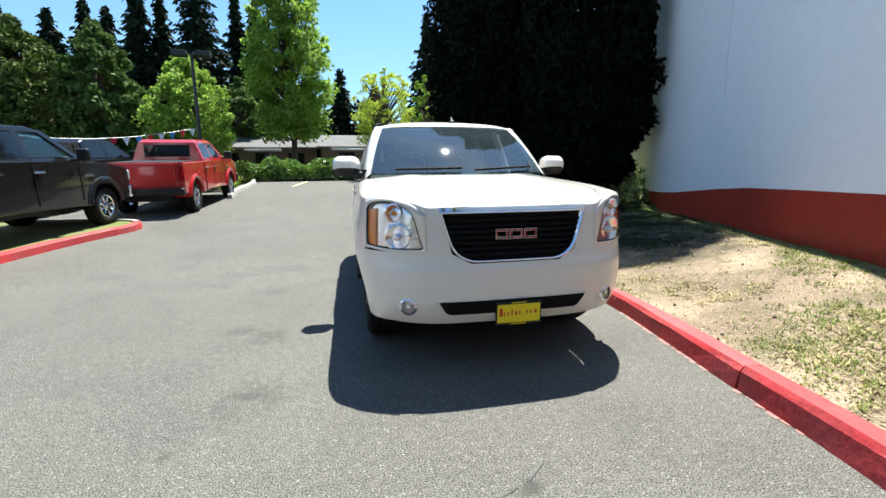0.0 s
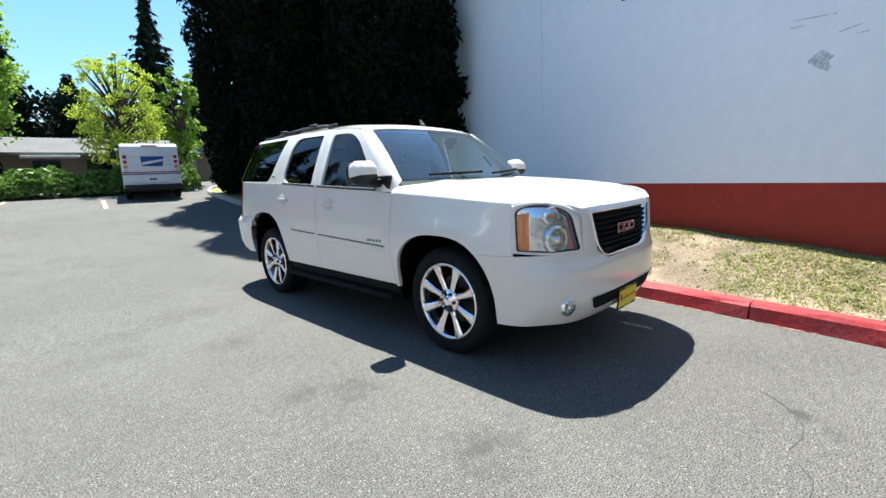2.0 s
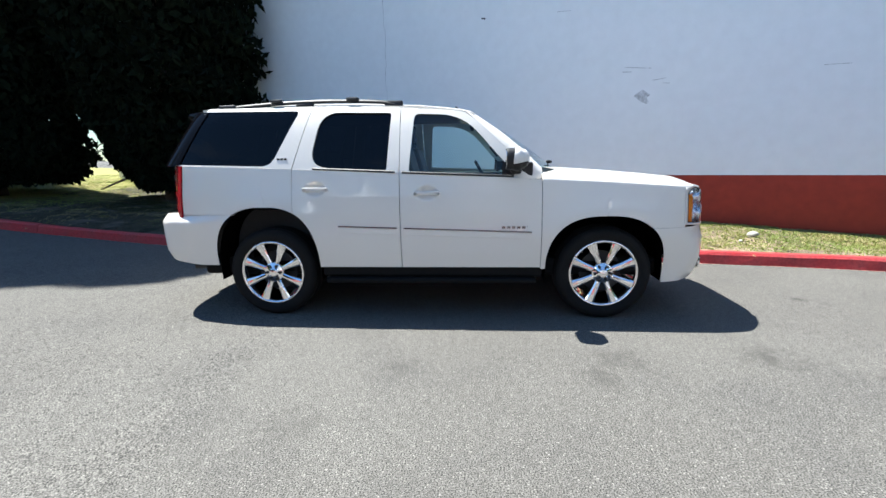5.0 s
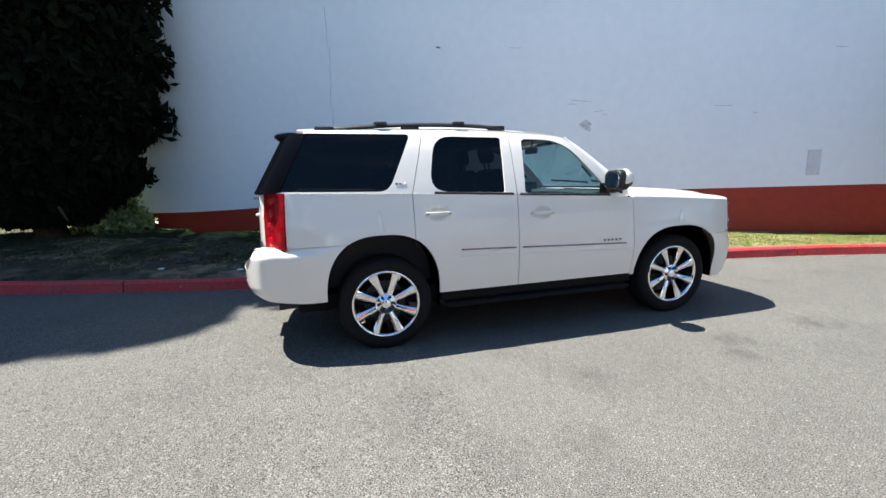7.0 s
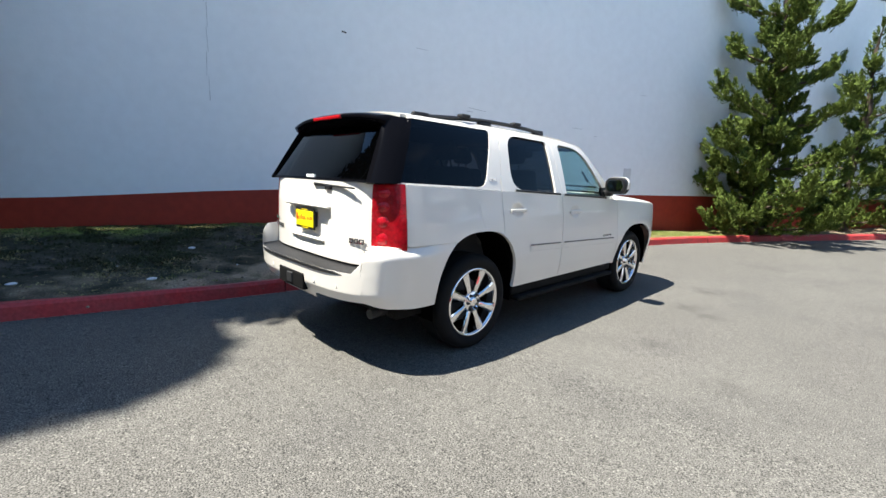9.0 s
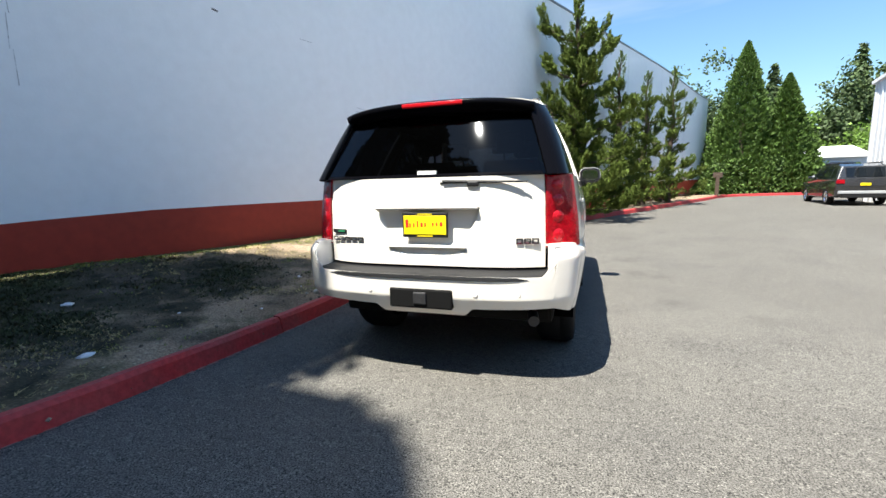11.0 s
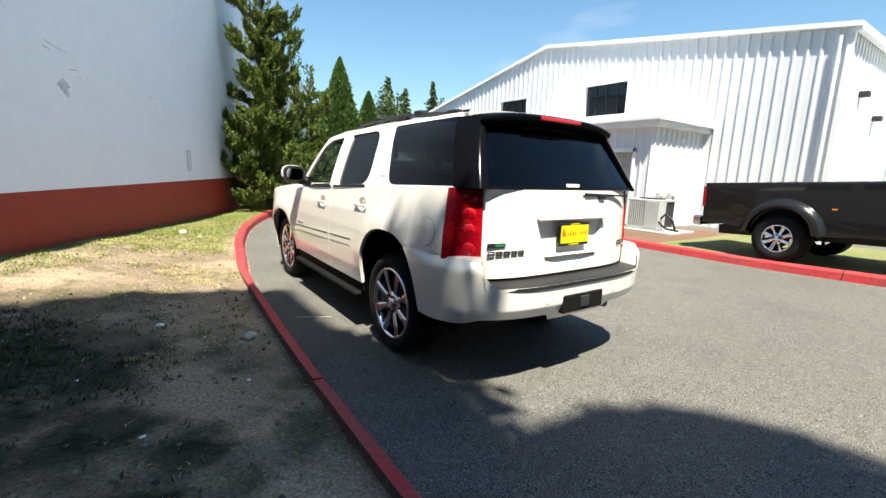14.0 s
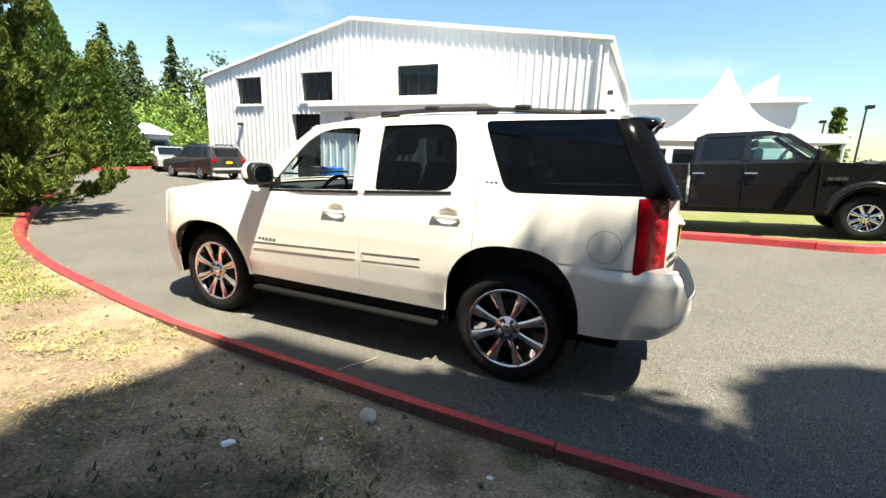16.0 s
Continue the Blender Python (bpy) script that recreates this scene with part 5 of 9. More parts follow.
for v in gate.data.vertices:
    v.co.y -= gate_hollow(abs(v.co.x), v.co.z)


def tail_y(x, z):
    return skin(s_tail(abs(x)), z).y


pts = [[Vector((u * (0.77 - 0.135 * v), 2.462 - 0.25 * v - 0.03 * abs(u) ** 4, 1.385 + 0.43 * v)) for u in np.linspace(-1, 1, 21)] for v in np.linspace(0, 1, 13)]
grid_part("rear_glass", pts, GLASS_TINT, suv, depth=0.012, label="dark tinted rear window")
# black band round the rear glass is its own painted border
for nm, ua, ub, va, vb in (("glass_border", -0.97, 0.97, 0, 0.035),):
    pts = [[Vector((u * (0.77 - 0.135 * v), 2.4645 - 0.25 * v - 0.03 * abs(u) ** 4, 1.3855 + 0.43 * v)) for u in np.linspace(ua, ub, 9)] for v in np.linspace(va, vb, 9)]
    grid_part(nm, pts, GLOSS_BLACK, suv)
bm = bmesh.new()
secs = []
for u in np.linspace(-1, 1, 25):
    w = 0.672
    e = abs(u) ** 4
    x = u * w
    prof = [(2.06, 1.900), (2.20, 1.905), (2.285, 1.893), (2.315, 1.874), (2.295, 1.845), (2.215, 1.798), (2.10, 1.805)]
    secs.append([bm.verts.new((x, y - 0.03 * e - 0.02 * u * u, z - 0.03 * e - 0.02 * u * u)) for y, z in prof])
for a, b in zip(secs, secs[1:]):
    for k in range(len(a)):
        k2 = (k + 1) % len(a)
        bm.faces.new([a[k], b[k], b[k2], a[k2]])
bm.faces.new(secs[0])
bm.faces.new(secs[-1])
spoiler = part("spoiler", bm, GLOSS_BLACK, suv, "gloss black roof spoiler", smooth=True)
part("brake_lamp", box_bm((-0.215, 2.276, 1.850), (0.215, 2.318, 1.880), 0.008), LAMP_RED, spoiler, "long red high brake lamp")

rb = both_panel("rear_bumper", s_side(1.76), lambda x: float(np.interp(x, [0, 0.28, 0.33, 0.8, 0.984], [0.495, 0.495, 0.55, 0.56, 0.485])),
                lambda x: float(np.interp(x, [0, 0.785, 0.80, 0.985], [0.765, 0.765, 0.93, 0.945])), CAR_WHITE, suv, mode="bumper", nose=False, rows=22, cols=80, arch=arch_edge(1, 1, 1.76), depth=0.004)
# step pad on the bumper
pts = []
for (dy, z) in ((-0.225, 0.784), (-0.13, 0.782), (-0.03, 0.772), (0.006, 0.764), (0.010, 0.745), (0.0, 0.738)):
    pts.append([Vector((x, skin(s_tail(abs(x)), 0.72, "bumper").y + dy, z)) for x in np.linspace(-0.84, 0.84, 31)])
grid_part("step_pad", pts, BLACK_PLASTIC, suv, label="black step pad on the bumper", smooth=False)
# shelves at the bumper's corners
for sgn in (1, -1):
    pts = []
    for k in range(9):
        s = s_side(1.80) + (s_tail(0.80) - s_side(1.80)) * k / 8
        p = skin(s, 0.935, "bumper")
        pts.append([Vector((p.x * sgn, p.y, 0.94)), Vector((p.x * sgn * 0.96, p.y - 0.06 * smooth_step(2.1, 2.4, p.y), 0.95)), Vector((p.x * sgn * 0.88, p.y - 0.14 * smooth_step(2.0, 2.4, p.y), 0.945))])
    grid_part("bumper_shelf", pts, CAR_WHITE, rb, depth=0.015)
    pts = []
    for i in range(5):
        z = 0.765 + 0.185 * i / 4
        q = skin(s_tail(0.80), z, "bumper")
        pts.append([Vector((q.x * sgn, q.y, z)), Vector((0.785 * sgn, q.y - 0.06, z)), Vector((0.78 * sgn, tail_y(0.78, max(0.81, z)) - 0.01, z))])
    grid_part("bumper_return", pts, CAR_WHITE, rb)
part("receiver_recess", box_bm((-0.215, 2.55, 0.545), (0.215, 2.646, 0.675), 0.012), MATTE_BLACK, rb, "black tow receiver recess")
part("receiver", box_bm((-0.045, 2.58, 0.575), (0.045, 2.660, 0.655), 0.008), DARK_METAL, rb)
for x, z in ((-0.62, 0.66), (-0.36, 0.655), (0.36, 0.655), (0.62, 0.66)):
    y = skin(s_tail(abs(x)), z, "bumper").y
    part("parking_sensor", cyl_bm((x, y - 0.01, z), (x, y + 0.004, z), 0.016, seg=12), CAR_WHITE, rb)

# plate recess on the gate
ty = tail_y(0, 1.05)
bm = box_bm((-0.355, ty - 0.012, 1.172), (0.355, ty + 0.030, 1.196), 0.010)
part("gate_handle", bm, CAR_WHITE, gate, "white grab bar over the plate")
bm = box_bm((-0.275, ty - 0.012, 0.917), (0.275, ty + 0.016, 0.934), 0.007)
part("gate_ledge", bm, CAR_WHITE, gate)
part("plate_mount", box_bm((-0.12, ty - 0.035, 1.01), (0.12, ty + 0.010, 1.13), 0.004), BLACK_PLASTIC, gate)
number_plate("rear_plate", pose(0.0, ty + 0.010, 1.072, 0, 0, 180), "yellow dealer card in a black plate frame on the tailgate")
# badges on the gate
def gate_badge(name, x0, x1, z0, z1, mat, out=0.006, label=""):
    """A small raised plate that follows the gate's curve."""
    pts = [[Vector((x, tail_y(x, zz) + o, zz)) for x in np.linspace(x0, x1, 4)] for zz, o in ((z0, 0.0), (z0 + 0.002, out), (z1 - 0.002, out), (z1, 0.0))]
    return grid_part(name, pts, mat, gate, 1, label, smooth=False)


def gate_frame_badge(name, x0, x1, z0, z1, mat, t, label=""):
    """A hollow raised badge block on the gate."""
    ob = gate_badge(name, x0, x1, z0, z0 + t, mat, 0.007, label)
    for a, b, c, d in ((x0, x1, z1 - t, z1), (x0, x0 + t, z0, z1), (x1 - t, x1, z0, z1)):
        gate_badge("badge_stroke", a, b, c, d, mat, 0.0065).parent = ob
    return ob


for k in range(5):
    gate_frame_badge("badge_letter", 0.690 - k * 0.055, 0.737 - k * 0.055, 0.952, 0.982, DARK_METAL, 0.009)
gate_badge("badge_plate", 0.615, 0.740, 1.006, 1.034, BLACK_PLASTIC, 0.005, "small black badge")
gate_badge("badge_stripe", 0.625, 0.690, 1.012, 1.028, EMBLEM_GREEN, 0.007, "green badge stripe")
for k in range(3):
    gate_frame_badge("emblem_letter", -0.632 - k * 0.048, -0.590 - k * 0.048, 0.950, 0.986, DARK_METAL, 0.010)
    gate_badge("emblem_face", -0.628 - k * 0.048, -0.594 - k * 0.048, 0.9555, 0.9595, EMBLEM_RED, 0.009)
# rear wiper
bm = bmesh.new()
add_cyl(bm, (-0.12, 2.485, 1.352), (-0.66, 2.468, 1.338), 0.010, 0.006, 8)
add_box(bm, (-0.36, 2.44, 1.315), (-0.28, 2.492, 1.35), 0.01)
add_box(bm, (-0.62, 2.46, 1.336), (-0.10, 2.482, 1.346), 0.004)
part("rear_wiper", bm, BLACK_PLASTIC, gate)
part("window_sticker", box_bm((-0.07, 2.448, 1.398), (0.06, 2.4625, 1.422), 0.001), TRIM_WHITE, suv)
# exhaust, axle, underside
part("exhaust_pipe", cyl_bm((-0.62, 1.9, 0.42), (-0.69, 2.36, 0.42), 0.036, seg=14), DARK_METAL, suv)
part("rear_axle", cyl_bm((-0.75, 1.473, 0.40), (0.75, 1.473, 0.40), 0.06, seg=12), DARK_METAL, suv)
bm = bmesh.new()
bmesh.ops.create_uvsphere(bm, u_segments=16, v_segments=10, radius=0.16, matrix=Matrix.Translation((0, 1.473, 0.38)))
part("differential", bm, DARK_METAL, suv, smooth=True)

# cabin
part("dashboard", box_bm((-0.80, -0.98, 0.95), (0.80, -0.62, 1.27), 0.07), INTERIOR, suv)
bm = bmesh.new()
m = Matrix.Translation((0.38, -0.46, 1.20)) @ Matrix.Rotation(radians(62), 4, "X")
NS = 28
rows = []
for k in range(NS):
    a = 2 * math.pi * k / NS
    rows.append([bm.verts.new(m @ Vector(((0.185 + 0.016 * math.cos(b)) * math.cos(a), (0.185 + 0.016 * math.cos(b)) * math.sin(a), 0.016 * math.sin(b)))) for b in [2 * math.pi * q / 8 for q in range(8)]])
for k in range(NS):
    for q in range(8):
        bm.faces.new([rows[k][q], rows[(k + 1) % NS][q], rows[(k + 1) % NS][(q + 1) % 8], rows[k][(q + 1) % 8]])
add_box(bm, (-0.18, -0.02, -0.015), (0.18, 0.02, 0.01), 0.006, m)
add_box(bm, (-0.05, -0.06, -0.03), (0.05, 0.06, 0.02), 0.02, m)
part("steering_wheel", bm, INTERIOR, suv, smooth=True)
bm = bmesh.new()
add_box(bm, (-0.13, -0.36, 1.68), (0.13, -0.32, 1.75), 0.018)
add_cyl(bm, (0, -0.34, 1.74), (0, -0.36, 1.82), 0.012, seg=8)
part("rear_view_mirror", bm, INTERIOR, suv)


def seat(x, y, w, top):
    bm = bmesh.new()
    add_box(bm, (x - w / 2, y - 0.28, 0.78), (x + w / 2, y + 0.22, 0.98), 0.06)
    add_box(bm, (x - w / 2, -0.08, 0.0), (x + w / 2, 0.06, 0.62), 0.05, Matrix.Translation((0, y + 0.22, 0.92)) @ Matrix.Rotation(radians(-16), 4, "X"))
    s = part("seat", bm, SEAT, suv, "dark leather seat")
    bm = bmesh.new()
    add_box(bm, (x - 0.13, -0.06, 0.68), (x + 0.13, 0.04, 0.86), 0.045, Matrix.Translation((0, y + 0.22, 0.92)) @ Matrix.Rotation(radians(-14), 4, "X"))
    add_cyl(bm, (x - 0.06, y + 0.37, 1.5), (x - 0.06, y + 0.41, 1.64), 0.008, seg=6)
    add_cyl(bm, (x + 0.06, y + 0.37, 1.5), (x + 0.06, y + 0.41, 1.64), 0.008, seg=6)
    part("headrest", bm, SEAT, s)


for x in (-0.38, 0.38):
    seat(x, -0.05, 0.5, 1.5)
    seat(x, 0.95, 0.5, 1.5)
part("console", box_bm((-0.12, -0.6, 0.6), (0.12, 0.3, 0.98), 0.04), INTERIOR, suv)
for sgn in (1, -1):
    part("door_trim", box_bm((sgn * 0.86 - 0.02, -0.88, 0.55), (sgn * 0.86 + 0.02, 0.93, 1.24), 0.015), INTERIOR, suv)
    part("grab_handle", cyl_bm((sgn * 0.72, -0.63, 1.42), (sgn * 0.69, -0.54, 1.53), 0.012, seg=8), INTERIOR, suv)


# wheels
def lathe(bm, prof, seg=48):
    """Turns a profile of (radius, x) about the x axis."""
    rows = []
    for k in range(seg):
        a = 2 * math.pi * k / seg
        rows.append([bm.verts.new((x, r * math.cos(a), r * math.sin(a))) for r, x in prof])
    for k in range(seg):
        a, b = rows[k], rows[(k + 1) % seg]
        for j in range(len(prof) - 1):
            bm.faces.new([a[j], b[j], b[j + 1], a[j + 1]])


def wheel(parent, m, tyre_r, rim_r, width, spokes, rim_mat, tyre_mat, lugs=6):
    """A road wheel, its outer face towards +x at x = 0, centred on the origin."""
    w = new("wheel")
    w.parent = parent
    w.matrix_basis = m
    R, r, t = tyre_r, rim_r, width
    bm = bmesh.new()
    lathe(bm, [(r - 0.005, -0.02), (r + 0.012, -0.004), (r + (R - r) * 0.4, 0.012), (r + (R - r) * 0.72, 0.006), (R - 0.012, -0.016), (R, -0.045), (R, -0.085), (R - 0.006, -0.09), (R, -0.095),
                (R, -t + 0.045), (R - 0.012, -t + 0.016), (r + (R - r) * 0.5, -t - 0.01), (r, -t + 0.01)], 64)
    part("tyre", bm, tyre_mat, w, smooth=True)
    bm = bmesh.new()
    lathe(bm, [(r + 0.004, -0.012), (r, -0.002), (r - 0.008, 0.0), (r - 0.020, -0.006), (r - 0.026, -0.03), (r - 0.035, -0.12), (r - 0.045, -t + 0.03)], 64)
    rim = part("rim", bm, rim_mat, w, smooth=True)
    bm = bmesh.new()
    lathe(bm, [(0.0, -0.125), (r * 0.62, -0.125), (r * 0.62, -0.145), (0, -0.145)], 32)
    part("brake_disc", bm, DARK_METAL, w)
    if spokes:
        for k in range(spokes):
            a = 2 * math.pi * (k + 0.5) / spokes
            bm = bmesh.new()
            secs = []
            for rr, ww, xf, th in ((0.045, 0.026, -0.030, 0.03), (0.095, 0.023, -0.022, 0.032), (0.15, 0.025, -0.016, 0.03), (0.22, 0.033, -0.010, 0.028), (r - 0.016, 0.043, -0.006, 0.026)):
                secs.append([bm.verts.new((xf - th, rr, -ww)), bm.verts.new((xf - 0.008, rr, -ww)), bm.verts.new((xf, rr, -ww * 0.55)), bm.verts.new((xf + 0.002, rr, 0)), bm.verts.new((xf, rr, ww * 0.55)), bm.verts.new((xf - 0.008, rr, ww)), bm.verts.new((xf - th, rr, ww))])
            for p, q in zip(secs, secs[1:]):
                for j in range(7):
                    bm.faces.new([p[j], p[(j + 1) % 7], q[(j + 1) % 7], q[j]])
            bmesh.ops.rotate(bm, verts=bm.verts, cent=(0, 0, 0), matrix=Matrix.Rotation(a, 3, "X"))
            part("spoke", bm, rim_mat, rim)
        bm = bmesh.new()
        lathe(bm, [(0.095, -0.05), (0.092, -0.026), (0.084, -0.020), (0.05, -0.018), (0.044, -0.008), (0.03, -0.002), (0.0, 0.0)], 32)
        part("hub_cap", bm, rim_mat, rim, smooth=True)
        for k in range(lugs):
            a = 2 * math.pi * k / lugs
            y, z = 0.068 * math.cos(a), 0.068 * math.sin(a)
            part("lug_nut", cyl_bm((-0.03, y, z), (0.004, y, z), 0.0135, 0.011, 8), BLACK_PLASTIC, rim)
    return w


for y in (-1.473, 1.473):
    for sgn in (1, -1):
        wheel(suv, Matrix.Translation((sgn * 0.925, y, 0.405)) @ Matrix.Rotation(0 if sgn > 0 else math.pi, 4, "Z"), 0.405, 0.291, 0.275, 8, CHROME, RUBBER)


# ---------------------------------------------------------------- plants
def leaf_cloud(name, centres, size, mat, parent=None, droop=0.3, aspect=1.6, seed=1, label="", spread=0.5, dirs=None):
    """Many small leaf-shaped faces round the given centres, in one mesh."""
    rng = np.random.default_rng(seed)
    c = np.asarray(centres, float)
    n = len(c)
    d = rng.normal(size=(n, 3))
    d[:, 2] -= droop * 2
    if dirs is not None:
        d = d * 0.35 + np.asarray(dirs, float) * 1.2
    d /= np.linalg.norm(d, axis=1)[:, None]
    r = rng.normal(size=(n, 3))
    s = np.cross(d, r)
    s /= np.linalg.norm(s, axis=1)[:, None] + 1e-9
    L = size * (1 - spread + 2 * spread * rng.random(n))[:, None]
    W = L / aspect
    nrm = np.cross(d, s)
    v = np.stack([c - d * L * 0.5, c + s * W * 0.5 + nrm * L * 0.08, c + d * L * 0.5, c - s * W * 0.5 + nrm * L * 0.08], 1).reshape(-1, 3)
    me = bpy.data.meshes.new(name)
    me.vertices.add(4 * n)
    me.vertices.foreach_set("co", v.ravel())
    me.loops.add(4 * n)
    me.loops.foreach_set("vertex_index", np.arange(4 * n, dtype=np.int32))
    me.polygons.add(n)
    me.polygons.foreach_set("loop_start", np.arange(0, 4 * n, 4, dtype=np.int32))
    me.update(calc_edges=True)
    me.materials.append(mat)
    ob = new(name, me)
    ob.parent = parent
    if label:
        tagged(ob, label)
    return ob


def limb(bm, pts, r0, r1, seg=6):
    rings = []
    n = len(pts)
    for i, p in enumerate(pts):
        d = (Vector(pts[min(i + 1, n - 1)]) - Vector(pts[max(i - 1, 0)])).normalized()
        q = d.to_track_quat("Z", "Y")
        r = r0 + (r1 - r0) * i / (n - 1)
        rings.append([bm.verts.new(Vector(p) + q @ Vector((r * math.cos(2 * math.pi * k / seg), r * math.sin(2 * math.pi * k / seg), 0))) for k in range(seg)])
    for a, b in zip(rings, rings[1:]):
        for k in range(seg):
            bm.faces.new([a[k], a[(k + 1) % seg], b[(k + 1) % seg], b[k]])


def cedar(x, y, z, h, r, n, seed, base=0.8, pointed=False, label="tall dense dark cedar with drooping sprays to near the ground"):
    """A broad columnar evergreen with a ragged outline."""
    t = thing("cedar_tree", pose(x, y, z), label, "tree", "cedars by the wall")
    rng = np.random.default_rng(seed)
    bm = bmesh.new()
    limb(bm, [(0, 0, -0.2), (0.05, 0.02, 1.5), (-0.05, 0.05, h * 0.5), (0, 0, h * 0.95)], 0.32, 0.04, 10)
    for k in range(26):
        a, zz = rng.random() * 2 * math.pi, base + rng.random() ** 1.3 * (h * 0.7)
        rr = r * 0.8
        limb(bm, [(0, 0, zz), (rr * 0.5 * math.cos(a), rr * 0.5 * math.sin(a), zz + 0.25), (rr * math.cos(a), rr * math.sin(a), zz - 0.1)], 0.06, 0.015, 5)
    part("trunk", bm, BARK, t, smooth=True)
    hh = base + (h - base) * rng.random(n) ** 1.2
    u = (hh - base) / (h - base)
    prof = np.interp(u, [0, 0.03, 0.10], [0.8, 0.96, 1.0]) * np.where(u > 0.72, np.clip(1 - ((u - 0.72) / 0.28) ** 2, 0, 1) ** 1.2, 1.0)
    if pointed:
        prof = np.interp(u, [0, 0.04, 0.12, 0.26, 0.55, 0.66, 0.76, 0.86, 0.93, 1], [0.35, 0.65, 0.88, 1, 1, 0.86, 0.62, 0.42, 0.25, 0.05])
    ang = rng.random(n) * 2 * np.pi
    if pointed:
        # fuller limbs on one side half way up, and a second leader near the top
        prof = prof + np.interp(u, [0.42, 0.55, 0.61, 0.70, 0.80], [0, 0.48, 0.40, 0.09, 0]) * np.clip(np.cos(ang - 3.3), 0, 1) ** 3
        prof = prof + np.interp(u, [0.60, 0.75, 0.86, 0.93], [0, 0.50, 0.36, 0]) * np.clip(np.cos(ang + 0.2), 0, 1) ** 2
        # pressed flat towards the wall, long drooping boughs towards the open side, low down
        prof = prof - np.interp(u, [0.0, 0.12, 0.36, 0.55], [0.05, 0.36, 0.30, 0]) * np.clip(np.cos(ang), 0, 1) ** 1.5
        prof = prof + np.interp(u, [0.0, 0.05, 0.16, 0.26, 0.40], [0.1, 0.34, 0.44, 0.30, 0]) * np.clip(np.cos(ang + 1.65), 0, 1) ** 2 * (0.72 + 0.28 * np.sin(hh * 5.2 + ang * 3))
    lump = 1 + 0.06 * np.sin(ang * 5 + hh * 0.9 + seed) + 0.05 * np.sin(ang * 9 - hh * 2.1) + 0.045 * np.sin(hh * 4.3 + ang * 2)
    rad = r * prof * lump * (0.35 + 0.65 * rng.random(n) ** 0.35)
    c = np.stack([rad * np.cos(ang), rad * np.sin(ang), hh - 0.12 * rad * rng.random(n)], 1)
    c[:, 0] -= 0.5 * u ** 2
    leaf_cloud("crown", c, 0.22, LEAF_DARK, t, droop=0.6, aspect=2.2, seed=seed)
    return t


def spruce(x, y, z, h, r, seed, mat, n_lev=34, name="spruce_tree", label="tall dark spruce against the sky", size=0.5, group="spruces behind the houses"):
    """A pointed conifer with whorls of hanging branches and gaps between them."""
    t = thing(name, pose(x, y, z), label, "tree", group)
    rng = np.random.default_rng(seed)
    bm = bmesh.new()
    limb(bm, [(0, 0, -0.2), (0, 0, h * 0.5), (0, 0, h)], 0.025 * h, 0.02, 7)
    part("trunk", bm, BARK, t)
    c, dd = [], []
    for k in range(n_lev):
        u = k / (n_lev - 1)
        zz = h * (0.06 + 0.94 * u)
        R = r * (1 - u) ** 0.85 + 0.12
        for b in range(int(15 - 6 * u)):
            a = rng.random() * 2 * math.pi
            L = R * (0.45 + 0.7 * rng.random())
            zj = zz + rng.normal() * h * 0.012
            m = max(6, int(L / 0.09))
            for q in range(m):
                f = (q + 0.5) / m
                c.append((L * f * math.cos(a) + rng.normal() * 0.12, L * f * math.sin(a) + rng.normal() * 0.12, zj - 0.28 * L * f + 0.10 * L * f * f + rng.normal() * 0.06))
                w = a + rng.normal() * 0.7
                dd.append((math.cos(w), math.sin(w), -0.45))
    leaf_cloud("crown", c, size, mat, t, droop=0.3, aspect=2.6, seed=seed, dirs=dd)
    return t


def broadleaf(x, y, z, h, r, seed, mat, trunk_h, n=7000, clumps=70, size=0.28, label="leafy spring-green street tree", pointed=0.5, name="street_tree", group="street trees"):
    t = thing(name, pose(x, y, z), label, "tree", group)
    rng = np.random.default_rng(seed)
    bm = bmesh.new()
    limb(bm, [(0, 0, -0.2), (0.04, 0, trunk_h), (0.0, 0.05, h * 0.55), (0, 0, h * 0.85)], 0.02 * h, 0.02, 8)
    cs = []
    for k in range(clumps):
        u = rng.random()
        zz = trunk_h + (h - trunk_h) * u
        prof = math.sin(math.pi * min(1, (u * (1 - pointed * 0.35) + 0.16))) ** 0.7
        a = rng.random() * 2 * math.pi
        rr = r * prof * (0.2 + 0.78 * rng.random() ** 0.5)
        p = (rr * math.cos(a), rr * math.sin(a), zz)
        cs.append((p, r * 0.17 * (0.6 + 0.8 * rng.random()) * (1.1 - 0.6 * u)))
        if k % 2 == 0:
            z0 = trunk_h * 0.8 + (zz - trunk_h * 0.8) * 0.55
            limb(bm, [(0, 0, z0), (p[0] * 0.5, p[1] * 0.5, (z0 + zz) / 2 + 0.1), p], 0.05, 0.012, 5)
    part("trunk", bm, BARK, t, smooth=True)
    per = n // clumps
    pts = []
    for p, rr in cs:
        g = rng.normal(size=(per, 3))
        g /= np.linalg.norm(g, axis=1)[:, None]
        pts.append(np.array(p) + g * rr * (0.25 + 1.15 * rng.random((per, 1))) * np.array([1, 1, 0.75]))
    leaf_cloud("crown", np.concatenate(pts), size, mat, t, droop=0.15, aspect=1.4, seed=seed)
    return t


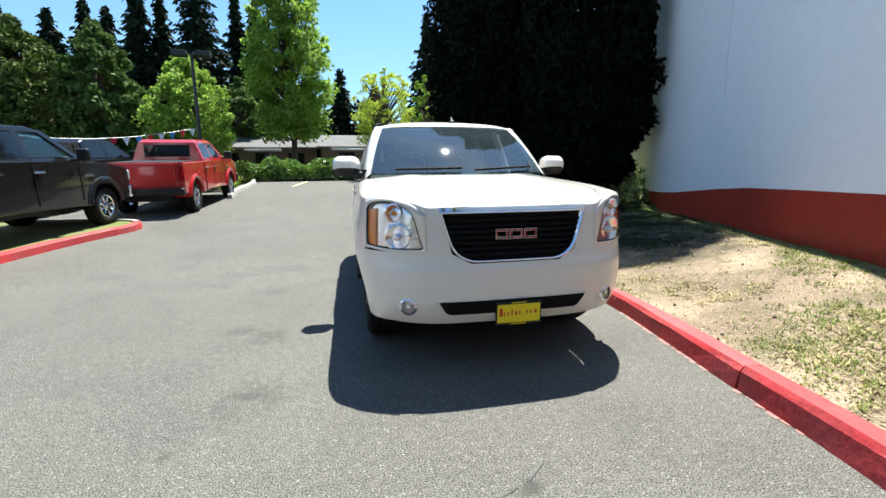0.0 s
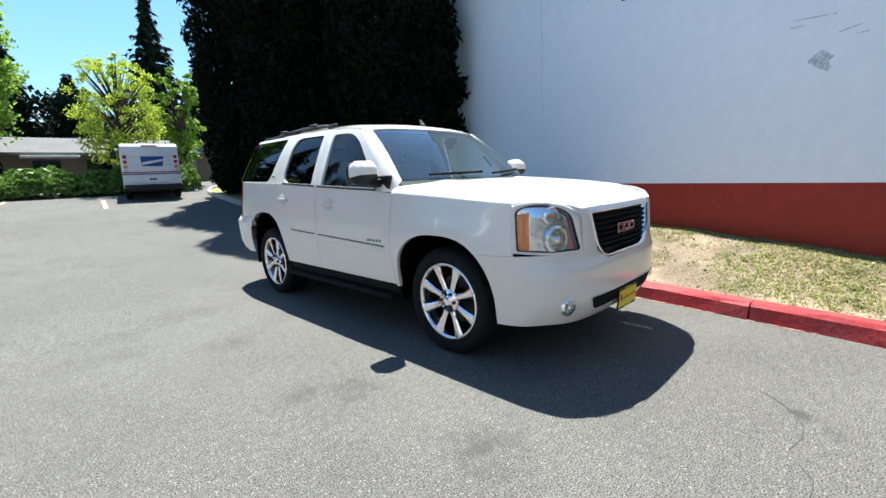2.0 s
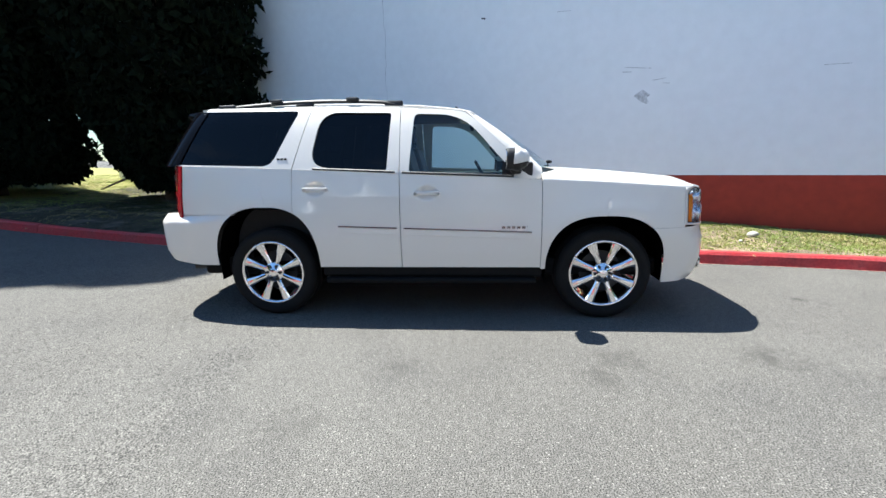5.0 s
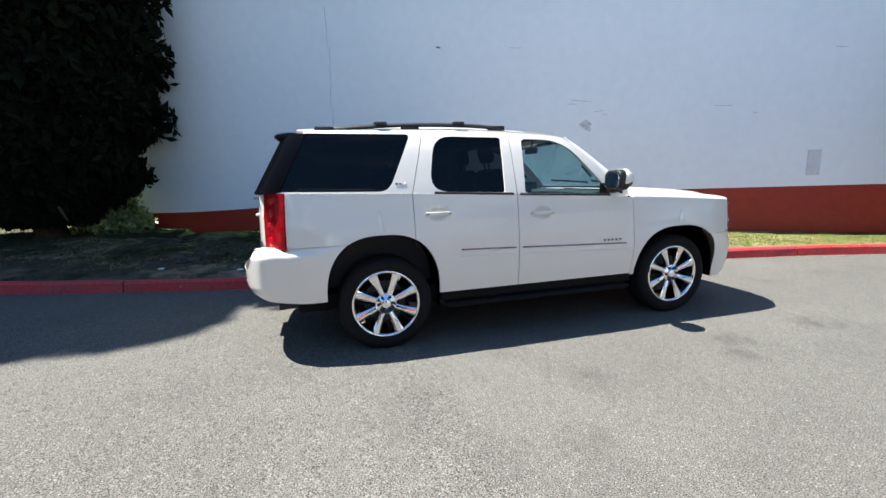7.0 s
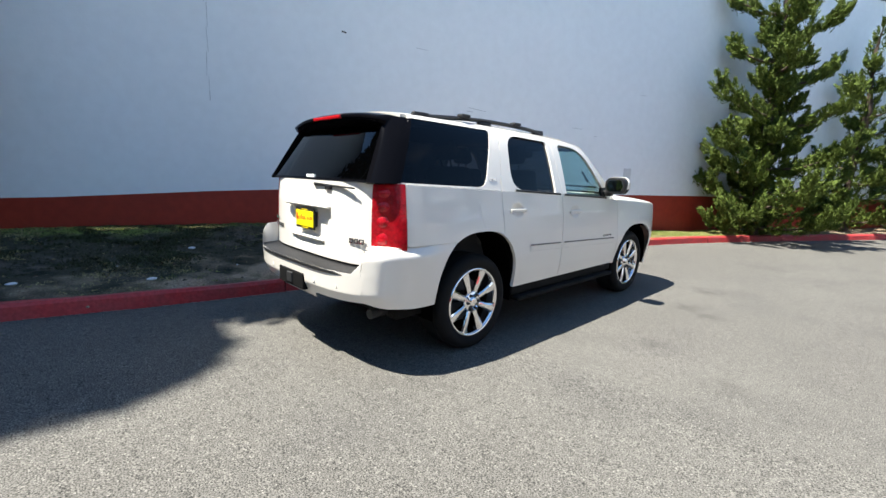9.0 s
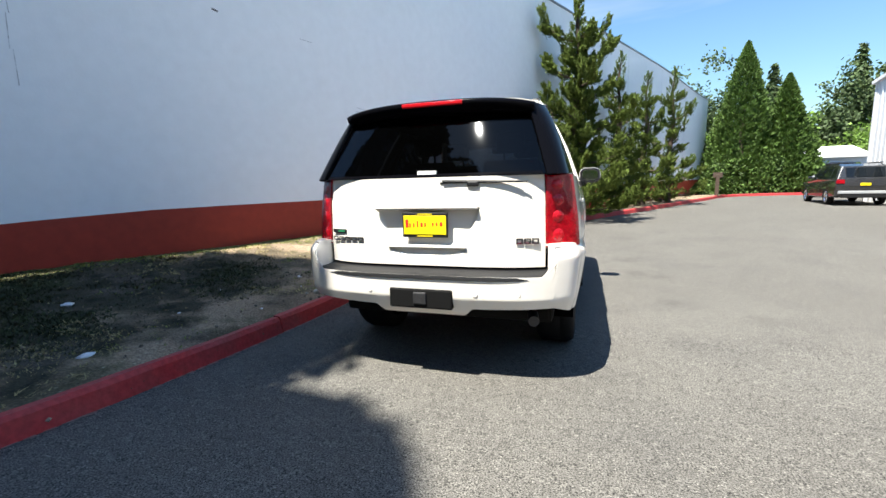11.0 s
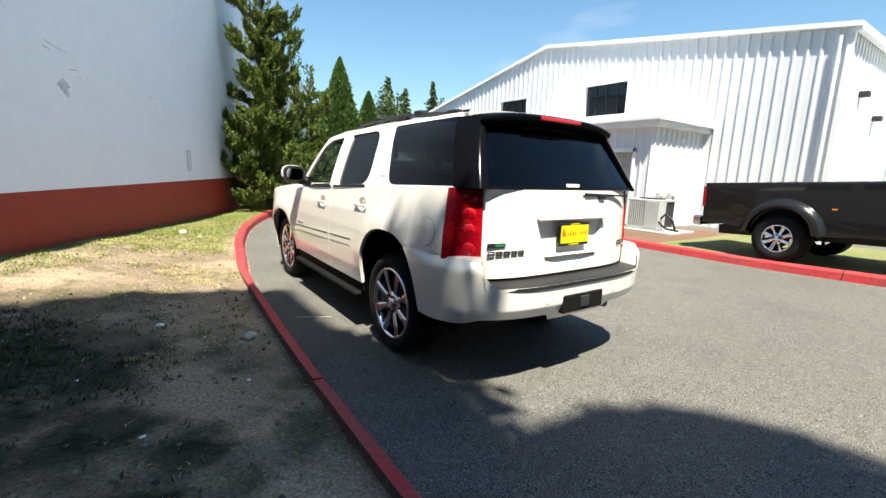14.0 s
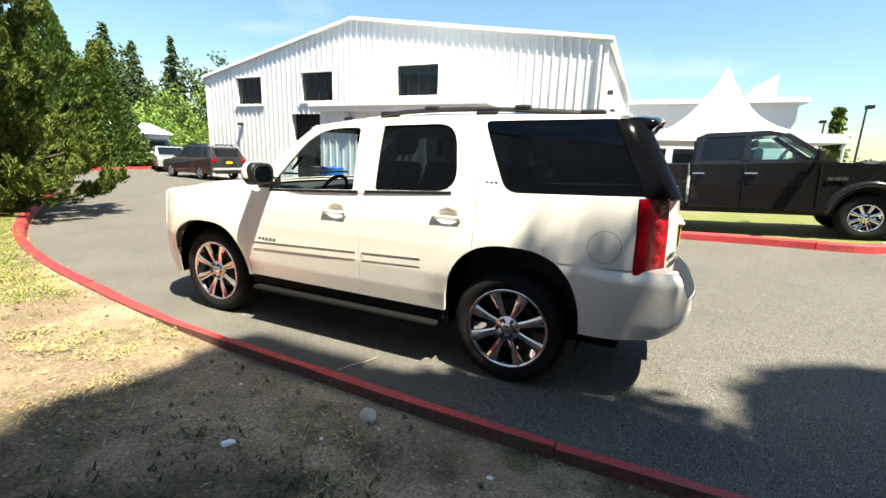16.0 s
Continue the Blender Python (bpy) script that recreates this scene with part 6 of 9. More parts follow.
def juniper(x, y, z, h, r, seed, limbs=24, label="twisted upright juniper with dense green tufts against the wall", step=0.17, per=74):
    """A many-limbed juniper: foxtail limbs of fine tufts, rising and tapering to points, thick and low near the ground."""
    t = thing("juniper_tree", pose(x, y, z), label, "tree", "junipers along the wall")
    rng = np.random.default_rng(seed)
    bm = bmesh.new()
    lead = [(0, 0, 0.1), (0.12, -0.06, h * 0.3), (-0.05, 0.06, h * 0.6), (0.06, 0, h * 0.85), (-0.04, 0.02, h)]
    limb(bm, [(0, 0, -0.2)] + lead[1:], 0.16, 0.02, 8)
    runs = [(lead[:3], 0.34, 0.3), (lead[2:], 0.24, 0.7)]
    for k in range(limbs):
        f = (k / limbs) ** 1.1
        a = k * 2.4 + 0.8 * rng.random()
        z0 = 0.15 + h * 0.80 * f
        L = r * (1.08 - 0.18 * f - 0.5 * max(0.0, f - 0.65)) * (0.8 + 0.4 * rng.random())
        if f > 0.35 and k % 2:
            L *= 0.42
        bend = rng.normal() * 0.25
        lift = 0.10 + 0.50 * f + 0.25 * rng.random()
        p1 = (L * 0.45 * math.cos(a), L * 0.45 * math.sin(a), z0 + L * 0.02)
        p2 = (L * 0.82 * math.cos(a + bend * 0.5), L * 0.82 * math.sin(a + bend * 0.5), z0 + L * (0.08 + 0.25 * lift))
        p3 = (L * 1.06 * math.cos(a + bend), L * 1.06 * math.sin(a + bend), z0 + L * (0.20 + 0.75 * lift))
        runs.append(([(0, 0, z0 - 0.05), p1, p2, p3], 0.150 * (1.35 - 0.6 * f), 0.45))
        limb(bm, [(0, 0, z0), p1, p2], 0.045, 0.012, 5)
        for q in range(2 if f < 0.45 else 1):
            g = 0.2 + 0.7 * rng.random()
            s = Vector(p1).lerp(Vector(p2), g)
            w = a + (1 if q % 2 else -1) * (0.5 + 0.6 * rng.random())
            l2 = L * (0.28 + 0.22 * rng.random())
            runs.append(([tuple(s), (s.x + l2 * 0.6 * math.cos(w), s.y + l2 * 0.6 * math.sin(w), s.z + l2 * 0.15), (s.x + l2 * math.cos(w), s.y + l2 * math.sin(w), s.z + l2 * 0.7)], 0.095, 0.45))
    part("trunk", bm, BARK, t, smooth=True)
    pts, dirs = [], []
    for run, full, power in runs:
        vs_ = [Vector(p) for p in run]
        length = sum((b - a).length for a, b in zip(vs_, vs_[1:]))
        m = max(5, int(length / step))
        for q in range(m):
            f = (q + 0.5) / m
            k = min(len(vs_) - 2, int(f * (len(vs_) - 1)))
            g = f * (len(vs_) - 1) - k
            p = vs_[k].lerp(vs_[k + 1], g)
            d = np.array((vs_[k + 1] - vs_[k]).normalized())
            R = full * (1 - f) ** power + 0.03
            for c in range(3 if R < 0.22 else 6):
                o = rng.normal(size=3)
                o -= d * o.dot(d)
                o /= np.linalg.norm(o) + 1e-9
                c0 = np.array(p) + o * R * (0.55 + 0.6 * rng.random()) * np.array([1, 1, 0.75]) + d * rng.normal() * 0.05 + np.array([0, 0, 0.25 * R])
                n_ = per
                # each tuft is a small plume, leaning out and up along its limb
                ax = o * 0.45 + d * 0.7 + np.array([0, 0, 0.45])
                ax /= np.linalg.norm(ax)
                along = rng.random((n_, 1))
                pts.append(c0 + ax * (along - 0.3) * 0.23 + rng.normal(size=(n_, 3)) * (0.030 * (1.15 - along) + 0.008))
                dirs.append(np.tile(ax, (n_, 1)) + rng.normal(size=(n_, 3)) * 0.35)
    leaf_cloud("crown", np.concatenate(pts), 0.088, LEAF_JUNIPER, t, droop=0, aspect=4.2, seed=seed, dirs=np.concatenate(dirs))
    return t


def shrub(x, y, z, rx, ry, h, n, seed, mat, size=0.1, name="shrub", label="low leafy green shrub", group="shrubs"):
    t = thing(name, pose(x, y, z), label, "shrub", group)
    rng = np.random.default_rng(seed)
    bm = bmesh.new()
    for k in range(9):
        a = rng.random() * 2 * math.pi
        limb(bm, [(0, 0, -0.1), (rx * 0.3 * math.cos(a), ry * 0.3 * math.sin(a), h * 0.4), (rx * 0.6 * math.cos(a), ry * 0.6 * math.sin(a), h * 0.75)], 0.025, 0.008, 5)
    part("stems", bm, BARK, t)
    g = rng.normal(size=(n, 3))
    g /= np.linalg.norm(g, axis=1)[:, None]
    g[:, 2] = np.abs(g[:, 2])
    lump = 1 + 0.14 * np.sin(g[:, 0] * 7 + seed) + 0.14 * np.sin(g[:, 1] * 8 + 2) + 0.1 * np.sin(g[:, 2] * 9)
    c = g * lump[:, None] * (0.6 + 0.42 * rng.random((n, 1)) ** 0.5) * np.array([rx, ry, h])
    leaf_cloud("leaves", c, size, mat, t, droop=0.0, aspect=1.5, seed=seed)
    return t


def cypress(x, y, z, h, r, seed, mat, n=30000):
    """A dense smooth cone of fine sprays."""
    t = thing("cypress_tree", pose(x, y, z), "dense green cypress at the end of the lane", "tree", "cypresses")
    rng_ = np.random.default_rng(seed)
    bm = bmesh.new()
    limb(bm, [(0, 0, -0.2), (0, 0, h * 0.5), (0, 0, h * 0.95)], 0.22, 0.03, 8)
    part("trunk", bm, BARK, t)
    u = rng_.random(n) ** 1.2
    ang = rng_.random(n) * 2 * np.pi
    prof = (1 - u) ** 0.82 * np.where(u < 0.1, 0.8 + 2 * u, 1.0)
    rad = r * prof * (1 + 0.09 * np.sin(ang * 4 + u * 9) + 0.08 * np.sin(ang * 9 - u * 23) + 0.08 * np.sin(u * 95 + 3 * np.sin(ang * 3)) + 0.06 * np.sin(ang * 17 + u * 61)) * (0.5 + 0.5 * rng_.random(n) ** 0.4)
    c = np.stack([rad * np.cos(ang), rad * np.sin(ang), 0.1 + u * h], 1)
    dd = np.stack([np.cos(ang) * 0.6, np.sin(ang) * 0.6, np.full(n, 0.7)], 1)
    leaf_cloud("crown", c, 0.21, mat, t, droop=0, aspect=2.4, seed=seed, dirs=dd)


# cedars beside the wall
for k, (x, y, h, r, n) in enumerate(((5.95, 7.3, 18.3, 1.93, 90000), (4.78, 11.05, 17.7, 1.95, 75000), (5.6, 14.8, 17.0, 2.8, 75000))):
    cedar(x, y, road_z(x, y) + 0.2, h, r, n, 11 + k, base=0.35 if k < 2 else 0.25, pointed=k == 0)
# junipers along the wall
for k, (x, y, h, r, lb) in enumerate(((-0.72, -9.55, 6.9, 1.42, 44), (-2.2, -13.6, 5.9, 0.98, 20), (-3.45, -15.9, 5.6, 1.05, 18), (-4.8, -17.9, 6.1, 1.25, 18))):
    juniper(x, y, 0.1, h, r, 31 + k, lb, step=0.17 if k == 0 else 0.2, per=84 if k == 0 else 46)
# tall cypresses and the hedge that close the lane
cypress_leaf = material("cypress_leaf", (0.072, 0.13, 0.022), 0.7, glow=0.2, grain=8, vary=0.2, stain=0.5, stain_vary=0.2, bump=0, island=0.4)
for k, (x, y, h, r) in enumerate(((-11.1, -30.0, 9.9, 2.75), (-13.5, -29.8, 7.6, 2.3))):
    cypress(x, y, 0.0, h, r, 51 + k, cypress_leaf)
for k in range(6):
    shrub(-9.7 - k * 0.98, -28.3 - 0.1 * k + 0.2 * (k % 2), 0.05, 0.95, 0.8, 2.5 - 0.15 * (k % 3), 2200, 61 + k, cypress_leaf, 0.2, "hedge_shrub", "tall clipped green hedge shrub", "hedge at the lane's end")
# bush at the wall's far end
bush_leaf = material("glossy_bush_leaf", (0.24, 0.31, 0.13), 0.28, glow=0.2, grain=20, vary=0.2, stain=3, stain_vary=0.2, bump=0, island=0.5)
shrub(6.85, 6.55, road_z(7, 6.7) + 0.12, 0.75, 0.65, 1.2, 3000, 71, bush_leaf, 0.11, label="glossy-leaved pale bush against the wall")

# street trees, hedge and woods beyond the lot
LEAF_DEEP = material("deep_green_leaf", (0.09, 0.15, 0.035), 0.7, spec=0.2, grain=20, vary=0.2, stain=0.8, stain_vary=0.2, bump=0, island=0.4, glow=0.25)
LEAF_SPRUCE = material("spruce_needle", (0.016, 0.028, 0.013), 0.8, spec=0.15, grain=8, vary=0.2, stain=0.8, stain_vary=0.2, bump=0, island=0.4)
broadleaf(-4.6, 26.0, 1.6, 13.0, 2.7, 81, LEAF_LIGHT, 2.4, 36000, 420, 0.19, "tall spring-green maple with a straight trunk", 0.6)
broadleaf(-9.5, 34.0, 1.5, 7.8, 2.0, 88, LEAF_DEEP, 1.2, 14000, 160, 0.24, "rounded mid-green tree behind the houses", 0.3)
broadleaf(-10.3, 24.4, 1.5, 6.8, 2.4, 82, LEAF_LIGHT, 1.2, 20000, 260, 0.16)
broadleaf(1.0, 20.9, 1.3, 5.9, 1.75, 83, material("yellow_green_leaf", (0.46, 0.56, 0.07), 0.6, spec=0.3, grain=10, vary=0.15, stain=0.6, stain_vary=0.2, bump=0, island=0.35, glow=0.5), 1.5, 13000, 230, 0.095, "small yellow-green tree with airy pointed crown", 0.9)
broadleaf(4.0, 23.0, 1.4, 6.0, 1.15, 84, LEAF_LIGHT, 1.4, 9000, 130, 0.12, pointed=0.9)
broadleaf(-19.6, 26.0, 1.5, 9.0, 3.0, 85, LEAF_MID, 1.2, 26000, 260, 0.22, "broad dark-green tree behind the parked trucks", 0.3)
broadleaf(-15.4, 25.8, 1.5, 9.0, 2.3, 86, LEAF_DEEP, 1.0, 26000, 240, 0.22, "broad dark-green tree behind the parked trucks", 0.4)
broadleaf(-27.0, 20.0, 1.5, 8.0, 3.5, 87, LEAF_LIGHT, 1.5, 12000, 70, 0.26, "broad green tree behind the parked trucks", 0.3)
for k, (x, y, h, r) in enumerate(((-33, 36, 14, 3.0), (-29, 40, 15, 3.0), (-24.8, 39, 14.4, 2.6), (-22.6, 40, 15.6, 2.6), (-19.6, 37, 14, 2.4), (-17.0, 36, 16.5, 2.2), (-15.6, 36.8, 15.4, 1.7), (-13.1, 37.3, 18.5, 3.2), (-10.6, 40, 16.6, 2.5),
                                  (-9.0, 40.3, 16.4, 2.4), (-1.7, 47, 12.4, 2.4), (6.6, 38, 15.5, 2.6), (2.0, 46, 10.5, 2.4), (8.7, 33, 11, 2.0), (-5.5, 48, 11.5, 2.4))):
    spruce(x, y, 1.6, h - 1, r * 1.4, 101 + k, LEAF_SPRUCE, 54, size=0.55)


def woods(name, spots, mat, seed, size, label):
    """Far trees that nobody could count, as one mass of leaf faces with an uneven top."""
    rng = np.random.default_rng(seed)
    pts = []
    for x, y, z, r, h, n in spots:
        m = max(8, n // 55)
        g = rng.normal(size=(m, 3))
        g /= np.linalg.norm(g, axis=1)[:, None]
        g[:, 2] = np.abs(g[:, 2])
        lump = 1 + 0.18 * np.sin(g[:, 0] * 6 + x) + 0.18 * np.sin(g[:, 2] * 8 + y)
        clump = g * lump[:, None] * (0.62 + 0.40 * rng.random((m, 1))) * np.array([r, r, h])
        o = rng.normal(size=(n, 3)) * np.array([r, r, r * 0.8]) * 0.15
        pts.append(np.array([x, y, z]) + clump[rng.integers(0, m, n)] + o)
    return tagged(leaf_cloud(name, np.concatenate(pts), size, mat, None, 0.1, 1.4, seed), label, "woods", kind="stuff")


rng = random.Random(5)
woods("far_woods", [(x, 47 + rng.uniform(-3, 6), 1.0, rng.uniform(3, 4.5), rng.uniform(6, 9.5), 1700) for x in range(-62, 40, 3)], LEAF_SPRUCE, 7, 0.5, "dark wooded skyline behind the low houses")
hill_leaf = material("hillside_leaf", (0.17, 0.28, 0.05), 0.7, glow=0.3, grain=3, vary=0.3, stain=0.2, stain_vary=0.3, bump=0, island=0.4)
hill_dark = material("hillside_dark_leaf", (0.062, 0.098, 0.032), 0.7, glow=0.15, grain=3, vary=0.3, stain=0.2, stain_vary=0.3, bump=0, island=0.4)
hill = [(x + rng.uniform(-1, 1), -56 + rng.uniform(-3, 3), 0.0, rng.uniform(3.0, 4.6), rng.uniform(5.5, 8.5), 3200) for x in range(-62, 6, 4)]
woods("hillside_shrubs", hill, hill_leaf, 8, 0.36, "bright green bushes on the far hillside")
hill = [(x + rng.uniform(-1, 1), -62 + rng.uniform(-3, 3), 2.0, rng.uniform(3.0, 4.6), rng.uniform(7.5, 12.0), 5200) for x in range(-66, 8, 3)]
woods("hillside_trees", hill, hill_dark, 9, 0.40, "mixed dark trees along the far hilltop")
for k, (x, y, h) in enumerate(((-33, -64, 15.5), (-37, -65, 14.2), (-24, -64, 14), (-42, -64, 16), (-13, -65, 13))):
    spruce(x, y, 1.0, h, 3.4, 131 + k, hill_dark, 30, size=0.7, label="dark conifer on the far hilltop", group="hilltop conifers")
# west side skyline
woods("west_trees", [(-75, y + rng.uniform(-2, 2), 0, 4, rng.uniform(2.0, 4.2), 1200) for y in range(-30, 70, 6)], hill_dark, 10, 0.45, "low line of far trees")

# ivy hedge along the lot's end
rngn = np.random.default_rng(3)
n = 30000
hx = -13.5 + 17.0 * rngn.random(n)
hyy = 18.6 + 0.05 * (hx + 5) + 2.4 * rngn.random(n) ** 1.0
prof = np.sin(np.clip((hyy - 18.6 - 0.05 * (hx + 5)) / 2.4, 0, 1) * np.pi) ** 0.4
top = 1.0 * prof * (1 + 0.15 * np.sin(hx * 2.3) + 0.12 * np.sin(hx * 5.1 + hyy * 3))
hz = 1.2 + top * (0.25 + 0.8 * rngn.random(n) ** 0.4)
tagged(leaf_cloud("ivy_hedge", np.stack([hx, hyy, hz], 1), 0.17, material("ivy_leaf", (0.14, 0.24, 0.04), 0.45, glow=0.3, grain=10, vary=0.2, stain=1, stain_vary=0.2, bump=0, island=0.45), None, 0.2, 1.3, 4), "low bank of green ivy along the lot's end", "hedge", kind="stuff")
for k, (x, y, rx, h) in enumerate(((-6.6, 14.6, 0.8, 0.75), (-7.0, 16.4, 1.0, 0.9), (-6.6, 18.0, 0.9, 0.8), (-8.2, 17.6, 1.1, 1.0))):
    shrub(x, y, road_z(x, y) + 0.1, rx, rx, h, 1300, 141 + k, LEAF_LIGHT if k < 2 else LEAF_MID, 0.16)

# ---------------------------------------------------------------- west side: kerbs, beds, warehouse
W_KERB = [(-7.05, -4.75), (-6.82, -4.2), (-6.55, -3.0), (-6.42, -1.5), (-6.38, 1.0), (-6.34, 2.5), (-6.2, 3.6), (-5.96, 4.6), (-5.66, 5.5), (-5.66, 5.95), (-6.0, 6.3), (-7.0, 6.5), (-8.5, 6.65), (-11.0, 6.8)]
w_line = polyline(W_KERB, 0.25)
cut = next(i for i, p in enumerate(w_line) if p.y > 5.95)
kerb_run(w_line[:cut + 1], 1, KERB_RED, "red painted kerb round the grass island")
kerb_run(w_line[cut:], 1, CONCRETE, "bare concrete kerb round the island's end")
k2 = polyline([(-7.45, -5.55), (-7.75, -6.1), (-8.6, -7.9), (-9.9, -9.9), (-11.2, -11.3), (-12.9, -11.6)], 0.25)
tagged(kerb_strip(k2[:5], KERB_W, KERB_H, -1, "kerb", KERB_RED), "red-tipped end of the bed's kerb", "kerb", kind="structure")
tagged(kerb_strip(k2[4:], KERB_W, KERB_H, -1, "kerb", CONCRETE), "pale concrete kerb round the mulch bed", "kerb", kind="structure")
lot = polyline([(-5.1, 11.5), (-5.35, 13.5), (-5.4, 16.5), (-5.9, 19.0), (-7.5, 19.6)], 0.3)
tagged(kerb_strip(lot, KERB_W, KERB_H, 1, "kerb", CONCRETE), "concrete kerb round the shrub bed", "kerb", kind="structure")


def bed(name, corners, mat, z, label, category, step=0.35):
    """A filled, gently uneven sheet of ground inside a polygon."""
    bm = bmesh.new()
    vs_ = [bm.verts.new((x, y, 0)) for x, y in corners]
    bm.faces.new(vs_)
    bmesh.ops.triangulate(bm, faces=bm.faces)
    for _ in range(4):
        long = [e for e in bm.edges if e.calc_length() > step * 2]
        if not long:
            break
        bmesh.ops.subdivide_edges(bm, edges=long, cuts=1, use_grid_fill=True)
        bmesh.ops.triangulate(bm, faces=bm.faces)
    for v in bm.verts:
        v.co.z = road_z(v.co.x, v.co.y) + z + 0.015 * noise.noise(Vector((v.co.x * 2, v.co.y * 2, 0)))
    ob = part(name, bm, mat, None, smooth=True)
    return tagged(ob, label, category, kind="structure")


bed("grass_island", [(-6.53, -0.5), (-6.5, 1.0), (-6.46, 2.5), (-6.32, 3.65), (-6.1, 4.65), (-5.8, 5.5), (-5.8, 5.9), (-6.05, 6.18), (-7.05, 6.36), (-8.5, 6.5), (-10.8, 6.65), (-10.8, -0.5)], GREEN_TURF, 0.125, "mown green grass island under the truck", "grass")
bed("mulch_bed", [(-6.95, -4.1), (-6.68, -3.0), (-6.55, -1.6), (-6.53, -0.5), (-10.8, -0.5), (-10.8, -1.6), (-10.0, -2.6), (-10.0, -3.25), (-7.2, -4.2)], MULCH, 0.10, "brown bark mulch bed", "ground")
bed("mulch_bed", [(-7.85, -6.0), (-10.0, -5.0), (-10.0, -9.4), (-12.9, -9.5), (-12.9, -11.5), (-11.2, -11.2), (-9.9, -9.75), (-8.7, -7.8)], MULCH, 0.10, "brown bark mulch bed by the barrels", "ground")
bed("concrete_apron", [(-7.0, -4.45), (-7.5, -5.6), (-7.8, -5.95), (-10.0, -4.95), (-10.0, -3.2), (-7.25, -4.2)], CONCRETE, 0.02, "sunlit pale concrete apron before the roller door", "ground")

bldg = thing("warehouse", Matrix(), "white ribbed metal warehouse with a low gable and dark windows", "building")
FX = -13.0
ROOF_PTS = [(-19.4, 5.15), (-10.0, 7.12), (0.55, 5.62)]


def roof_line(y):
    return float(np.interp(y, [p[0] for p in ROOF_PTS], [p[1] for p in ROOF_PTS]))


WINDOWS = [(-17.25, -15.4, 3.7, 5.06), (-13.0, -11.04, 3.78, 5.14), (-7.8, -5.75, 3.9, 5.22)]
DOORWAYS = [(-13.6, -11.85, 0.0, 3.25)]


def ribbed_wall(name, x, y0, y1, lo, hi, holes, parent, face=1, along="y", pitch=0.305, mat=None):
    """Corrugated siding with a raised rib at every pitch, cut round the openings."""
    ys_ = []
    k = 0
    while y0 + k * pitch < y1:
        b0 = y0 + k * pitch
        ys_ += [(b0, 0.0), (b0 + 0.10, 0.0), (b0 + 0.125, 0.035), (b0 + 0.175, 0.035), (b0 + 0.20, 0.0)]
        k += 1
    ys_ = [q for q in ys_ if q[0] < y1] + [(y1, 0.0)]
    for h in holes:
        for e in (h[0], h[1]):
            ys_.append((e, 0.0))
    ys_.sort()
    v, f = [], []

    def put(yy, o, z):
        v.append((x + face * o, yy, z) if along == "y" else (yy, x + face * o, z))
        return len(v) - 1
    for (a, oa), (b, ob_) in zip(ys_, ys_[1:]):
        if b - a < 1e-5:
            continue
        m = (a + b) / 2
        cuts = sorted([(h[2], h[3]) for h in holes if h[0] < m < h[1]])
        segs, start = [], "lo"
        for c0, c1 in cuts:
            segs.append((start, c0))
            start = c1
        segs.append((start, "hi"))
        for s0, s1 in segs:
            za0, za1 = (lo(a) if s0 == "lo" else s0), (hi(a) if s1 == "hi" else s1)
            zb0, zb1 = (lo(b) if s0 == "lo" else s0), (hi(b) if s1 == "hi" else s1)
            if za1 - za0 < 0.01:
                continue
            f.append((put(a, oa, za0), put(b, ob_, zb0), put(b, ob_, zb1), put(a, oa, za1)))
    return mesh_object(name, v, f, mat or SIDING, parent)


flat = lambda z: (lambda y: z)
ribbed_wall("front_siding", FX, -19.4, 0.55, flat(-0.1), roof_line, WINDOWS + DOORWAYS, bldg)
ribbed_wall("side_siding", 0.55, -30.0, -13.0, flat(-0.1), flat(5.55), [], bldg, 1, "x")
# solid core behind the siding, roof and trims


def prism(poly, x0, x1):
    n = len(poly)
    v = [(x0, y, z) for y, z in poly] + [(x1, y, z) for y, z in poly]
    f = [tuple(range(n)), tuple(range(n, 2 * n))] + [(i, (i + 1) % n, n + (i + 1) % n, n + i) for i in range(n)]
    return v, f


DARK_VOID = material("dark_interior", (0.01, 0.01, 0.011), 0.9, vary=0.1, stain_vary=0.1, bump=0)
v, f = prism([(-19.35, -0.1), (0.5, -0.1), (0.5, 5.5), (-10.0, 7.0), (-19.35, 5.05)], -30, FX - 0.35)
mesh_object("core", v, f, DARK_VOID, bldg)
v, f = prism([(-19.55, 5.08), (-10.0, 7.1), (0.75, 5.55), (0.75, 5.68), (-10.0, 7.24), (-19.55, 5.22)], -30.2, FX + 0.14)
mesh_object("roof", v, f, TRIM_WHITE, bldg, "thin white metal roof edge")
part("gutter", box_bm((-30, 0.62, 5.45), (FX + 0.1, 0.78, 5.6), 0.02), TRIM_WHITE, bldg)
part("corner_trim", box_bm((FX - 0.12, 0.48, -0.1), (FX + 0.05, 0.62, 5.56), 0.01), TRIM_WHITE, bldg)
part("corner_trim", box_bm((FX - 0.12, -19.45, -0.1), (FX + 0.05, -19.33, 5.1), 0.01), TRIM_WHITE, bldg)
PANE = material("warehouse_glass", (0.006, 0.008, 0.010), 0.04, spec=0.5, grain=2, vary=0.2, stain=1.2, stain_vary=0.2, bump=0.05)
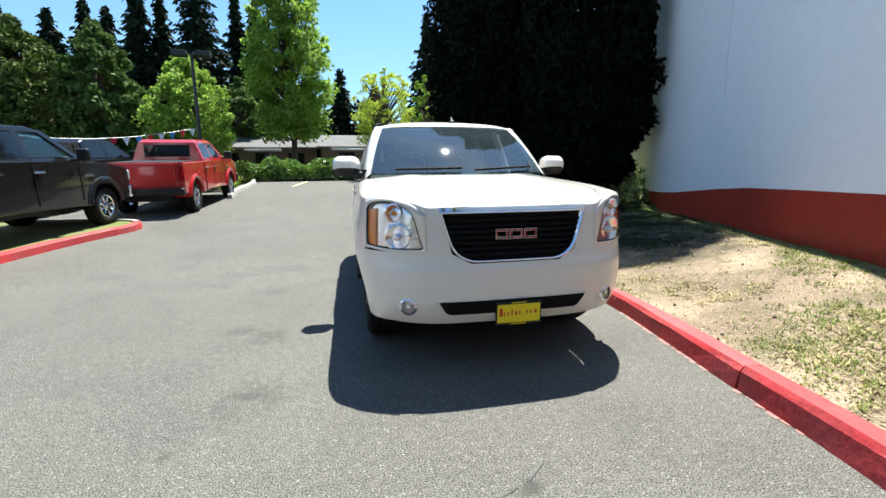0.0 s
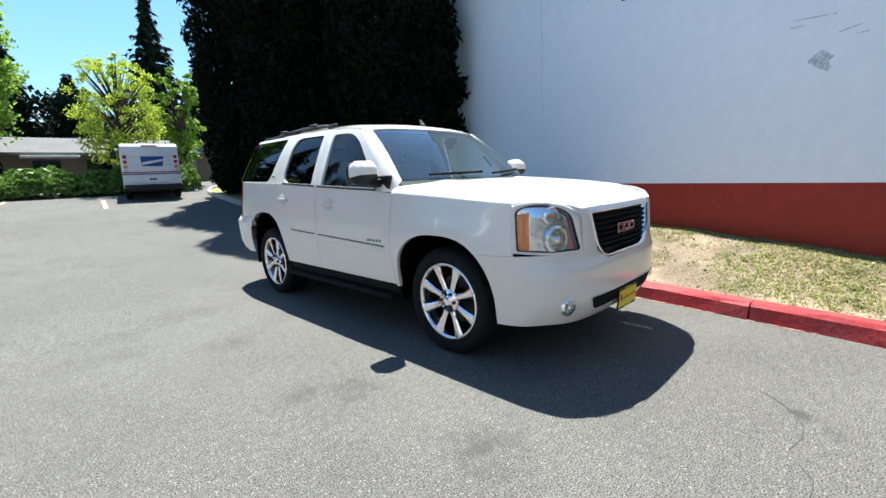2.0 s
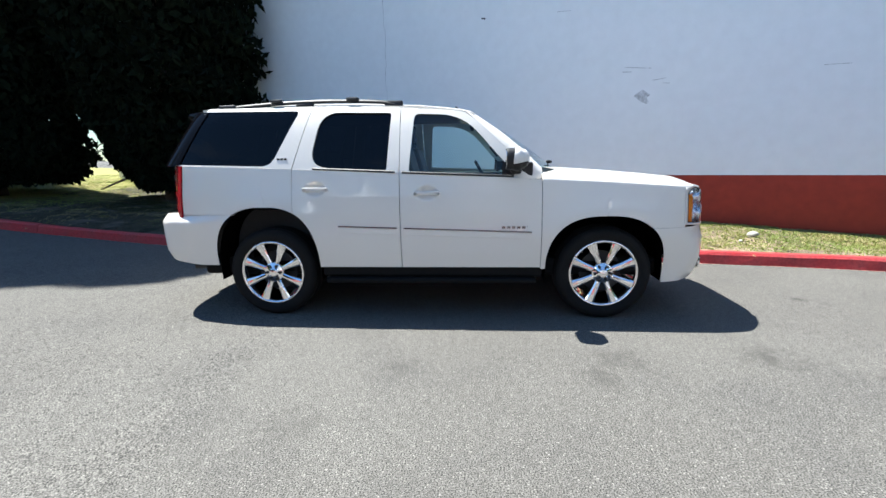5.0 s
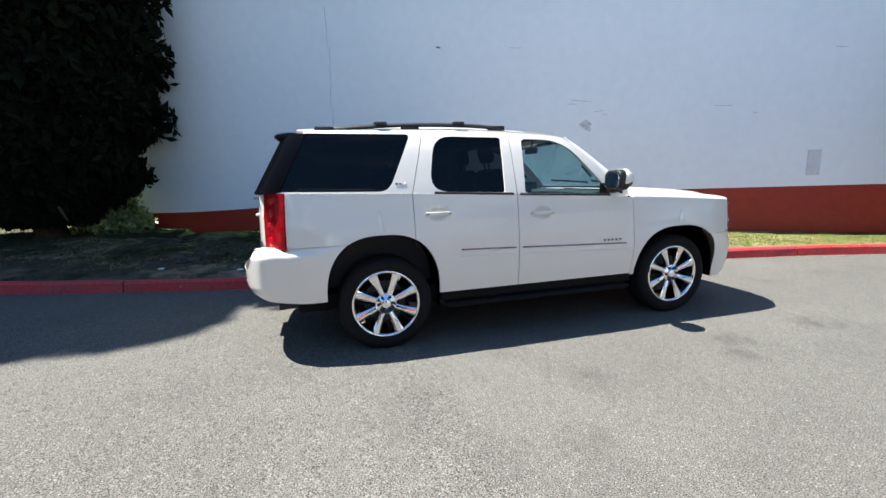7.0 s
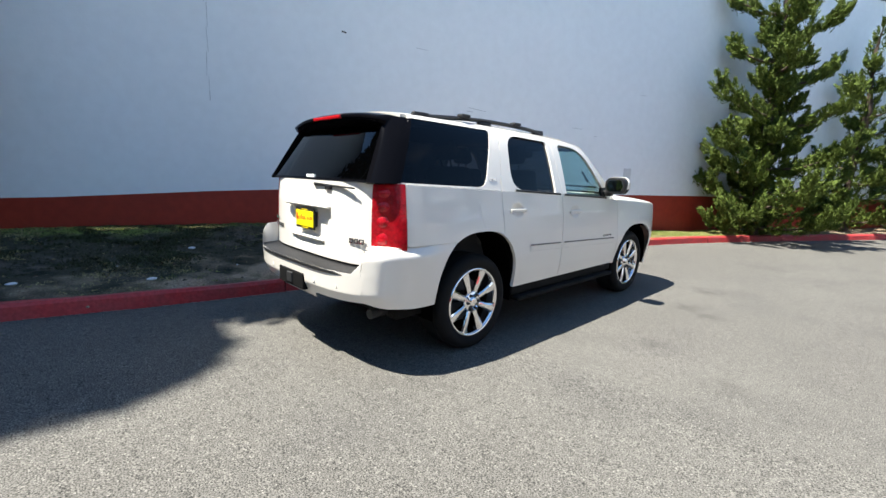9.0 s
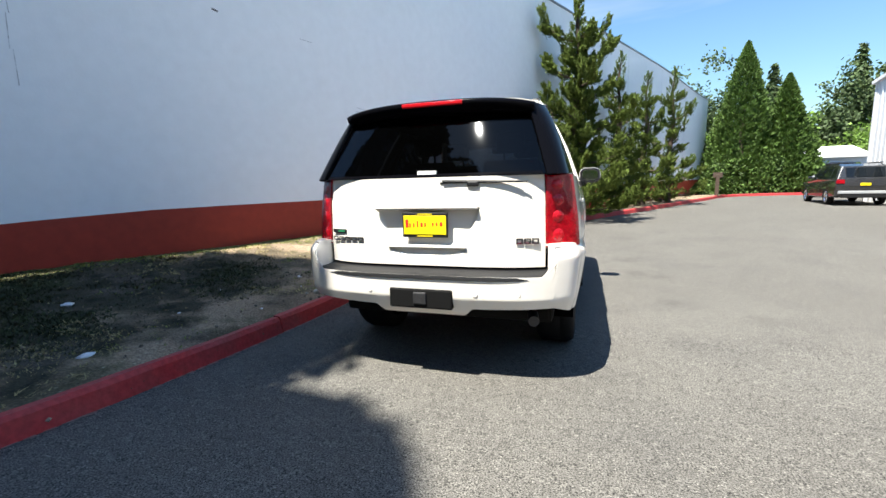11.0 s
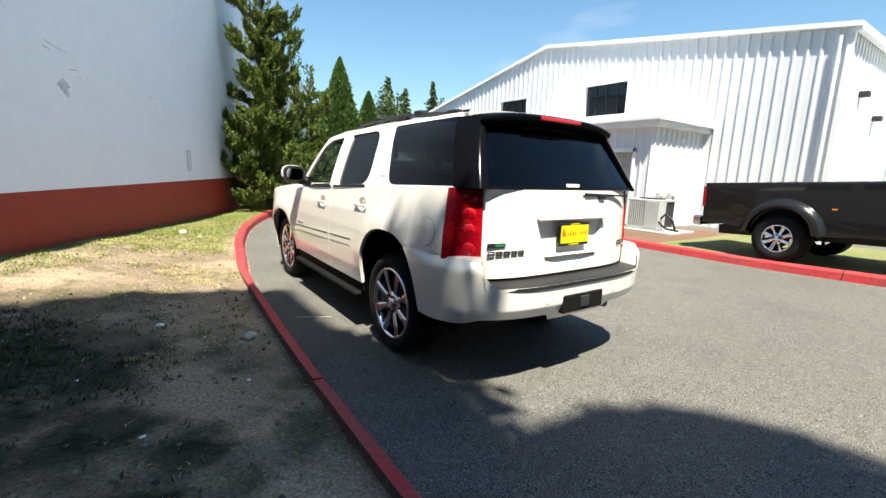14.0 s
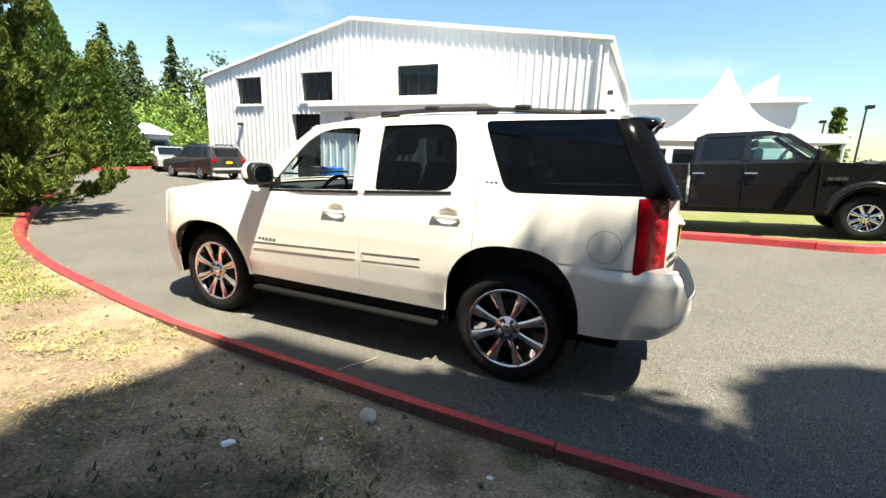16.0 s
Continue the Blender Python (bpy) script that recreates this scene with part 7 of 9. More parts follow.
for y0, y1, z0, z1 in WINDOWS:
    w = new("window")
    w.parent = bldg
    bm = bmesh.new()
    for lo_, hi_ in (((FX - 0.22, y0 - 0.0, z0), (FX + 0.05, y0 + 0.045, z1)), ((FX - 0.22, y1 - 0.045, z0), (FX + 0.05, y1, z1)), ((FX - 0.22, y0, z0), (FX + 0.06, y1, z0 + 0.05)), ((FX - 0.22, y0, z1 - 0.05), (FX + 0.05, y1, z1))):
        add_box(bm, lo_, hi_, 0.004)
    part("frame", bm, TRIM_WHITE, w)
    part("sill", box_bm((FX, y0 - 0.05, z0 - 0.07), (FX + 0.10, y1 + 0.05, z0 - 0.01), 0.008), TRIM_WHITE, w)
    for k in range(4):
        a, b = y0 + 0.05 + (y1 - y0 - 0.1) * k / 4, y0 + 0.05 + (y1 - y0 - 0.1) * (k + 1) / 4
        part("pane", box_bm((FX - 0.16, a + 0.012, z0 + 0.05), (FX - 0.145, b - 0.012, z1 - 0.05)), PANE, w)
        if k:
            part("mullion", box_bm((FX - 0.17, a - 0.012, z0 + 0.04), (FX - 0.12, a + 0.012, z1 - 0.04)), DARK_METAL, w)
# open bay and its dark jambs
y0, y1, z0, z1 = DOORWAYS[0]
part("bay_jamb", box_bm((FX - 0.3, y0 - 0.10, 0), (FX + 0.04, y0, z1 + 0.1), 0.01), TRIM_WHITE, bldg)
# annex
AX = -10.0
ax = new("annex")
ax.parent = bldg
DOOR = (-4.78, -3.36, 0.0, 2.32)
ribbed_wall("siding", AX, -9.35, -2.8, flat(-0.1), flat(3.05), [DOOR], ax)
ribbed_wall("siding", -2.8, -13.0, -10.0, flat(-0.1), flat(3.05), [], ax, 1, "x")
ribbed_wall("siding", -9.35, -13.0, -10.0, flat(-0.1), flat(3.05), [], ax, -1, "x")
part("core", box_bm((-12.95, -9.3, -0.1), (-10.25, -2.85, 3.0)), SIDING, ax)
bm = box_bm((-13.0, -9.6, 3.02), (-9.78, -2.58, 3.24), 0.02)
add_box(bm, (-13.0, -9.66, 3.18), (-9.7, -2.5, 3.30), 0.02)
part("roof_edge", bm, TRIM_WHITE, ax, "white boxed eave")
bm = bmesh.new()
for lo_, hi_ in (((-10.2, -4.86, 0), (-9.94, -4.76, 2.42)), ((-10.2, -3.38, 0), (-9.94, -3.28, 2.42)), ((-10.2, -4.86, 2.30), (-9.94, -3.28, 2.42))):
    add_box(bm, lo_, hi_, 0.008)
part("door_frame", bm, TRIM_WHITE, ax)
DOOR_GREY = material("roller_door_grey", (0.36, 0.36, 0.35), 0.6, grain=6, vary=0.08, stain=1.0, stain_vary=0.15, bump=0.1)
for k in range(6):
    z = 0.03 + k * 0.378
    part("door_slat", box_bm((-10.16, -4.76, z), (-10.12, -3.38, z + 0.374), 0.006), DOOR_GREY, ax)
# wall lamps and conduit
for x, y, z in ((-9.95, -7.9, 2.72), (FX + 0.05, -16.9, 2.75), (FX + 0.05, -11.0, 2.1)):
    bm = box_bm((x, y - 0.12, z - 0.04), (x + 0.2, y + 0.12, z + 0.08), 0.02)
    add_box(bm, (x - 0.02, y - 0.06, z - 0.08), (x + 0.06, y + 0.06, z + 0.10), 0.01)
    part("wall_lamp", bm, DARK_METAL, bldg, "grey wall-pack lamp")
for x, z in ((-14.6, 4.1), (-16.4, 3.6)):
    part("wall_lamp", box_bm((x - 0.12, 0.55, z - 0.08), (x + 0.12, 0.78, z + 0.08), 0.02), DARK_METAL, bldg)
part("downspout", cyl_bm((FX + 0.1, 0.35, 0), (FX + 0.1, 0.35, 5.4), 0.045, seg=10), TRIM_WHITE, bldg)


# ---------------------------------------------------------------- objects beside the warehouse
def drum(x, y, z, mat, label):
    t = thing("barrel", pose(x, y, z), label, "barrel", "barrels by the warehouse")
    bm = bmesh.new()
    prof = [(0.0, 0.0), (0.285, 0.0), (0.295, 0.02), (0.285, 0.04), (0.285, 0.28), (0.297, 0.295), (0.285, 0.31), (0.285, 0.58), (0.297, 0.595), (0.285, 0.61), (0.285, 0.85), (0.295, 0.87), (0.285, 0.885), (0.27, 0.87), (0.0, 0.868)]
    seg = 28
    rows_ = [[bm.verts.new((r * math.cos(2 * math.pi * k / seg), r * math.sin(2 * math.pi * k / seg), zz)) for r, zz in prof] for k in range(seg)]
    for k in range(seg):
        for j in range(len(prof) - 1):
            try:
                bm.faces.new([rows_[k][j], rows_[(k + 1) % seg][j], rows_[(k + 1) % seg][j + 1], rows_[k][j + 1]])
            except ValueError:
                pass
    bmesh.ops.remove_doubles(bm, verts=bm.verts, dist=0.0005)
    part("shell", bm, mat, t, smooth=False)
    part("bung", cyl_bm((0.18, 0, 0.868), (0.18, 0, 0.885), 0.035, seg=10), DARK_METAL, t)


drum(-9.62, -9.25, 0.1, material("barrel_dark", (0.03, 0.026, 0.024), 0.5, grain=9, vary=0.3, stain=3, stain_vary=0.3, bump=0.1), "dented black steel drum beside the blue ones")
drum(-9.68, -8.72, 0.1, material("barrel_navy", (0.01, 0.03, 0.2), 0.4, grain=9, vary=0.2, stain=3, stain_vary=0.2, bump=0.05), "dark blue plastic drum")
drum(-9.45, -8.2, 0.1, material("barrel_blue", (0.01, 0.16, 0.55), 0.4, grain=9, vary=0.1, stain=3, stain_vary=0.2, bump=0.05), "bright blue plastic drum")

ac = thing("air_conditioner", pose(-9.05, -2.05, 0.12), "grey outdoor air conditioning unit on a concrete pad", "air conditioner")
AC_GREY = material("ac_grey", (0.42, 0.43, 0.42), 0.5, grain=20, vary=0.05, stain=3, stain_vary=0.15, bump=0.05)
part("pad", box_bm((-0.65, -0.65, -0.06), (0.65, 0.9, 0.03), 0.015), CONCRETE, ac)
part("coil", box_bm((-0.40, -0.42, 0.05), (0.40, 0.42, 0.80), 0.03), DARK_METAL, ac)
part("cabinet_top", box_bm((-0.44, -0.46, 0.78), (0.44, 0.46, 0.84), 0.02), AC_GREY, ac)
part("base", box_bm((-0.44, -0.46, 0.03), (0.44, 0.46, 0.10), 0.01), AC_GREY, ac)
part("service_panel", box_bm((0.10, 0.415, 0.08), (0.43, 0.455, 0.80), 0.01), AC_GREY, ac)
part("service_panel", box_bm((0.405, 0.06, 0.08), (0.445, 0.45, 0.80), 0.01), AC_GREY, ac)
for k in range(9):
    for side in (0, 1):
        a = -0.42 + k * 0.058
        lo_, hi_ = ((0.405, a, 0.1), (0.44, a + 0.03, 0.79)) if side == 0 else ((a, -0.45, 0.1), (a + 0.03, -0.415, 0.79))
        part("louvre", box_bm(lo_, hi_), AC_GREY, ac)
part("fan_guard", cyl_bm((0, 0, 0.84), (0, 0, 0.87), 0.33, seg=24), DARK_METAL, ac)
bm = bmesh.new()
limb(bm, [(0.30, 0.45, 0.35), (0.34, 0.6, 0.5), (0.30, 0.75, 0.35), (0.2, 0.8, 0.1)], 0.03, 0.03, 8)
limb(bm, [(0.40, 0.45, 0.28), (0.44, 0.58, 0.18), (0.32, 0.65, 0.1), (0.1, 0.85, 0.06)], 0.025, 0.025, 8)
part("hose", bm, BLACK_PLASTIC, ac, "black insulated pipes")
for k, x in enumerate((-11.2, -10.55)):
    mt = thing("meter_box", pose(x, -2.76, 0.95), "small grey electric meter on the annex wall", "utility box", "service boxes")
    part("box", box_bm((-0.13, 0, -0.18), (0.13, 0.14, 0.16), 0.02), AC_GREY, mt)
    part("dial", cyl_bm((0, 0.13, 0.05), (0, 0.20, 0.05), 0.09, seg=16), AC_GREY, mt)
    part("conduit", cyl_bm((0, 0.05, -1.0), (0, 0.05, -0.17), 0.025, seg=8), AC_GREY, mt)

# tent
TENT = material("white_tent_cloth", (0.85, 0.85, 0.84), 0.6, grain=3, vary=0.02, stain=0.5, stain_vary=0.03, bump=0.05)
tent = thing("event_tent", pose(-16.4, 4.6, 0.25), "white peaked event tent behind the pickup truck", "tent")
bm = bmesh.new()
N = 40
rings = []
for k in range(13):
    u = k / 12
    rr = 3.0 * (1 - u)
    zz = 2.35 + 2.55 * u ** 2.4
    ring = []
    for j in range(N):
        a = 2 * math.pi * j / N
        q = max(abs(math.cos(a)), abs(math.sin(a)))
        sq = 1 / q * (1 - u) + u
        ring.append(bm.verts.new((max(rr, 0.02) * math.cos(a) * sq, max(rr, 0.02) * math.sin(a) * sq, zz)))
    rings.append(ring)
for a_, b_ in zip(rings, rings[1:]):
    for j in range(N):
        bm.faces.new([a_[j], a_[(j + 1) % N], b_[(j + 1) % N], b_[j]])
bm.faces.new(rings[-1])
low = [bm.verts.new((v_.co.x * 1.005, v_.co.y * 1.005, 2.08)) for v_ in rings[0]]
for j in range(N):
    bm.faces.new([low[j], low[(j + 1) % N], rings[0][(j + 1) % N], rings[0][j]])
part("canopy", bm, TENT, tent, smooth=False)
for sx in (-1, 1):
    for sy in (-1, 1):
        part("pole", cyl_bm((sx * 2.95, sy * 2.95, -0.3), (sx * 2.95, sy * 2.95, 2.36), 0.04, seg=8), TRIM_WHITE, tent)

far = thing("showroom", Matrix(), "low white showroom wing with a flat roof behind the tent", "building")
part("wall", box_bm((-34, 0.9, 0), (-26, 9.2, 4.9)), SIDING, far)
part("roof_edge", box_bm((-34.2, 0.8, 4.9), (-25.7, 9.6, 5.15), 0.02), TRIM_WHITE, far)
v = [(-25.9, 6.6, 5.1), (-25.9, 8.1, 5.1), (-25.9, 8.1, 6.4), (-25.9, 7.3, 5.9), (-26.6, 6.6, 5.1), (-26.6, 8.1, 5.1), (-26.6, 8.1, 6.4), (-26.6, 7.3, 5.9)]
mesh_object("roof_fin", v, [(0, 1, 2, 3), (4, 5, 6, 7), (0, 1, 5, 4), (1, 2, 6, 5), (2, 3, 7, 6), (3, 0, 4, 7)], SIDING, far)
for k in range(4):
    part("window", box_bm((-26.02, 2.0 + k * 1.6, 0.9), (-25.98, 3.2 + k * 1.6, 2.4)), PANE, far)

garage = thing("garage", pose(-16.9, -35.2, 0), "small white gabled garage at the lane's end", "building")
v, f = prism([(-2.6, 0), (2.6, 0), (2.6, 2.35), (0, 3.1), (-2.6, 2.35)], -2.6, 2.6)
mesh_object("wall", v, f, SIDING, garage)
v, f = prism([(-2.8, 2.36), (0, 3.14), (2.8, 2.36), (2.8, 2.46), (0, 3.26), (-2.8, 2.46)], -2.8, 2.8)
mesh_object("roof", v, f, TRIM_WHITE, garage)
part("garage_door", box_bm((-0.6, 2.55, 0.05), (2.2, 2.63, 2.0), 0.01), DARK_METAL, garage)
part("garage_door", box_bm((2.58, -1.4, 0.05), (2.63, 1.4, 2.0), 0.01), DARK_METAL, garage)
post = thing("marker_post", pose(-8.45, -24.5, 0.1), "short weathered wooden post at the kerb", "post")
part("post", box_bm((-0.09, -0.09, 0), (0.09, 0.09, 1.3), 0.02), BARK, post)
part("board", box_bm((-0.25, -0.05, 1.1), (0.25, 0.05, 1.4), 0.02), BARK, post)

# low houses beyond the ivy
HOUSE_WALL = material("house_siding_brown", (0.16, 0.12, 0.09), 0.8, grain=12, vary=0.15, stain=1, stain_vary=0.2, bump=0.2)
SHINGLE = material("grey_shingle", (0.13, 0.125, 0.12), 0.9, grain=14, vary=0.25, stain=1, stain_vary=0.2, bump=0.4)
AWNING = material("white_awning", (0.75, 0.76, 0.76), 0.5, vary=0.03, bump=0)
for k, (x0, x1, y) in enumerate(((-27, -14.5, 30), (-14.0, -3.5, 31), (-3.0, 7.5, 30), (8, 18, 31))):
    h = thing("low_house", pose(0, y, 1.5), "single-storey brown house with a low grey shingle roof", "house", "houses beyond the hedge")
    part("wall", box_bm((x0, 0, -0.3), (x1, 6, 2.3)), HOUSE_WALL, h)
    v = [(x0 - 0.4, -0.7, 2.2), (x1 + 0.4, -0.7, 2.2), (x1 + 0.4, 3, 3.35), (x0 - 0.4, 3, 3.35), (x1 + 0.4, 6.7, 2.2), (x0 - 0.4, 6.7, 2.2)]
    v += [(a, b, c - 0.14) for a, b, c in v]
    mesh_object("roof", v, [(0, 1, 2, 3), (3, 2, 4, 5), (6, 7, 8, 9), (9, 8, 10, 11), (0, 1, 7, 6), (5, 4, 10, 11), (0, 3, 9, 6), (3, 5, 11, 9), (1, 2, 8, 7), (2, 4, 10, 8)], SHINGLE, h)
    for q in range(4):
        wx = x0 + 1.2 + q * (x1 - x0 - 2.4) / 3.4
        w = new("window")
        w.parent = h
        part("pane", box_bm((wx, -0.03, 0.7), (wx + 1.2, 0.02, 1.8)), PANE, w)
        part("frame", box_bm((wx - 0.06, -0.045, 0.64), (wx + 1.26, -0.031, 0.70)), TRIM_WHITE, w)
        if q % 2 == 0:
            part("awning", box_bm((wx - 0.5, -1.3, 1.9), (wx + 2.0, -0.02, 2.0), 0.02, Matrix.Translation((0, 0, 0.0))), AWNING, h)

# lot lamp
def lot_lamp(x, y, z, h, heads):
    t = thing("lot_lamp", pose(x, y, z), "dark parking-lot lamp post with box heads", "street lamp", "lot lamps")
    part("pole", cyl_bm((0, 0, -0.2), (0, 0, h), 0.075, 0.06, 10), DARK_METAL, t)
    part("base", cyl_bm((0, 0, -0.2), (0, 0, 0.35), 0.2, 0.2, 14), CONCRETE, t)
    for s in heads:
        hd = part("lamp_head", box_bm((s * 0.35 - 0.28 + s * 0.12, -0.2, h - 0.12), (s * 0.35 + 0.28 + s * 0.12, 0.2, h + 0.12), 0.03), BLACK_PLASTIC, t)
        part("arm", cyl_bm((0, 0, h - 0.02), (s * 0.3, 0, h), 0.03, seg=8), DARK_METAL, hd)


lot_lamp(-7.4, 16.3, 1.0, 5.6, (-1, 1))
lot_lamp(-38.0, 15.95, 0.5, 5.35, (1,))
lot_lamp(-44.0, 15.4, 0.5, 4.9, (-1,))
spruce(-38.4, 14.6, 0.3, 5.4, 1.1, 171, LEAF_MID, 24, "far_tree", "small upright tree beyond the lot", 0.5, "far lot trees")

# pennants
penn = thing("pennant_string", Matrix(), "string of red, white and blue pennants over the parked trucks", "pennants")
PEN = [material("pennant_" + n_, c_, 0.6, vary=0.03, bump=0) for n_, c_ in (("red", (0.6, 0.03, 0.03)), ("white", (0.8, 0.8, 0.8)), ("blue", (0.05, 0.25, 0.6)))]
pa, pb = Vector((-13.0, 9.5, 3.0)), Vector((-7.4, 16.3, 3.55))
pts_ = [pa.lerp(pb, k / 20) - Vector((0, 0, 0.5 * math.sin(math.pi * k / 20))) for k in range(21)]
bm = bmesh.new()
limb(bm, pts_, 0.008, 0.008, 4)
part("cord", bm, TRIM_WHITE, penn)
for k in range(20):
    p, d = pts_[k], (pb - pa).normalized()
    bm = bmesh.new()
    q = [p - d * 0.0, p + d * 0.26, p + d * 0.13 - Vector((0, 0, 0.30))]
    fr_ = [bm.verts.new(v_) for v_ in q]
    off = Vector((-d.y, d.x, 0)) * 0.006
    bk_ = [bm.verts.new(v_ + off) for v_ in q]
    bm.faces.new(fr_)
    bm.faces.new(bk_[::-1])
    for a_ in range(3):
        bm.faces.new([fr_[a_], fr_[(a_ + 1) % 3], bk_[(a_ + 1) % 3], bk_[a_]])
    part("pennant", bm, PEN[k % 3], penn)
bal = thing("balloon", pose(-12.6, 8.9, 2.9), "round blue balloon tied above the trucks", "balloon")
bm = bmesh.new()
bmesh.ops.create_uvsphere(bm, u_segments=16, v_segments=12, radius=0.17, matrix=Matrix.Diagonal((1, 1, 1.15, 1)))
part("balloon_skin", bm, PEN[2], bal, smooth=True)
part("ribbon", cyl_bm((0, 0, -0.2), (0.05, 0, -1.2), 0.006, seg=5), TRIM_WHITE, bal)


# ---------------------------------------------------------------- parked vehicles
def profile_part(name, poly, w_of, mat, parent, bevel=0.03, label="", smooth=True):
    """A body made by drawing a side outline (y, z) across, with a half width that depends on (y, z)."""
    bm = bmesh.new()
    L = [bm.verts.new((-w_of(y, z), y, z)) for y, z in poly]
    R = [bm.verts.new((w_of(y, z), y, z)) for y, z in poly]
    n = len(poly)
    fl, fr_ = bm.faces.new(L), bm.faces.new(R[::-1])
    for i in range(n):
        bm.faces.new([L[i], R[i], R[(i + 1) % n], L[(i + 1) % n]])
    if bevel:
        edges = list(fl.edges) + list(fr_.edges)
        bmesh.ops.bevel(bm, geom=edges, offset=bevel, segments=3, affect="EDGES", profile=0.5, clamp_overlap=True)
    ob = part(name, bm, mat, parent, label)
    return ob


def arch_pts(yc, r, z0, n=12, zc=None):
    zc = z0 if zc is None else zc
    return [(yc - r * math.cos(math.pi * k / n), zc + r * math.sin(math.pi * k / n)) for k in range(n + 1)]


def side_pane(name, corners, x_of, mat, parent, sgn, out=0.006, r=0.04):
    loop = rounded(corners, r, nc=4, ne=4)
    return sheet_part(name, loop, lambda y, z: x_of(y, z), mat, parent, sgn, out=out, rings=2)


def pickup(m, paint, label, dually=True, crew=True, bed_len=2.45, chrome=True, group="pickup trucks", open_cab=False):
    """Front towards -y, ground at z = 0, front axle at y = 0; open_cab gives a hollow cab with clear front windows."""
    t = thing("pickup_truck", m, label, "truck", group)
    W = 0.98
    wr = 0.41
    cab_end = 2.75 if crew else 2.25
    rear = cab_end + 0.06 + bed_len
    ra = cab_end + 0.06 + bed_len * 0.5
    z0, belt_z, bed_z = 0.52, 1.30, 1.38
    # front clip and cab lower body
    poly = [(-0.98, 0.62), (-1.0, 1.05), (-0.95, 1.22), (-0.2, 1.33), (0.55, 1.38), (cab_end, 1.40), (cab_end, z0)] + [(0.62, z0)] + arch_pts(0.0, 0.50, z0, 12, 0.45)[::-1] + [(-0.62, 0.5)]
    wf = lambda y, z: W - 0.05 * max(0, (-0.5 - y)) * 2 - 0.04 * max(0, z - 1.15) * 2 - 0.05 * max(0, 0.75 - z)
    profile_part("cab_body", poly, wf, paint, t, 0.04)
    # cab top
    poly = [(0.45, 1.37), (1.22, 1.93), (1.5, 1.99), (cab_end - 0.25, 1.98), (cab_end - 0.06, 1.90), (cab_end, 1.39)]
    wt = lambda y, z: W - 0.03 - 0.36 * max(0, z - 1.36)
    if open_cab:
        profile_part("cab_roof", [(1.16, 1.905), (1.5, 1.99), (cab_end - 0.25, 1.98), (cab_end - 0.06, 1.90), (cab_end - 0.09, 1.875), (1.24, 1.885)], wt, paint, t, 0.02)
        profile_part("cab_back", [(cab_end - 0.09, 1.91), (cab_end - 0.05, 1.90), (cab_end, 1.385), (cab_end - 0.06, 1.385)], wt, paint, t, 0.015)
        for sgn in (1, -1):
            for name, ys in (("a_pillar", ((0.45, 1.37), (0.60, 1.37), (1.32, 1.90), (1.20, 1.925))), ("window_frame", ((0.58, 1.37), (0.90, 1.37), (0.92, 1.44), (0.70, 1.44))), ("b_pillar", ((1.77, 1.37), (1.90, 1.37), (1.89, 1.90), (1.77, 1.90))),
                             ("c_pillar", ((cab_end - 0.17, 1.37), (cab_end, 1.385), (cab_end - 0.05, 1.91), (cab_end - 0.24, 1.91))), ("window_frame", ((0.88, 1.37), (cab_end - 0.14, 1.37), (cab_end - 0.14, 1.445), (0.90, 1.445)))):
                bm = bmesh.new()
                q = [bm.verts.new((sgn * (wt(y, z) - d), y, z)) for d in (0.0, 0.07) for y, z in ys]
                for a, b in ((0, 1), (1, 2), (2, 3), (3, 0)):
                    bm.faces.new([q[a], q[b], q[b + 4], q[a + 4]])
                bm.faces.new(q[:4])
                bm.faces.new(q[4:][::-1])
                bmesh.ops.recalc_face_normals(bm, faces=bm.faces)
                part(name, bm, paint, t)
            seat = part("seat", box_bm((sgn * 0.42 - 0.24, 1.55, 1.36), (sgn * 0.42 + 0.24, 1.72, 1.66), 0.05), AC_GREY, t, "pale grey cloth seat")
            part("headrest", box_bm((sgn * 0.42 - 0.13, 1.63, 1.67), (sgn * 0.42 + 0.13, 1.72, 1.83), 0.04), AC_GREY, seat)
        part("dashboard", box_bm((-0.8, 0.62, 1.37), (0.8, 0.98, 1.47), 0.04), BLACK_PLASTIC, t)
        bm = bmesh.new()
        rm = Matrix.Translation((0.42, 1.12, 1.50)) @ Matrix.Rotation(radians(-62), 4, "X")
        limb(bm, [tuple(rm @ Vector((0.19 * math.cos(k * math.pi / 10), 0.19 * math.sin(k * math.pi / 10), 0))) for k in range(21)], 0.016, 0.016, 6)
        limb(bm, [tuple(rm @ Vector((-0.18, 0, 0))), tuple(rm @ Vector((0.18, 0, 0)))], 0.02, 0.02, 6)
        part("steering_wheel", bm, BLACK_PLASTIC, t)
    else:
        profile_part("cab_roof", poly, wt, paint, t, 0.045)
    # bed
    poly = [(cab_end + 0.05, bed_z), (rear, bed_z + 0.01), (rear + 0.02, 0.62), (ra + 0.6, 0.58)] + arch_pts(ra, 0.50, z0, 12, 0.46)[::-1] + [(ra - 0.62, z0), (cab_end + 0.05, z0)]
    profile_part("cargo_bed", poly, lambda y, z: W - 0.01 - 0.04 * max(0, 0.75 - z), paint, t, 0.03)
    part("bed_floor", box_bm((-0.8, cab_end + 0.1, bed_z - 0.02), (0.8, rear - 0.08, bed_z + 0.012)), BLACK_PLASTIC, t)
    part("tailgate", box_bm((-0.78, rear + 0.005, 0.78), (0.78, rear + 0.035, bed_z - 0.01), 0.015), paint, t)
    bm = box_bm((-0.98, rear + 0.02, 0.55), (0.98, rear + 0.2, 0.74), 0.03)
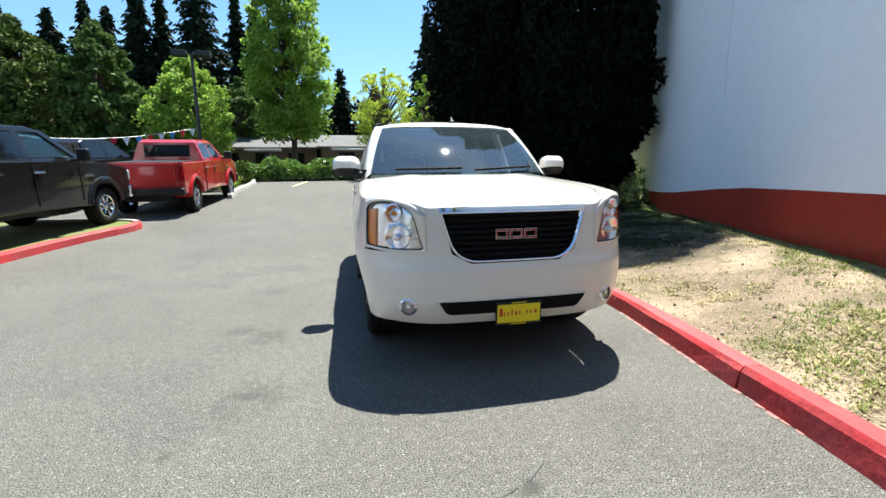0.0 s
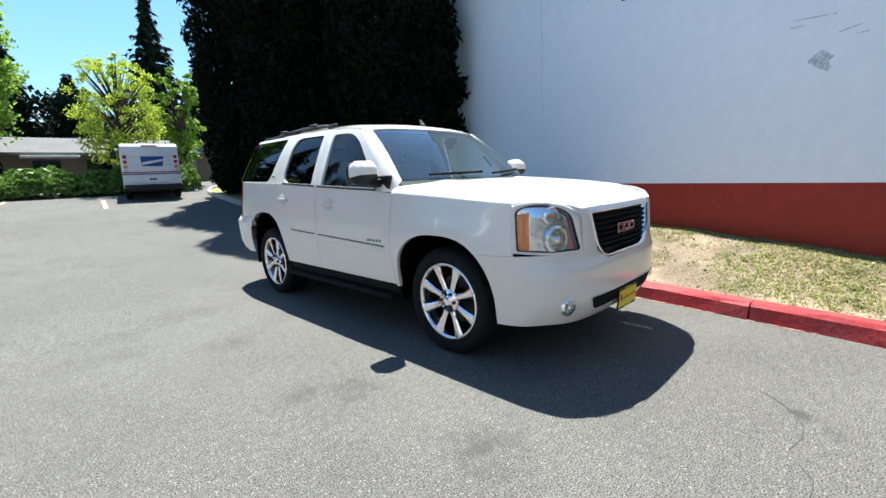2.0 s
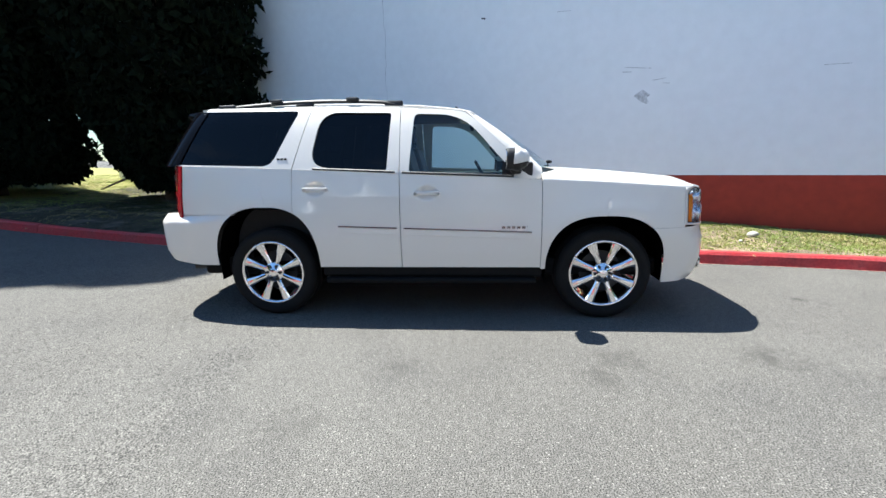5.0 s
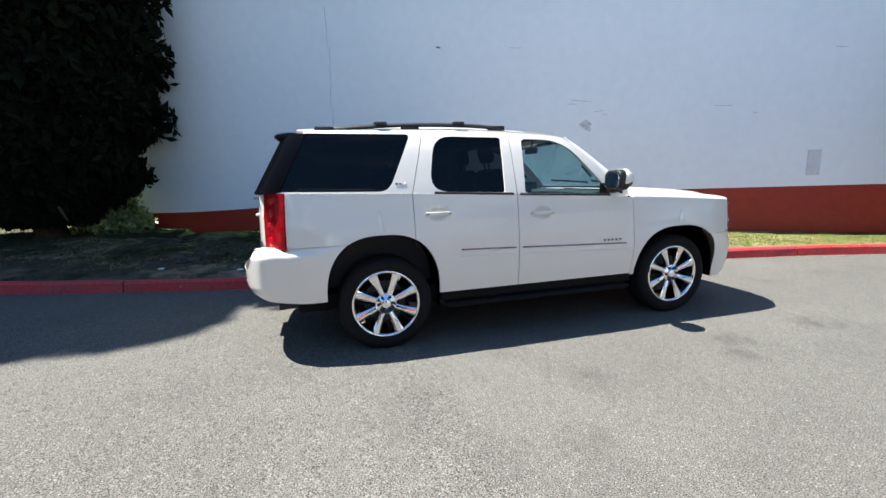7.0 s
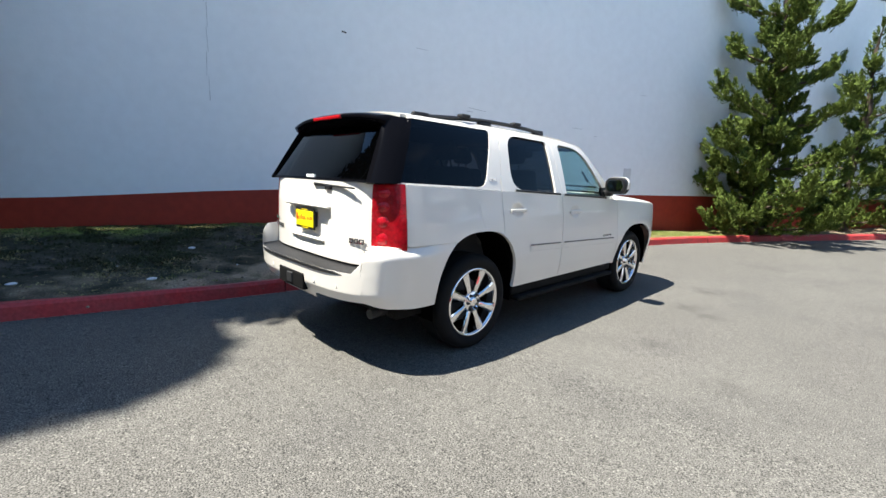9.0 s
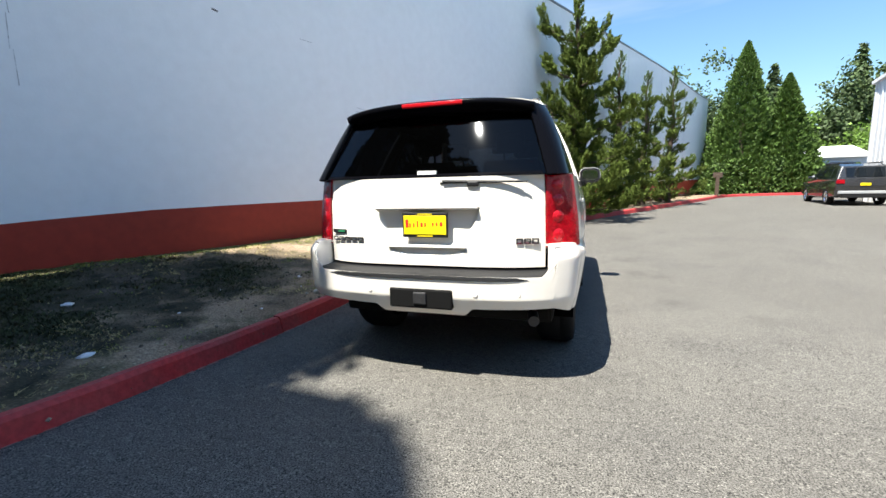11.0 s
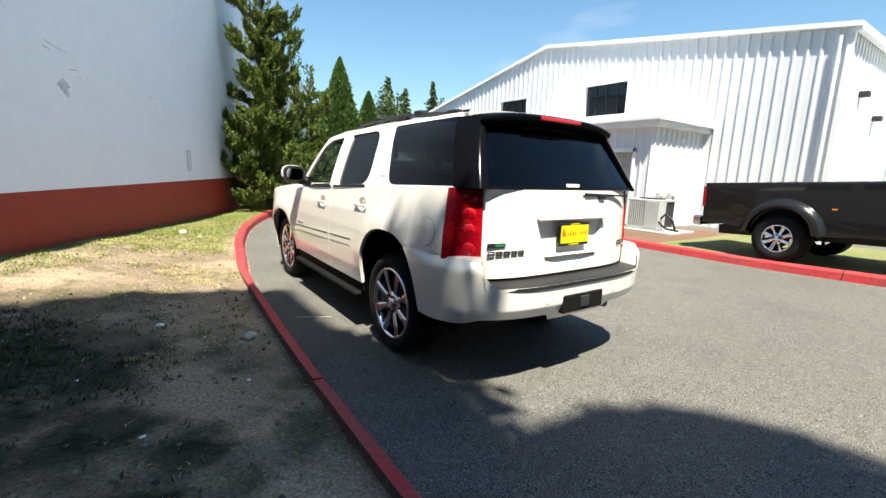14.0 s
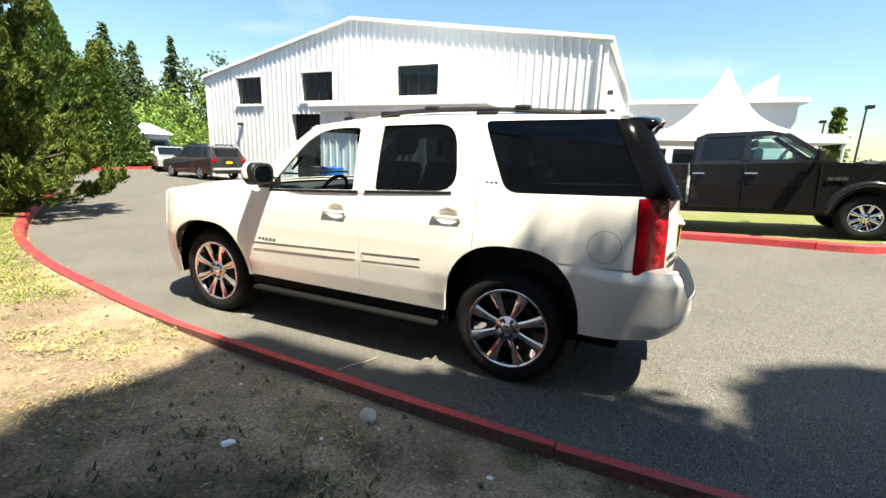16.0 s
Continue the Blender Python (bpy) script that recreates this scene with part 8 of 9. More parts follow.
    part("rear_bumper", bm, CHROME if chrome else BLACK_PLASTIC, t)
    part("front_bumper", box_bm((-0.97, -1.14, 0.52), (0.97, -0.92, 0.80), 0.05), CHROME if chrome else BLACK_PLASTIC, t)
    g = part("grille", box_bm((-0.55, -1.06, 0.80), (0.55, -0.98, 1.18), 0.03), CHROME, t)
    part("grille_mesh", box_bm((-0.48, -1.075, 0.85), (0.48, -1.058, 1.13), 0.01), BLACK_PLASTIC, g)
    part("frame_rail", box_bm((-0.55, -0.9, 0.38), (0.55, rear - 0.1, 0.56), 0.02), BLACK_PLASTIC, t)
    part("windshield", box_bm((-0.70, -0.47, -0.008), (0.70, 0.47, 0.006), 0.004, Matrix.Translation((0, 0.83, 1.668)) @ Matrix.Rotation(radians(36.2), 4, "X")), GLASS_SCREEN if open_cab else PANE, t)
    part("rear_window", box_bm((-0.6, cab_end - 0.045, 1.45), (0.6, cab_end - 0.012, 1.83), 0.01, None), PANE, t)
    for sgn in (1, -1):
        side_pane("window_glass", [(0.90, 1.45), (1.32, 1.86), (1.78, 1.88), (1.78, 1.45)] if crew else [(0.90, 1.45), (1.32, 1.86), (cab_end - 0.2, 1.88), (cab_end - 0.15, 1.45)], wt, GLASS_CLEAR if open_cab else PANE, t, sgn, -0.03 if open_cab else 0.006)
        if crew:
            side_pane("window_glass", [(1.88, 1.45), (1.88, 1.88), (cab_end - 0.22, 1.87), (cab_end - 0.15, 1.45)], wt, PANE, t, sgn)
        for yy in ((1.75, 2.62) if crew else (cab_end - 0.25,)):
            bm = box_bm((W - 0.012, yy - 0.12, 1.17), (W + 0.03, yy + 0.10, 1.205), 0.012)
            if sgn < 0:
                bmesh.ops.scale(bm, vec=(-1, 1, 1), verts=bm.verts)
            part("door_handle", bm, CHROME, t)
        for yy in ((0.70, 1.84, cab_end - 0.02) if crew else (0.7, cab_end - 0.02)):
            part("door_gap", box_bm((sgn * (W - 0.004) - 0.004, yy - 0.005, 0.60), (sgn * (W - 0.004) + 0.0055, yy + 0.005, 1.34)), BLACK_PLASTIC, t)
        bm = box_bm((W + 0.05, 0.72, 1.38), (W + 0.27, 0.84, 1.62), 0.04)
        add_box(bm, (W - 0.1, 0.76, 1.36), (W + 0.1, 0.82, 1.43), 0.02)
        if sgn < 0:
            bmesh.ops.scale(bm, vec=(-1, 1, 1), verts=bm.verts)
        part("mirror", bm, BLACK_PLASTIC, t)
        part("headlamp", box_bm((sgn * 0.76 - 0.18, -1.035, 0.92), (sgn * 0.76 + 0.18, -0.93, 1.16), 0.04), LENS_SOLID, t)
        part("tail_lamp", box_bm((sgn * 0.90 - 0.07, rear - 0.05, 0.92), (sgn * 0.90 + 0.085, rear + 0.035, 1.32), 0.02), TAIL_RED, t)
        for yc, extra in ((0.0, 0.0), (ra, 0.13 if dually else 0.0)):
            # arch flare
            pts = []
            for k in range(21):
                a = math.pi * k / 20
                row = []
                for rr, xx in ((0.50, W - 0.06), (0.505, W + 0.03 + extra), (0.56, W + 0.035 + extra), (0.60 + extra * 0.4, W - 0.012)):
                    row.append(Vector((xx, yc + rr * math.cos(a), max(0.5, 0.455 + rr * math.sin(a)))))
                pts.append(row)
            grid_part("wheel_flare", pts, paint, t, sgn)
            part("wheel_well", box_bm((sgn * 0.62 - 0.02, yc - 0.5, 0.4), (sgn * 0.62 + 0.02, yc + 0.5, 0.95)), BLACK_PLASTIC, t)
            wheel(t, Matrix.Translation((sgn * (W - 0.03 + extra), yc, wr)) @ Matrix.Rotation(0 if sgn > 0 else math.pi, 4, "Z"), wr, 0.24, 0.26 + extra, 8, CHROME, RUBBER, 8)
        part("clearance_lamp", box_bm((sgn * (W + 0.001) - 0.006, ra - 0.75, 0.93), (sgn * (W + 0.001) + 0.006, ra - 0.68, 0.955), 0.003), AMBER, t)
        for k in range(3):
            part("badge_bar", box_bm((sgn * W - 0.006, 0.32 + k * 0.10, 1.06), (sgn * W + 0.005, 0.40 + k * 0.10, 1.12), 0.002), LETTER_GREY, t)
    return t


LENS_SOLID = material("lamp_glass_white", (0.6, 0.62, 0.64), 0.1, coat=1.0, vary=0.1, stain_vary=0.1, bump=0.2, bump_scale=40)
TRUCK_BLACK = material("black_paint", (0.008, 0.008, 0.009), 0.25, spec=0.3, coat=0.2, vary=0.02, stain_vary=0.05, bump=0)
# (front towards +y: turned half round)
pickup(pose(-7.2, 5.95, road_z(-7.2, 5.95) + 0.11, -2.8, 0, 174.6), TRUCK_GREY, "dark grey crew-cab pickup with dual rear wheels, parked on grass", bed_len=2.72, open_cab=True)
pickup(pose(-6.2, 12.1, road_z(-6.2, 12.1), -4.2, 0, 180), TRUCK_RED, "bright red pickup truck parked beyond the grass island", False, True, 1.7, False)
pickup(pose(-9.1, 12.6, road_z(-9.1, 12.6), -4.2, 0, 174), TRUCK_BLACK, "black crew-cab pickup parked behind the red one", False, True, 1.9, True)
pickup(pose(-14.6, 13.6, road_z(-14.6, 13.6), -4.2, 0, 176), TRUCK_GREY, "dark pickup at the back of the row", False, True, 1.9, True)


def wagon(m, paint, label, roof_h=1.68, length=4.8, group="cars by the warehouse", name="parked_car"):
    """Front towards -y, front axle at y = 0."""
    t = thing(name, m, label, "car", group)
    W, wb = 0.92, length * 0.59
    f0, r0 = -length * 0.19, wb + length * 0.22
    poly = [(f0, 0.35), (f0 - 0.02, 0.72), (f0 + 0.15, 0.88), (0.55, 1.02), (r0 - 0.02, 1.08), (r0 + 0.03, 0.8), (r0, 0.38), (wb + 0.42, 0.33)] + arch_pts(wb, 0.38, 0.33, 10)[::-1] + [(wb - 0.42, 0.28), (0.42, 0.28)] + arch_pts(0, 0.38, 0.33, 10)[::-1] + [(-0.42, 0.33)]
    profile_part("body", poly, lambda y, z: W - 0.12 * max(0, -0.4 - y) - 0.06 * max(0, z - 0.85), paint, t, 0.05)
    poly = [(0.45, 1.0), (1.15, roof_h - 0.08), (1.5, roof_h), (r0 - 0.7, roof_h - 0.02), (r0 - 0.25, roof_h - 0.12), (r0 - 0.03, 1.07)]
    wt = lambda y, z: W - 0.03 - 0.33 * max(0, z - 1.02)
    profile_part("cabin", poly, wt, paint, t, 0.05)
    for sgn in (1, -1):
        side_pane("window_glass", [(0.85, 1.08), (1.3, roof_h - 0.14), (1.85, roof_h - 0.1), (1.9, 1.08)], wt, PANE, t, sgn)
        side_pane("window_glass", [(1.98, 1.08), (1.95, roof_h - 0.1), (2.75, roof_h - 0.11), (2.85, 1.09)], wt, PANE, t, sgn)
        side_pane("window_glass", [(2.95, 1.1), (2.86, roof_h - 0.11), (r0 - 0.5, roof_h - 0.16), (r0 - 0.32, 1.12)], wt, PANE, t, sgn)
        part("tail_lamp", box_bm((sgn * 0.76 - 0.13, r0 - 0.07, 0.88), (sgn * 0.76 + 0.13, r0 + 0.045, 1.04), 0.02), TAIL_RED, t)
        part("headlamp", box_bm((sgn * 0.66 - 0.17, f0 - 0.03, 0.66), (sgn * 0.66 + 0.17, f0 + 0.12, 0.82), 0.04), LENS_SOLID, t)
        bm = box_bm((W - 0.02, 0.72, 1.06), (W + 0.15, 0.82, 1.18), 0.03)
        if sgn < 0:
            bmesh.ops.scale(bm, vec=(-1, 1, 1), verts=bm.verts)
        part("mirror", bm, paint, t)
        for yc in (0, wb):
            wheel(t, Matrix.Translation((sgn * (W - 0.01), yc, 0.335)) @ Matrix.Rotation(0 if sgn > 0 else math.pi, 4, "Z"), 0.335, 0.23, 0.21, 5, CHROME, RUBBER, 5)
            part("wheel_well", box_bm((sgn * 0.62 - 0.02, yc - 0.38, 0.3), (sgn * 0.62 + 0.02, yc + 0.38, 0.7)), BLACK_PLASTIC, t)
        part("roof_rail", box_bm((sgn * 0.66 - 0.015, 1.5, roof_h - 0.01), (sgn * 0.66 + 0.015, r0 - 0.6, roof_h + 0.035), 0.01), BLACK_PLASTIC, t)
    part("windshield", box_bm((-0.66, -0.42, -0.006), (0.66, 0.42, 0.008), 0.004, Matrix.Translation((0, 0.80, (1.0 + roof_h - 0.08) / 2 + 0.006)) @ Matrix.Rotation(math.atan2(roof_h - 1.08, 0.7), 4, "X")), PANE, t)
    part("rear_glass", box_bm((-0.58, -0.006, -0.20), (0.58, 0.012, 0.20), 0.004, Matrix.Translation((0, r0 - 0.125, 1.32)) @ Matrix.Rotation(radians(22), 4, "X")), PANE, t)
    part("bumper_trim", box_bm((-0.82, r0 - 0.04, 0.48), (0.82, r0 + 0.05, 0.60), 0.02), SILVER, t)
    part("bumper_skid", box_bm((-0.7, r0 - 0.06, 0.32), (0.7, r0 + 0.03, 0.47), 0.02), BLACK_PLASTIC, t)
    part("plate", box_bm((-0.16, r0 + 0.025, 0.80), (0.16, r0 + 0.045, 0.90), 0.003), PLATE_YELLOW, t, "yellow card")
    return t


GREY_BROWN = material("dark_grey_car_paint", (0.020, 0.020, 0.021), 0.25, coat=1.0, vary=0.02, stain_vary=0.05, bump=0)
SILVER = material("silver_paint", (0.45, 0.46, 0.47), 0.3, metal=0.3, coat=1.0, vary=0.02, stain_vary=0.05, bump=0)
wagon(pose(-11.95, -19.9, 0, 0, 0, -8), GREY_BROWN, "dark grey crossover parked by the warehouse", 1.68, 4.6)
wagon(pose(-14.0, -24.2, 0, 0, 0, 152), SILVER, "silver car parked nose out beyond the crossover", 1.5, 4.6)
pickup(pose(-18.2, -31.9, 0, 0, 0, -38), TRUCK_GREY, "dark pickup parked before the garage", False, True, 1.7, True)
wagon(pose(-10.5, 17.5, 1.15, 0, 0, 90), TRUCK_BLACK, "dark blue car parked along the ivy bank", 1.45, 4.6, "far parked cars")
wagon(pose(-40, 20, 0.6, 0, 0, 200), SILVER, "pale car on the far lot", 1.5, 4.6, "far parked cars")

# mail van
MAIL_WHITE = material("van_white", (0.74, 0.75, 0.76), 0.4, grain=8, vary=0.04, stain=1.2, stain_vary=0.08, bump=0.03)
STRIPE_RED = material("stripe_red", (0.5, 0.03, 0.05), 0.4, vary=0.02, bump=0)
STRIPE_BLUE = material("stripe_blue", (0.02, 0.06, 0.25), 0.4, vary=0.02, bump=0)
van = thing("mail_van", pose(0.95, 16.0, road_z(0.7, 17.0) - 0.06, 4, 0, -9), "boxy white delivery van with red and blue stripes", "van")
poly = [(0, 0.45), (0, 1.98), (0.1, 2.08), (3.0, 2.08), (3.25, 1.95), (3.55, 1.25), (4.35, 1.1), (4.45, 0.5)]
profile_part("body", poly, lambda y, z: 0.95 - 0.05 * max(0, z - 1.2), MAIL_WHITE, van, 0.05)
part("rear_door", box_bm((-0.66, -0.022, 0.66), (0.66, 0.01, 1.92), 0.012), MAIL_WHITE, van, "ribbed roll-up rear door")
for z in (0.98, 1.3, 1.6):
    part("door_rib", box_bm((-0.64, -0.028, z), (0.64, -0.02, z + 0.015)), AC_GREY, van)
v = [(-0.30, -0.031, 1.25), (0.36, -0.031, 1.25), (0.42, -0.031, 1.62), (-0.32, -0.031, 1.62)]
v += [(a, b + 0.006, c) for a, b, c in v]
mesh_object("emblem", v, [(0, 1, 2, 3), (4, 5, 6, 7), (0, 1, 5, 4), (1, 2, 6, 5), (2, 3, 7, 6), (3, 0, 4, 7)], STRIPE_BLUE, van, "plain dark blue emblem block")
v = [(-0.28, -0.036, 1.40), (0.40, -0.036, 1.52), (0.38, -0.036, 1.44), (-0.28, -0.036, 1.30)]
v += [(a, b + 0.006, c) for a, b, c in v]
mesh_object("emblem_sweep", v, [(0, 1, 2, 3), (4, 5, 6, 7), (0, 1, 5, 4), (1, 2, 6, 5), (2, 3, 7, 6), (3, 0, 4, 7)], MAIL_WHITE, van)
for z, mt in ((1.02, STRIPE_RED), (0.95, STRIPE_BLUE)):
    part("stripe", box_bm((-0.94, -0.034, z), (0.94, -0.006, z + 0.035), 0.002), mt, van)
    for sgn in (1, -1):
        part("stripe", box_bm((sgn * 0.951 - 0.004, 0.02, z), (sgn * 0.951 + 0.004, 3.4, z + 0.035), 0.002), mt, van)
for sgn in (1, -1):
    for z, mt in ((1.60, LAMP_RED), (1.42, LAMP_RED), (1.24, AMBER), (1.08, LENS_SOLID)):
        part("rear_lamp", cyl_bm((sgn * 0.80, -0.025, z), (sgn * 0.80, 0.01, z), 0.065, seg=14), mt, van)
    for yc in (0.75, 3.4):
        wheel(van, Matrix.Translation((sgn * 0.90, yc, 0.34)) @ Matrix.Rotation(0 if sgn > 0 else math.pi, 4, "Z"), 0.34, 0.21, 0.2, 0, DARK_METAL, RUBBER, 5)
    part("mirror", box_bm((sgn * 1.15 - 0.1, 3.3, 1.5), (sgn * 1.15 + 0.1, 3.36, 1.8), 0.02), BLACK_PLASTIC, van)
part("bumper", box_bm((-0.93, -0.14, 0.40), (0.93, 0.04, 0.58), 0.02), BLACK_PLASTIC, van)
part("number_bar", box_bm((-0.12, -0.032, 0.74), (0.12, -0.022, 0.80), 0.002), DARK_METAL, van)
part("roof_lamp", box_bm((-0.25, -0.02, 1.985), (0.25, 0.06, 2.03), 0.01), LAMP_RED, van)
part("underbody", box_bm((-0.8, 0.1, 0.3), (0.8, 4.2, 0.5), 0.02), BLACK_PLASTIC, van)

# lane paint
LANE_PAINT = material("worn_lane_paint", (0.62, 0.5, 0.25), 0.7, grain=30, vary=0.25, stain=6, stain_vary=0.3, bump=0.2)
for k, (x, y, a) in enumerate(((-0.75, 15.3, -6), (-3.4, 17.0, -8), (-6.2, 15.5, 0))):
    bm = bmesh.new()
    m = Matrix.Translation((x, y, 0)) @ Matrix.Rotation(radians(a), 4, "Z")
    q = [m @ Vector(p) for p in ((-0.06, -1.4, 0), (0.06, -1.4, 0), (0.06, 1.4, 0), (-0.06, 1.4, 0))][: 4]
    lo_ = [bm.verts.new((p.x, p.y, road_z(p.x, p.y) + 0.004)) for p in q]
    hi_ = [bm.verts.new((p.x, p.y, road_z(p.x, p.y) + 0.009)) for p in q]
    bm.faces.new(hi_)
    for i in range(4):
        bm.faces.new([lo_[i], lo_[(i + 1) % 4], hi_[(i + 1) % 4], hi_[i]])
    tagged(part("bay_line", bm, LANE_PAINT), "worn pale yellow parking bay line", "road marking", "bay lines", "structure")

# ---------------------------------------------------------------- wall scuffs, litter, stones
SCUFF = material("wall_scuff_grey", (0.64, 0.67, 0.71), 0.7, grain=30, vary=0.3, stain=12, stain_vary=0.33, bump=0.1)
SCRATCH = material("wall_scratch_dark", (0.55, 0.57, 0.61), 0.8, grain=30, vary=0.3, bump=0.1)


def on_wall(name, y, z, w, h, mat, label="", tilt=0.0, thick=0.006, bevel=0.0):
    m = Matrix.Translation((wall_at(y), y, z)) @ Matrix.Rotation(radians(-24), 4, "Z") @ Matrix.Rotation(radians(tilt), 4, "X")
    ob = part(name, box_bm((-thick, -w / 2, -h / 2), (0.001, w / 2, h / 2), bevel), mat, wall, label)
    ob.matrix_basis = m
    return ob


on_wall("wall_plate", -6.86, 1.50, 0.22, 0.46, material("painted_vent_grey", (0.66, 0.68, 0.71), 0.6, grain=8, vary=0.08, stain=2, stain_vary=0.1, bump=0.1), "grey painted-over vent plate", thick=0.02, bevel=0.008)
bm = bmesh.new()
ring = [bm.verts.new((0, (0.10 + 0.03 * math.sin(3 * a + 1) + 0.015 * math.sin(7 * a)) * math.cos(a), (0.10 + 0.03 * math.sin(2 * a) + 0.012 * math.sin(5 * a)) * math.sin(a))) for a in [2 * math.pi * k / 30 for k in range(30)]]
bm.faces.new(ring)
r_ = bmesh.ops.extrude_face_region(bm, geom=bm.faces[:])
bmesh.ops.translate(bm, vec=(-0.004, 0, 0), verts=[v for v in r_["geom"] if isinstance(v, bmesh.types.BMVert)])
ob = part("wall_patch", bm, SCUFF, wall, "grey patched scuff")
ob.matrix_basis = Matrix.Translation((wall_at(-3.15), -3.15, 2.36)) @ Matrix.Rotation(radians(-24), 4, "Z")
rs = random.Random(9)
for (y, z, w, h, tl) in ((-3.05, 2.83, 0.42, 0.010, 8), (-2.9, 2.78, 0.14, 0.014, 4), (-3.35, 2.62, 0.20, 0.009, -6), (-3.45, 2.55, 0.10, 0.010, 5), (-5.9, 2.45, 0.08, 0.014, 10), (-5.4, 2.6, 0.3, 0.008, 2), (-7.1, 3.5, 0.2, 0.008, 3), (-1.9, 3.9, 0.25, 0.008, 4)):
    on_wall("scratch", y, z, w, h, SCRATCH if rs.random() < 0.3 else SCUFF, "", tl, 0.003)
on_wall("chip", -0.5, 4.02, 0.09, 0.028, material("wall_chip_dark", (0.12, 0.12, 0.13), 0.9, grain=30, vary=0.3, bump=0.3), "dark chip in the paint", 12, 0.004, 0.0015)
# a settled vertical crack
zc = 2.6
for k in range(6):
    on_wall("crack", 1.62 + 0.02 * math.sin(k * 1.7), zc + 0.2, 0.010, 0.40, SCUFF, "", 2.5 * math.sin(k * 2.1), 0.003)
    zc += 0.40
for y in (-12.0, -16.5, -21.0, -25.5):
    on_wall("panel_joint", y, 4.0, 0.015, 5.7, SCUFF, "", 0, 0.003)

ROCK = material("river_stone", (0.42, 0.40, 0.35), 0.8, grain=25, vary=0.2, stain=8, stain_vary=0.2, bump=0.4)


def verge_spot(x, y):
    """Height of the turf at a place, by looking straight down on it."""
    best, bz = 1e9, 0.15
    for (a, b) in verge_rows:
        d = b - a
        L2 = d.length_squared
        u = max(0, min(1, (Vector((x, y, 0)) - a).dot(d) / L2))
        q = a + d * u
        e = (q - Vector((x, y, 0))).length
        if e < best:
            best, bz = e, verge_z(Vector((x, y, 0)), u)
    return bz


def stone(x, y, r, seed, label="rounded grey river stone on bare soil"):
    bm = bmesh.new()
    bmesh.ops.create_icosphere(bm, subdivisions=3, radius=r)
    for v_ in bm.verts:
        k = 1 + 0.22 * noise.noise(v_.co / r * 0.9 + Vector((seed, 0, 0)))
        v_.co = Vector((v_.co.x * 1.25 * k, v_.co.y * 0.9 * k, v_.co.z * 0.72 * k))
    ob = part("stone", bm, ROCK, None, label, smooth=True)
    ob.matrix_basis = pose(x, y, verge_spot(x, y) + r * 0.45, 0, 0, seed * 50)
    tagged(ob, label, "stone", "stones on the verge")


for k, (x, y, r) in enumerate(((1.90, 0.98, 0.055), (1.95, -4.4, 0.07), (1.72, -4.1, 0.03), (1.98, 1.1, 0.015))):
    stone(x, y, r, k + 1)
twig = thing("twig", pose(1.21, 0.41, 0.008, 0, 0, 155), "thin pale dry twig lying on the asphalt by the kerb", "twig")
bm = bmesh.new()
limb(bm, [(-0.16, 0, 0), (-0.05, 0.008, 0.004), (0.06, -0.004, 0.002), (0.18, 0.01, 0)], 0.006, 0.003, 5)
part("stem", bm, material("dry_twig", (0.5, 0.45, 0.36), 0.8, grain=40, vary=0.2, bump=0.2), twig)
bm = bmesh.new()
limb(bm, [(0.02, 0, 0.002), (0.07, 0.03, 0.004), (0.10, 0.05, 0.002)], 0.003, 0.002, 5)
part("side_shoot", bm, BARK, twig)
PAPER = material("crumpled_paper", (0.75, 0.76, 0.78), 0.7, vary=0.05, bump=0.2)
for k, (x, y, s) in enumerate(((3.7, 2.45, 0.09), (2.3, 3.2, 0.085), (2.47, 0.56, 0.05), (2.2, 0.9, 0.02), (2.55, 4.3, 0.07), (2.0, 0.1, 0.02), (3.1, 3.4, 0.03), (2.05, 1.75, 0.025), (2.6, 2.2, 0.025), (2.9, 1.4, 0.02))):
    bm = bmesh.new()
    bmesh.ops.create_icosphere(bm, subdivisions=2, radius=s * 0.6)
    for v_ in bm.verts:
        kk = 1 + 0.5 * noise.noise(v_.co / s * 2.2 + Vector((k * 3, 0, 0)))
        v_.co = Vector((v_.co.x * kk * 1.1, v_.co.y * kk * 0.8, v_.co.z * kk * 0.35))
    ob = part("paper_scrap", bm, PAPER, None)
    ob.matrix_basis = pose(x, y, verge_spot(x, y) + s * 0.16, 0, 0, k * 70)
    tagged(ob, "crumpled white paper scrap lying on the turf", "litter", "litter on the verge")

# ---------------------------------------------------------------- grass on the verge
def blades(name, n, seed, mat, where, hgt, label, lie=0.3):
    """Short bent grass blades where where(x, y, u) allows."""
    rg = np.random.default_rng(seed)
    vs_, fs_ = [], []
    tries = 0
    rows_ = [q for q in verge_rows if -12 < q[0].y < 15]
    while len(fs_) < n and tries < n * 12:
        tries += 1
        a, b = rows_[int(rg.random() * len(rows_))]
        u = rg.random()
        q = a.lerp(b, u)
        x, y = q.x + (rg.random() - 0.5) * 0.3, q.y + (rg.random() - 0.5) * 0.3
        if rg.random() > where(x, y, u):
            continue
        z = verge_z(Vector((x, y, 0)), u) - 0.004
        for k in range(3):
            an = rg.random() * 6.283
            h = hgt * (0.5 + rg.random())
            w = 0.004 + 0.004 * rg.random()
            dx, dy = math.cos(an), math.sin(an)
            bx, by = x + (rg.random() - 0.5) * 0.05, y + (rg.random() - 0.5) * 0.05
            ln = h * (lie + 3 * lie * rg.random())
            i = len(vs_)
            vs_ += [(bx - dy * w, by + dx * w, z), (bx + dy * w, by - dx * w, z), (bx + dx * ln, by + dy * ln, z + h)]
            fs_.append((i, i + 1, i + 2))
    return tagged(mesh_object(name, vs_, fs_, mat), label, "grass", kind="stuff")


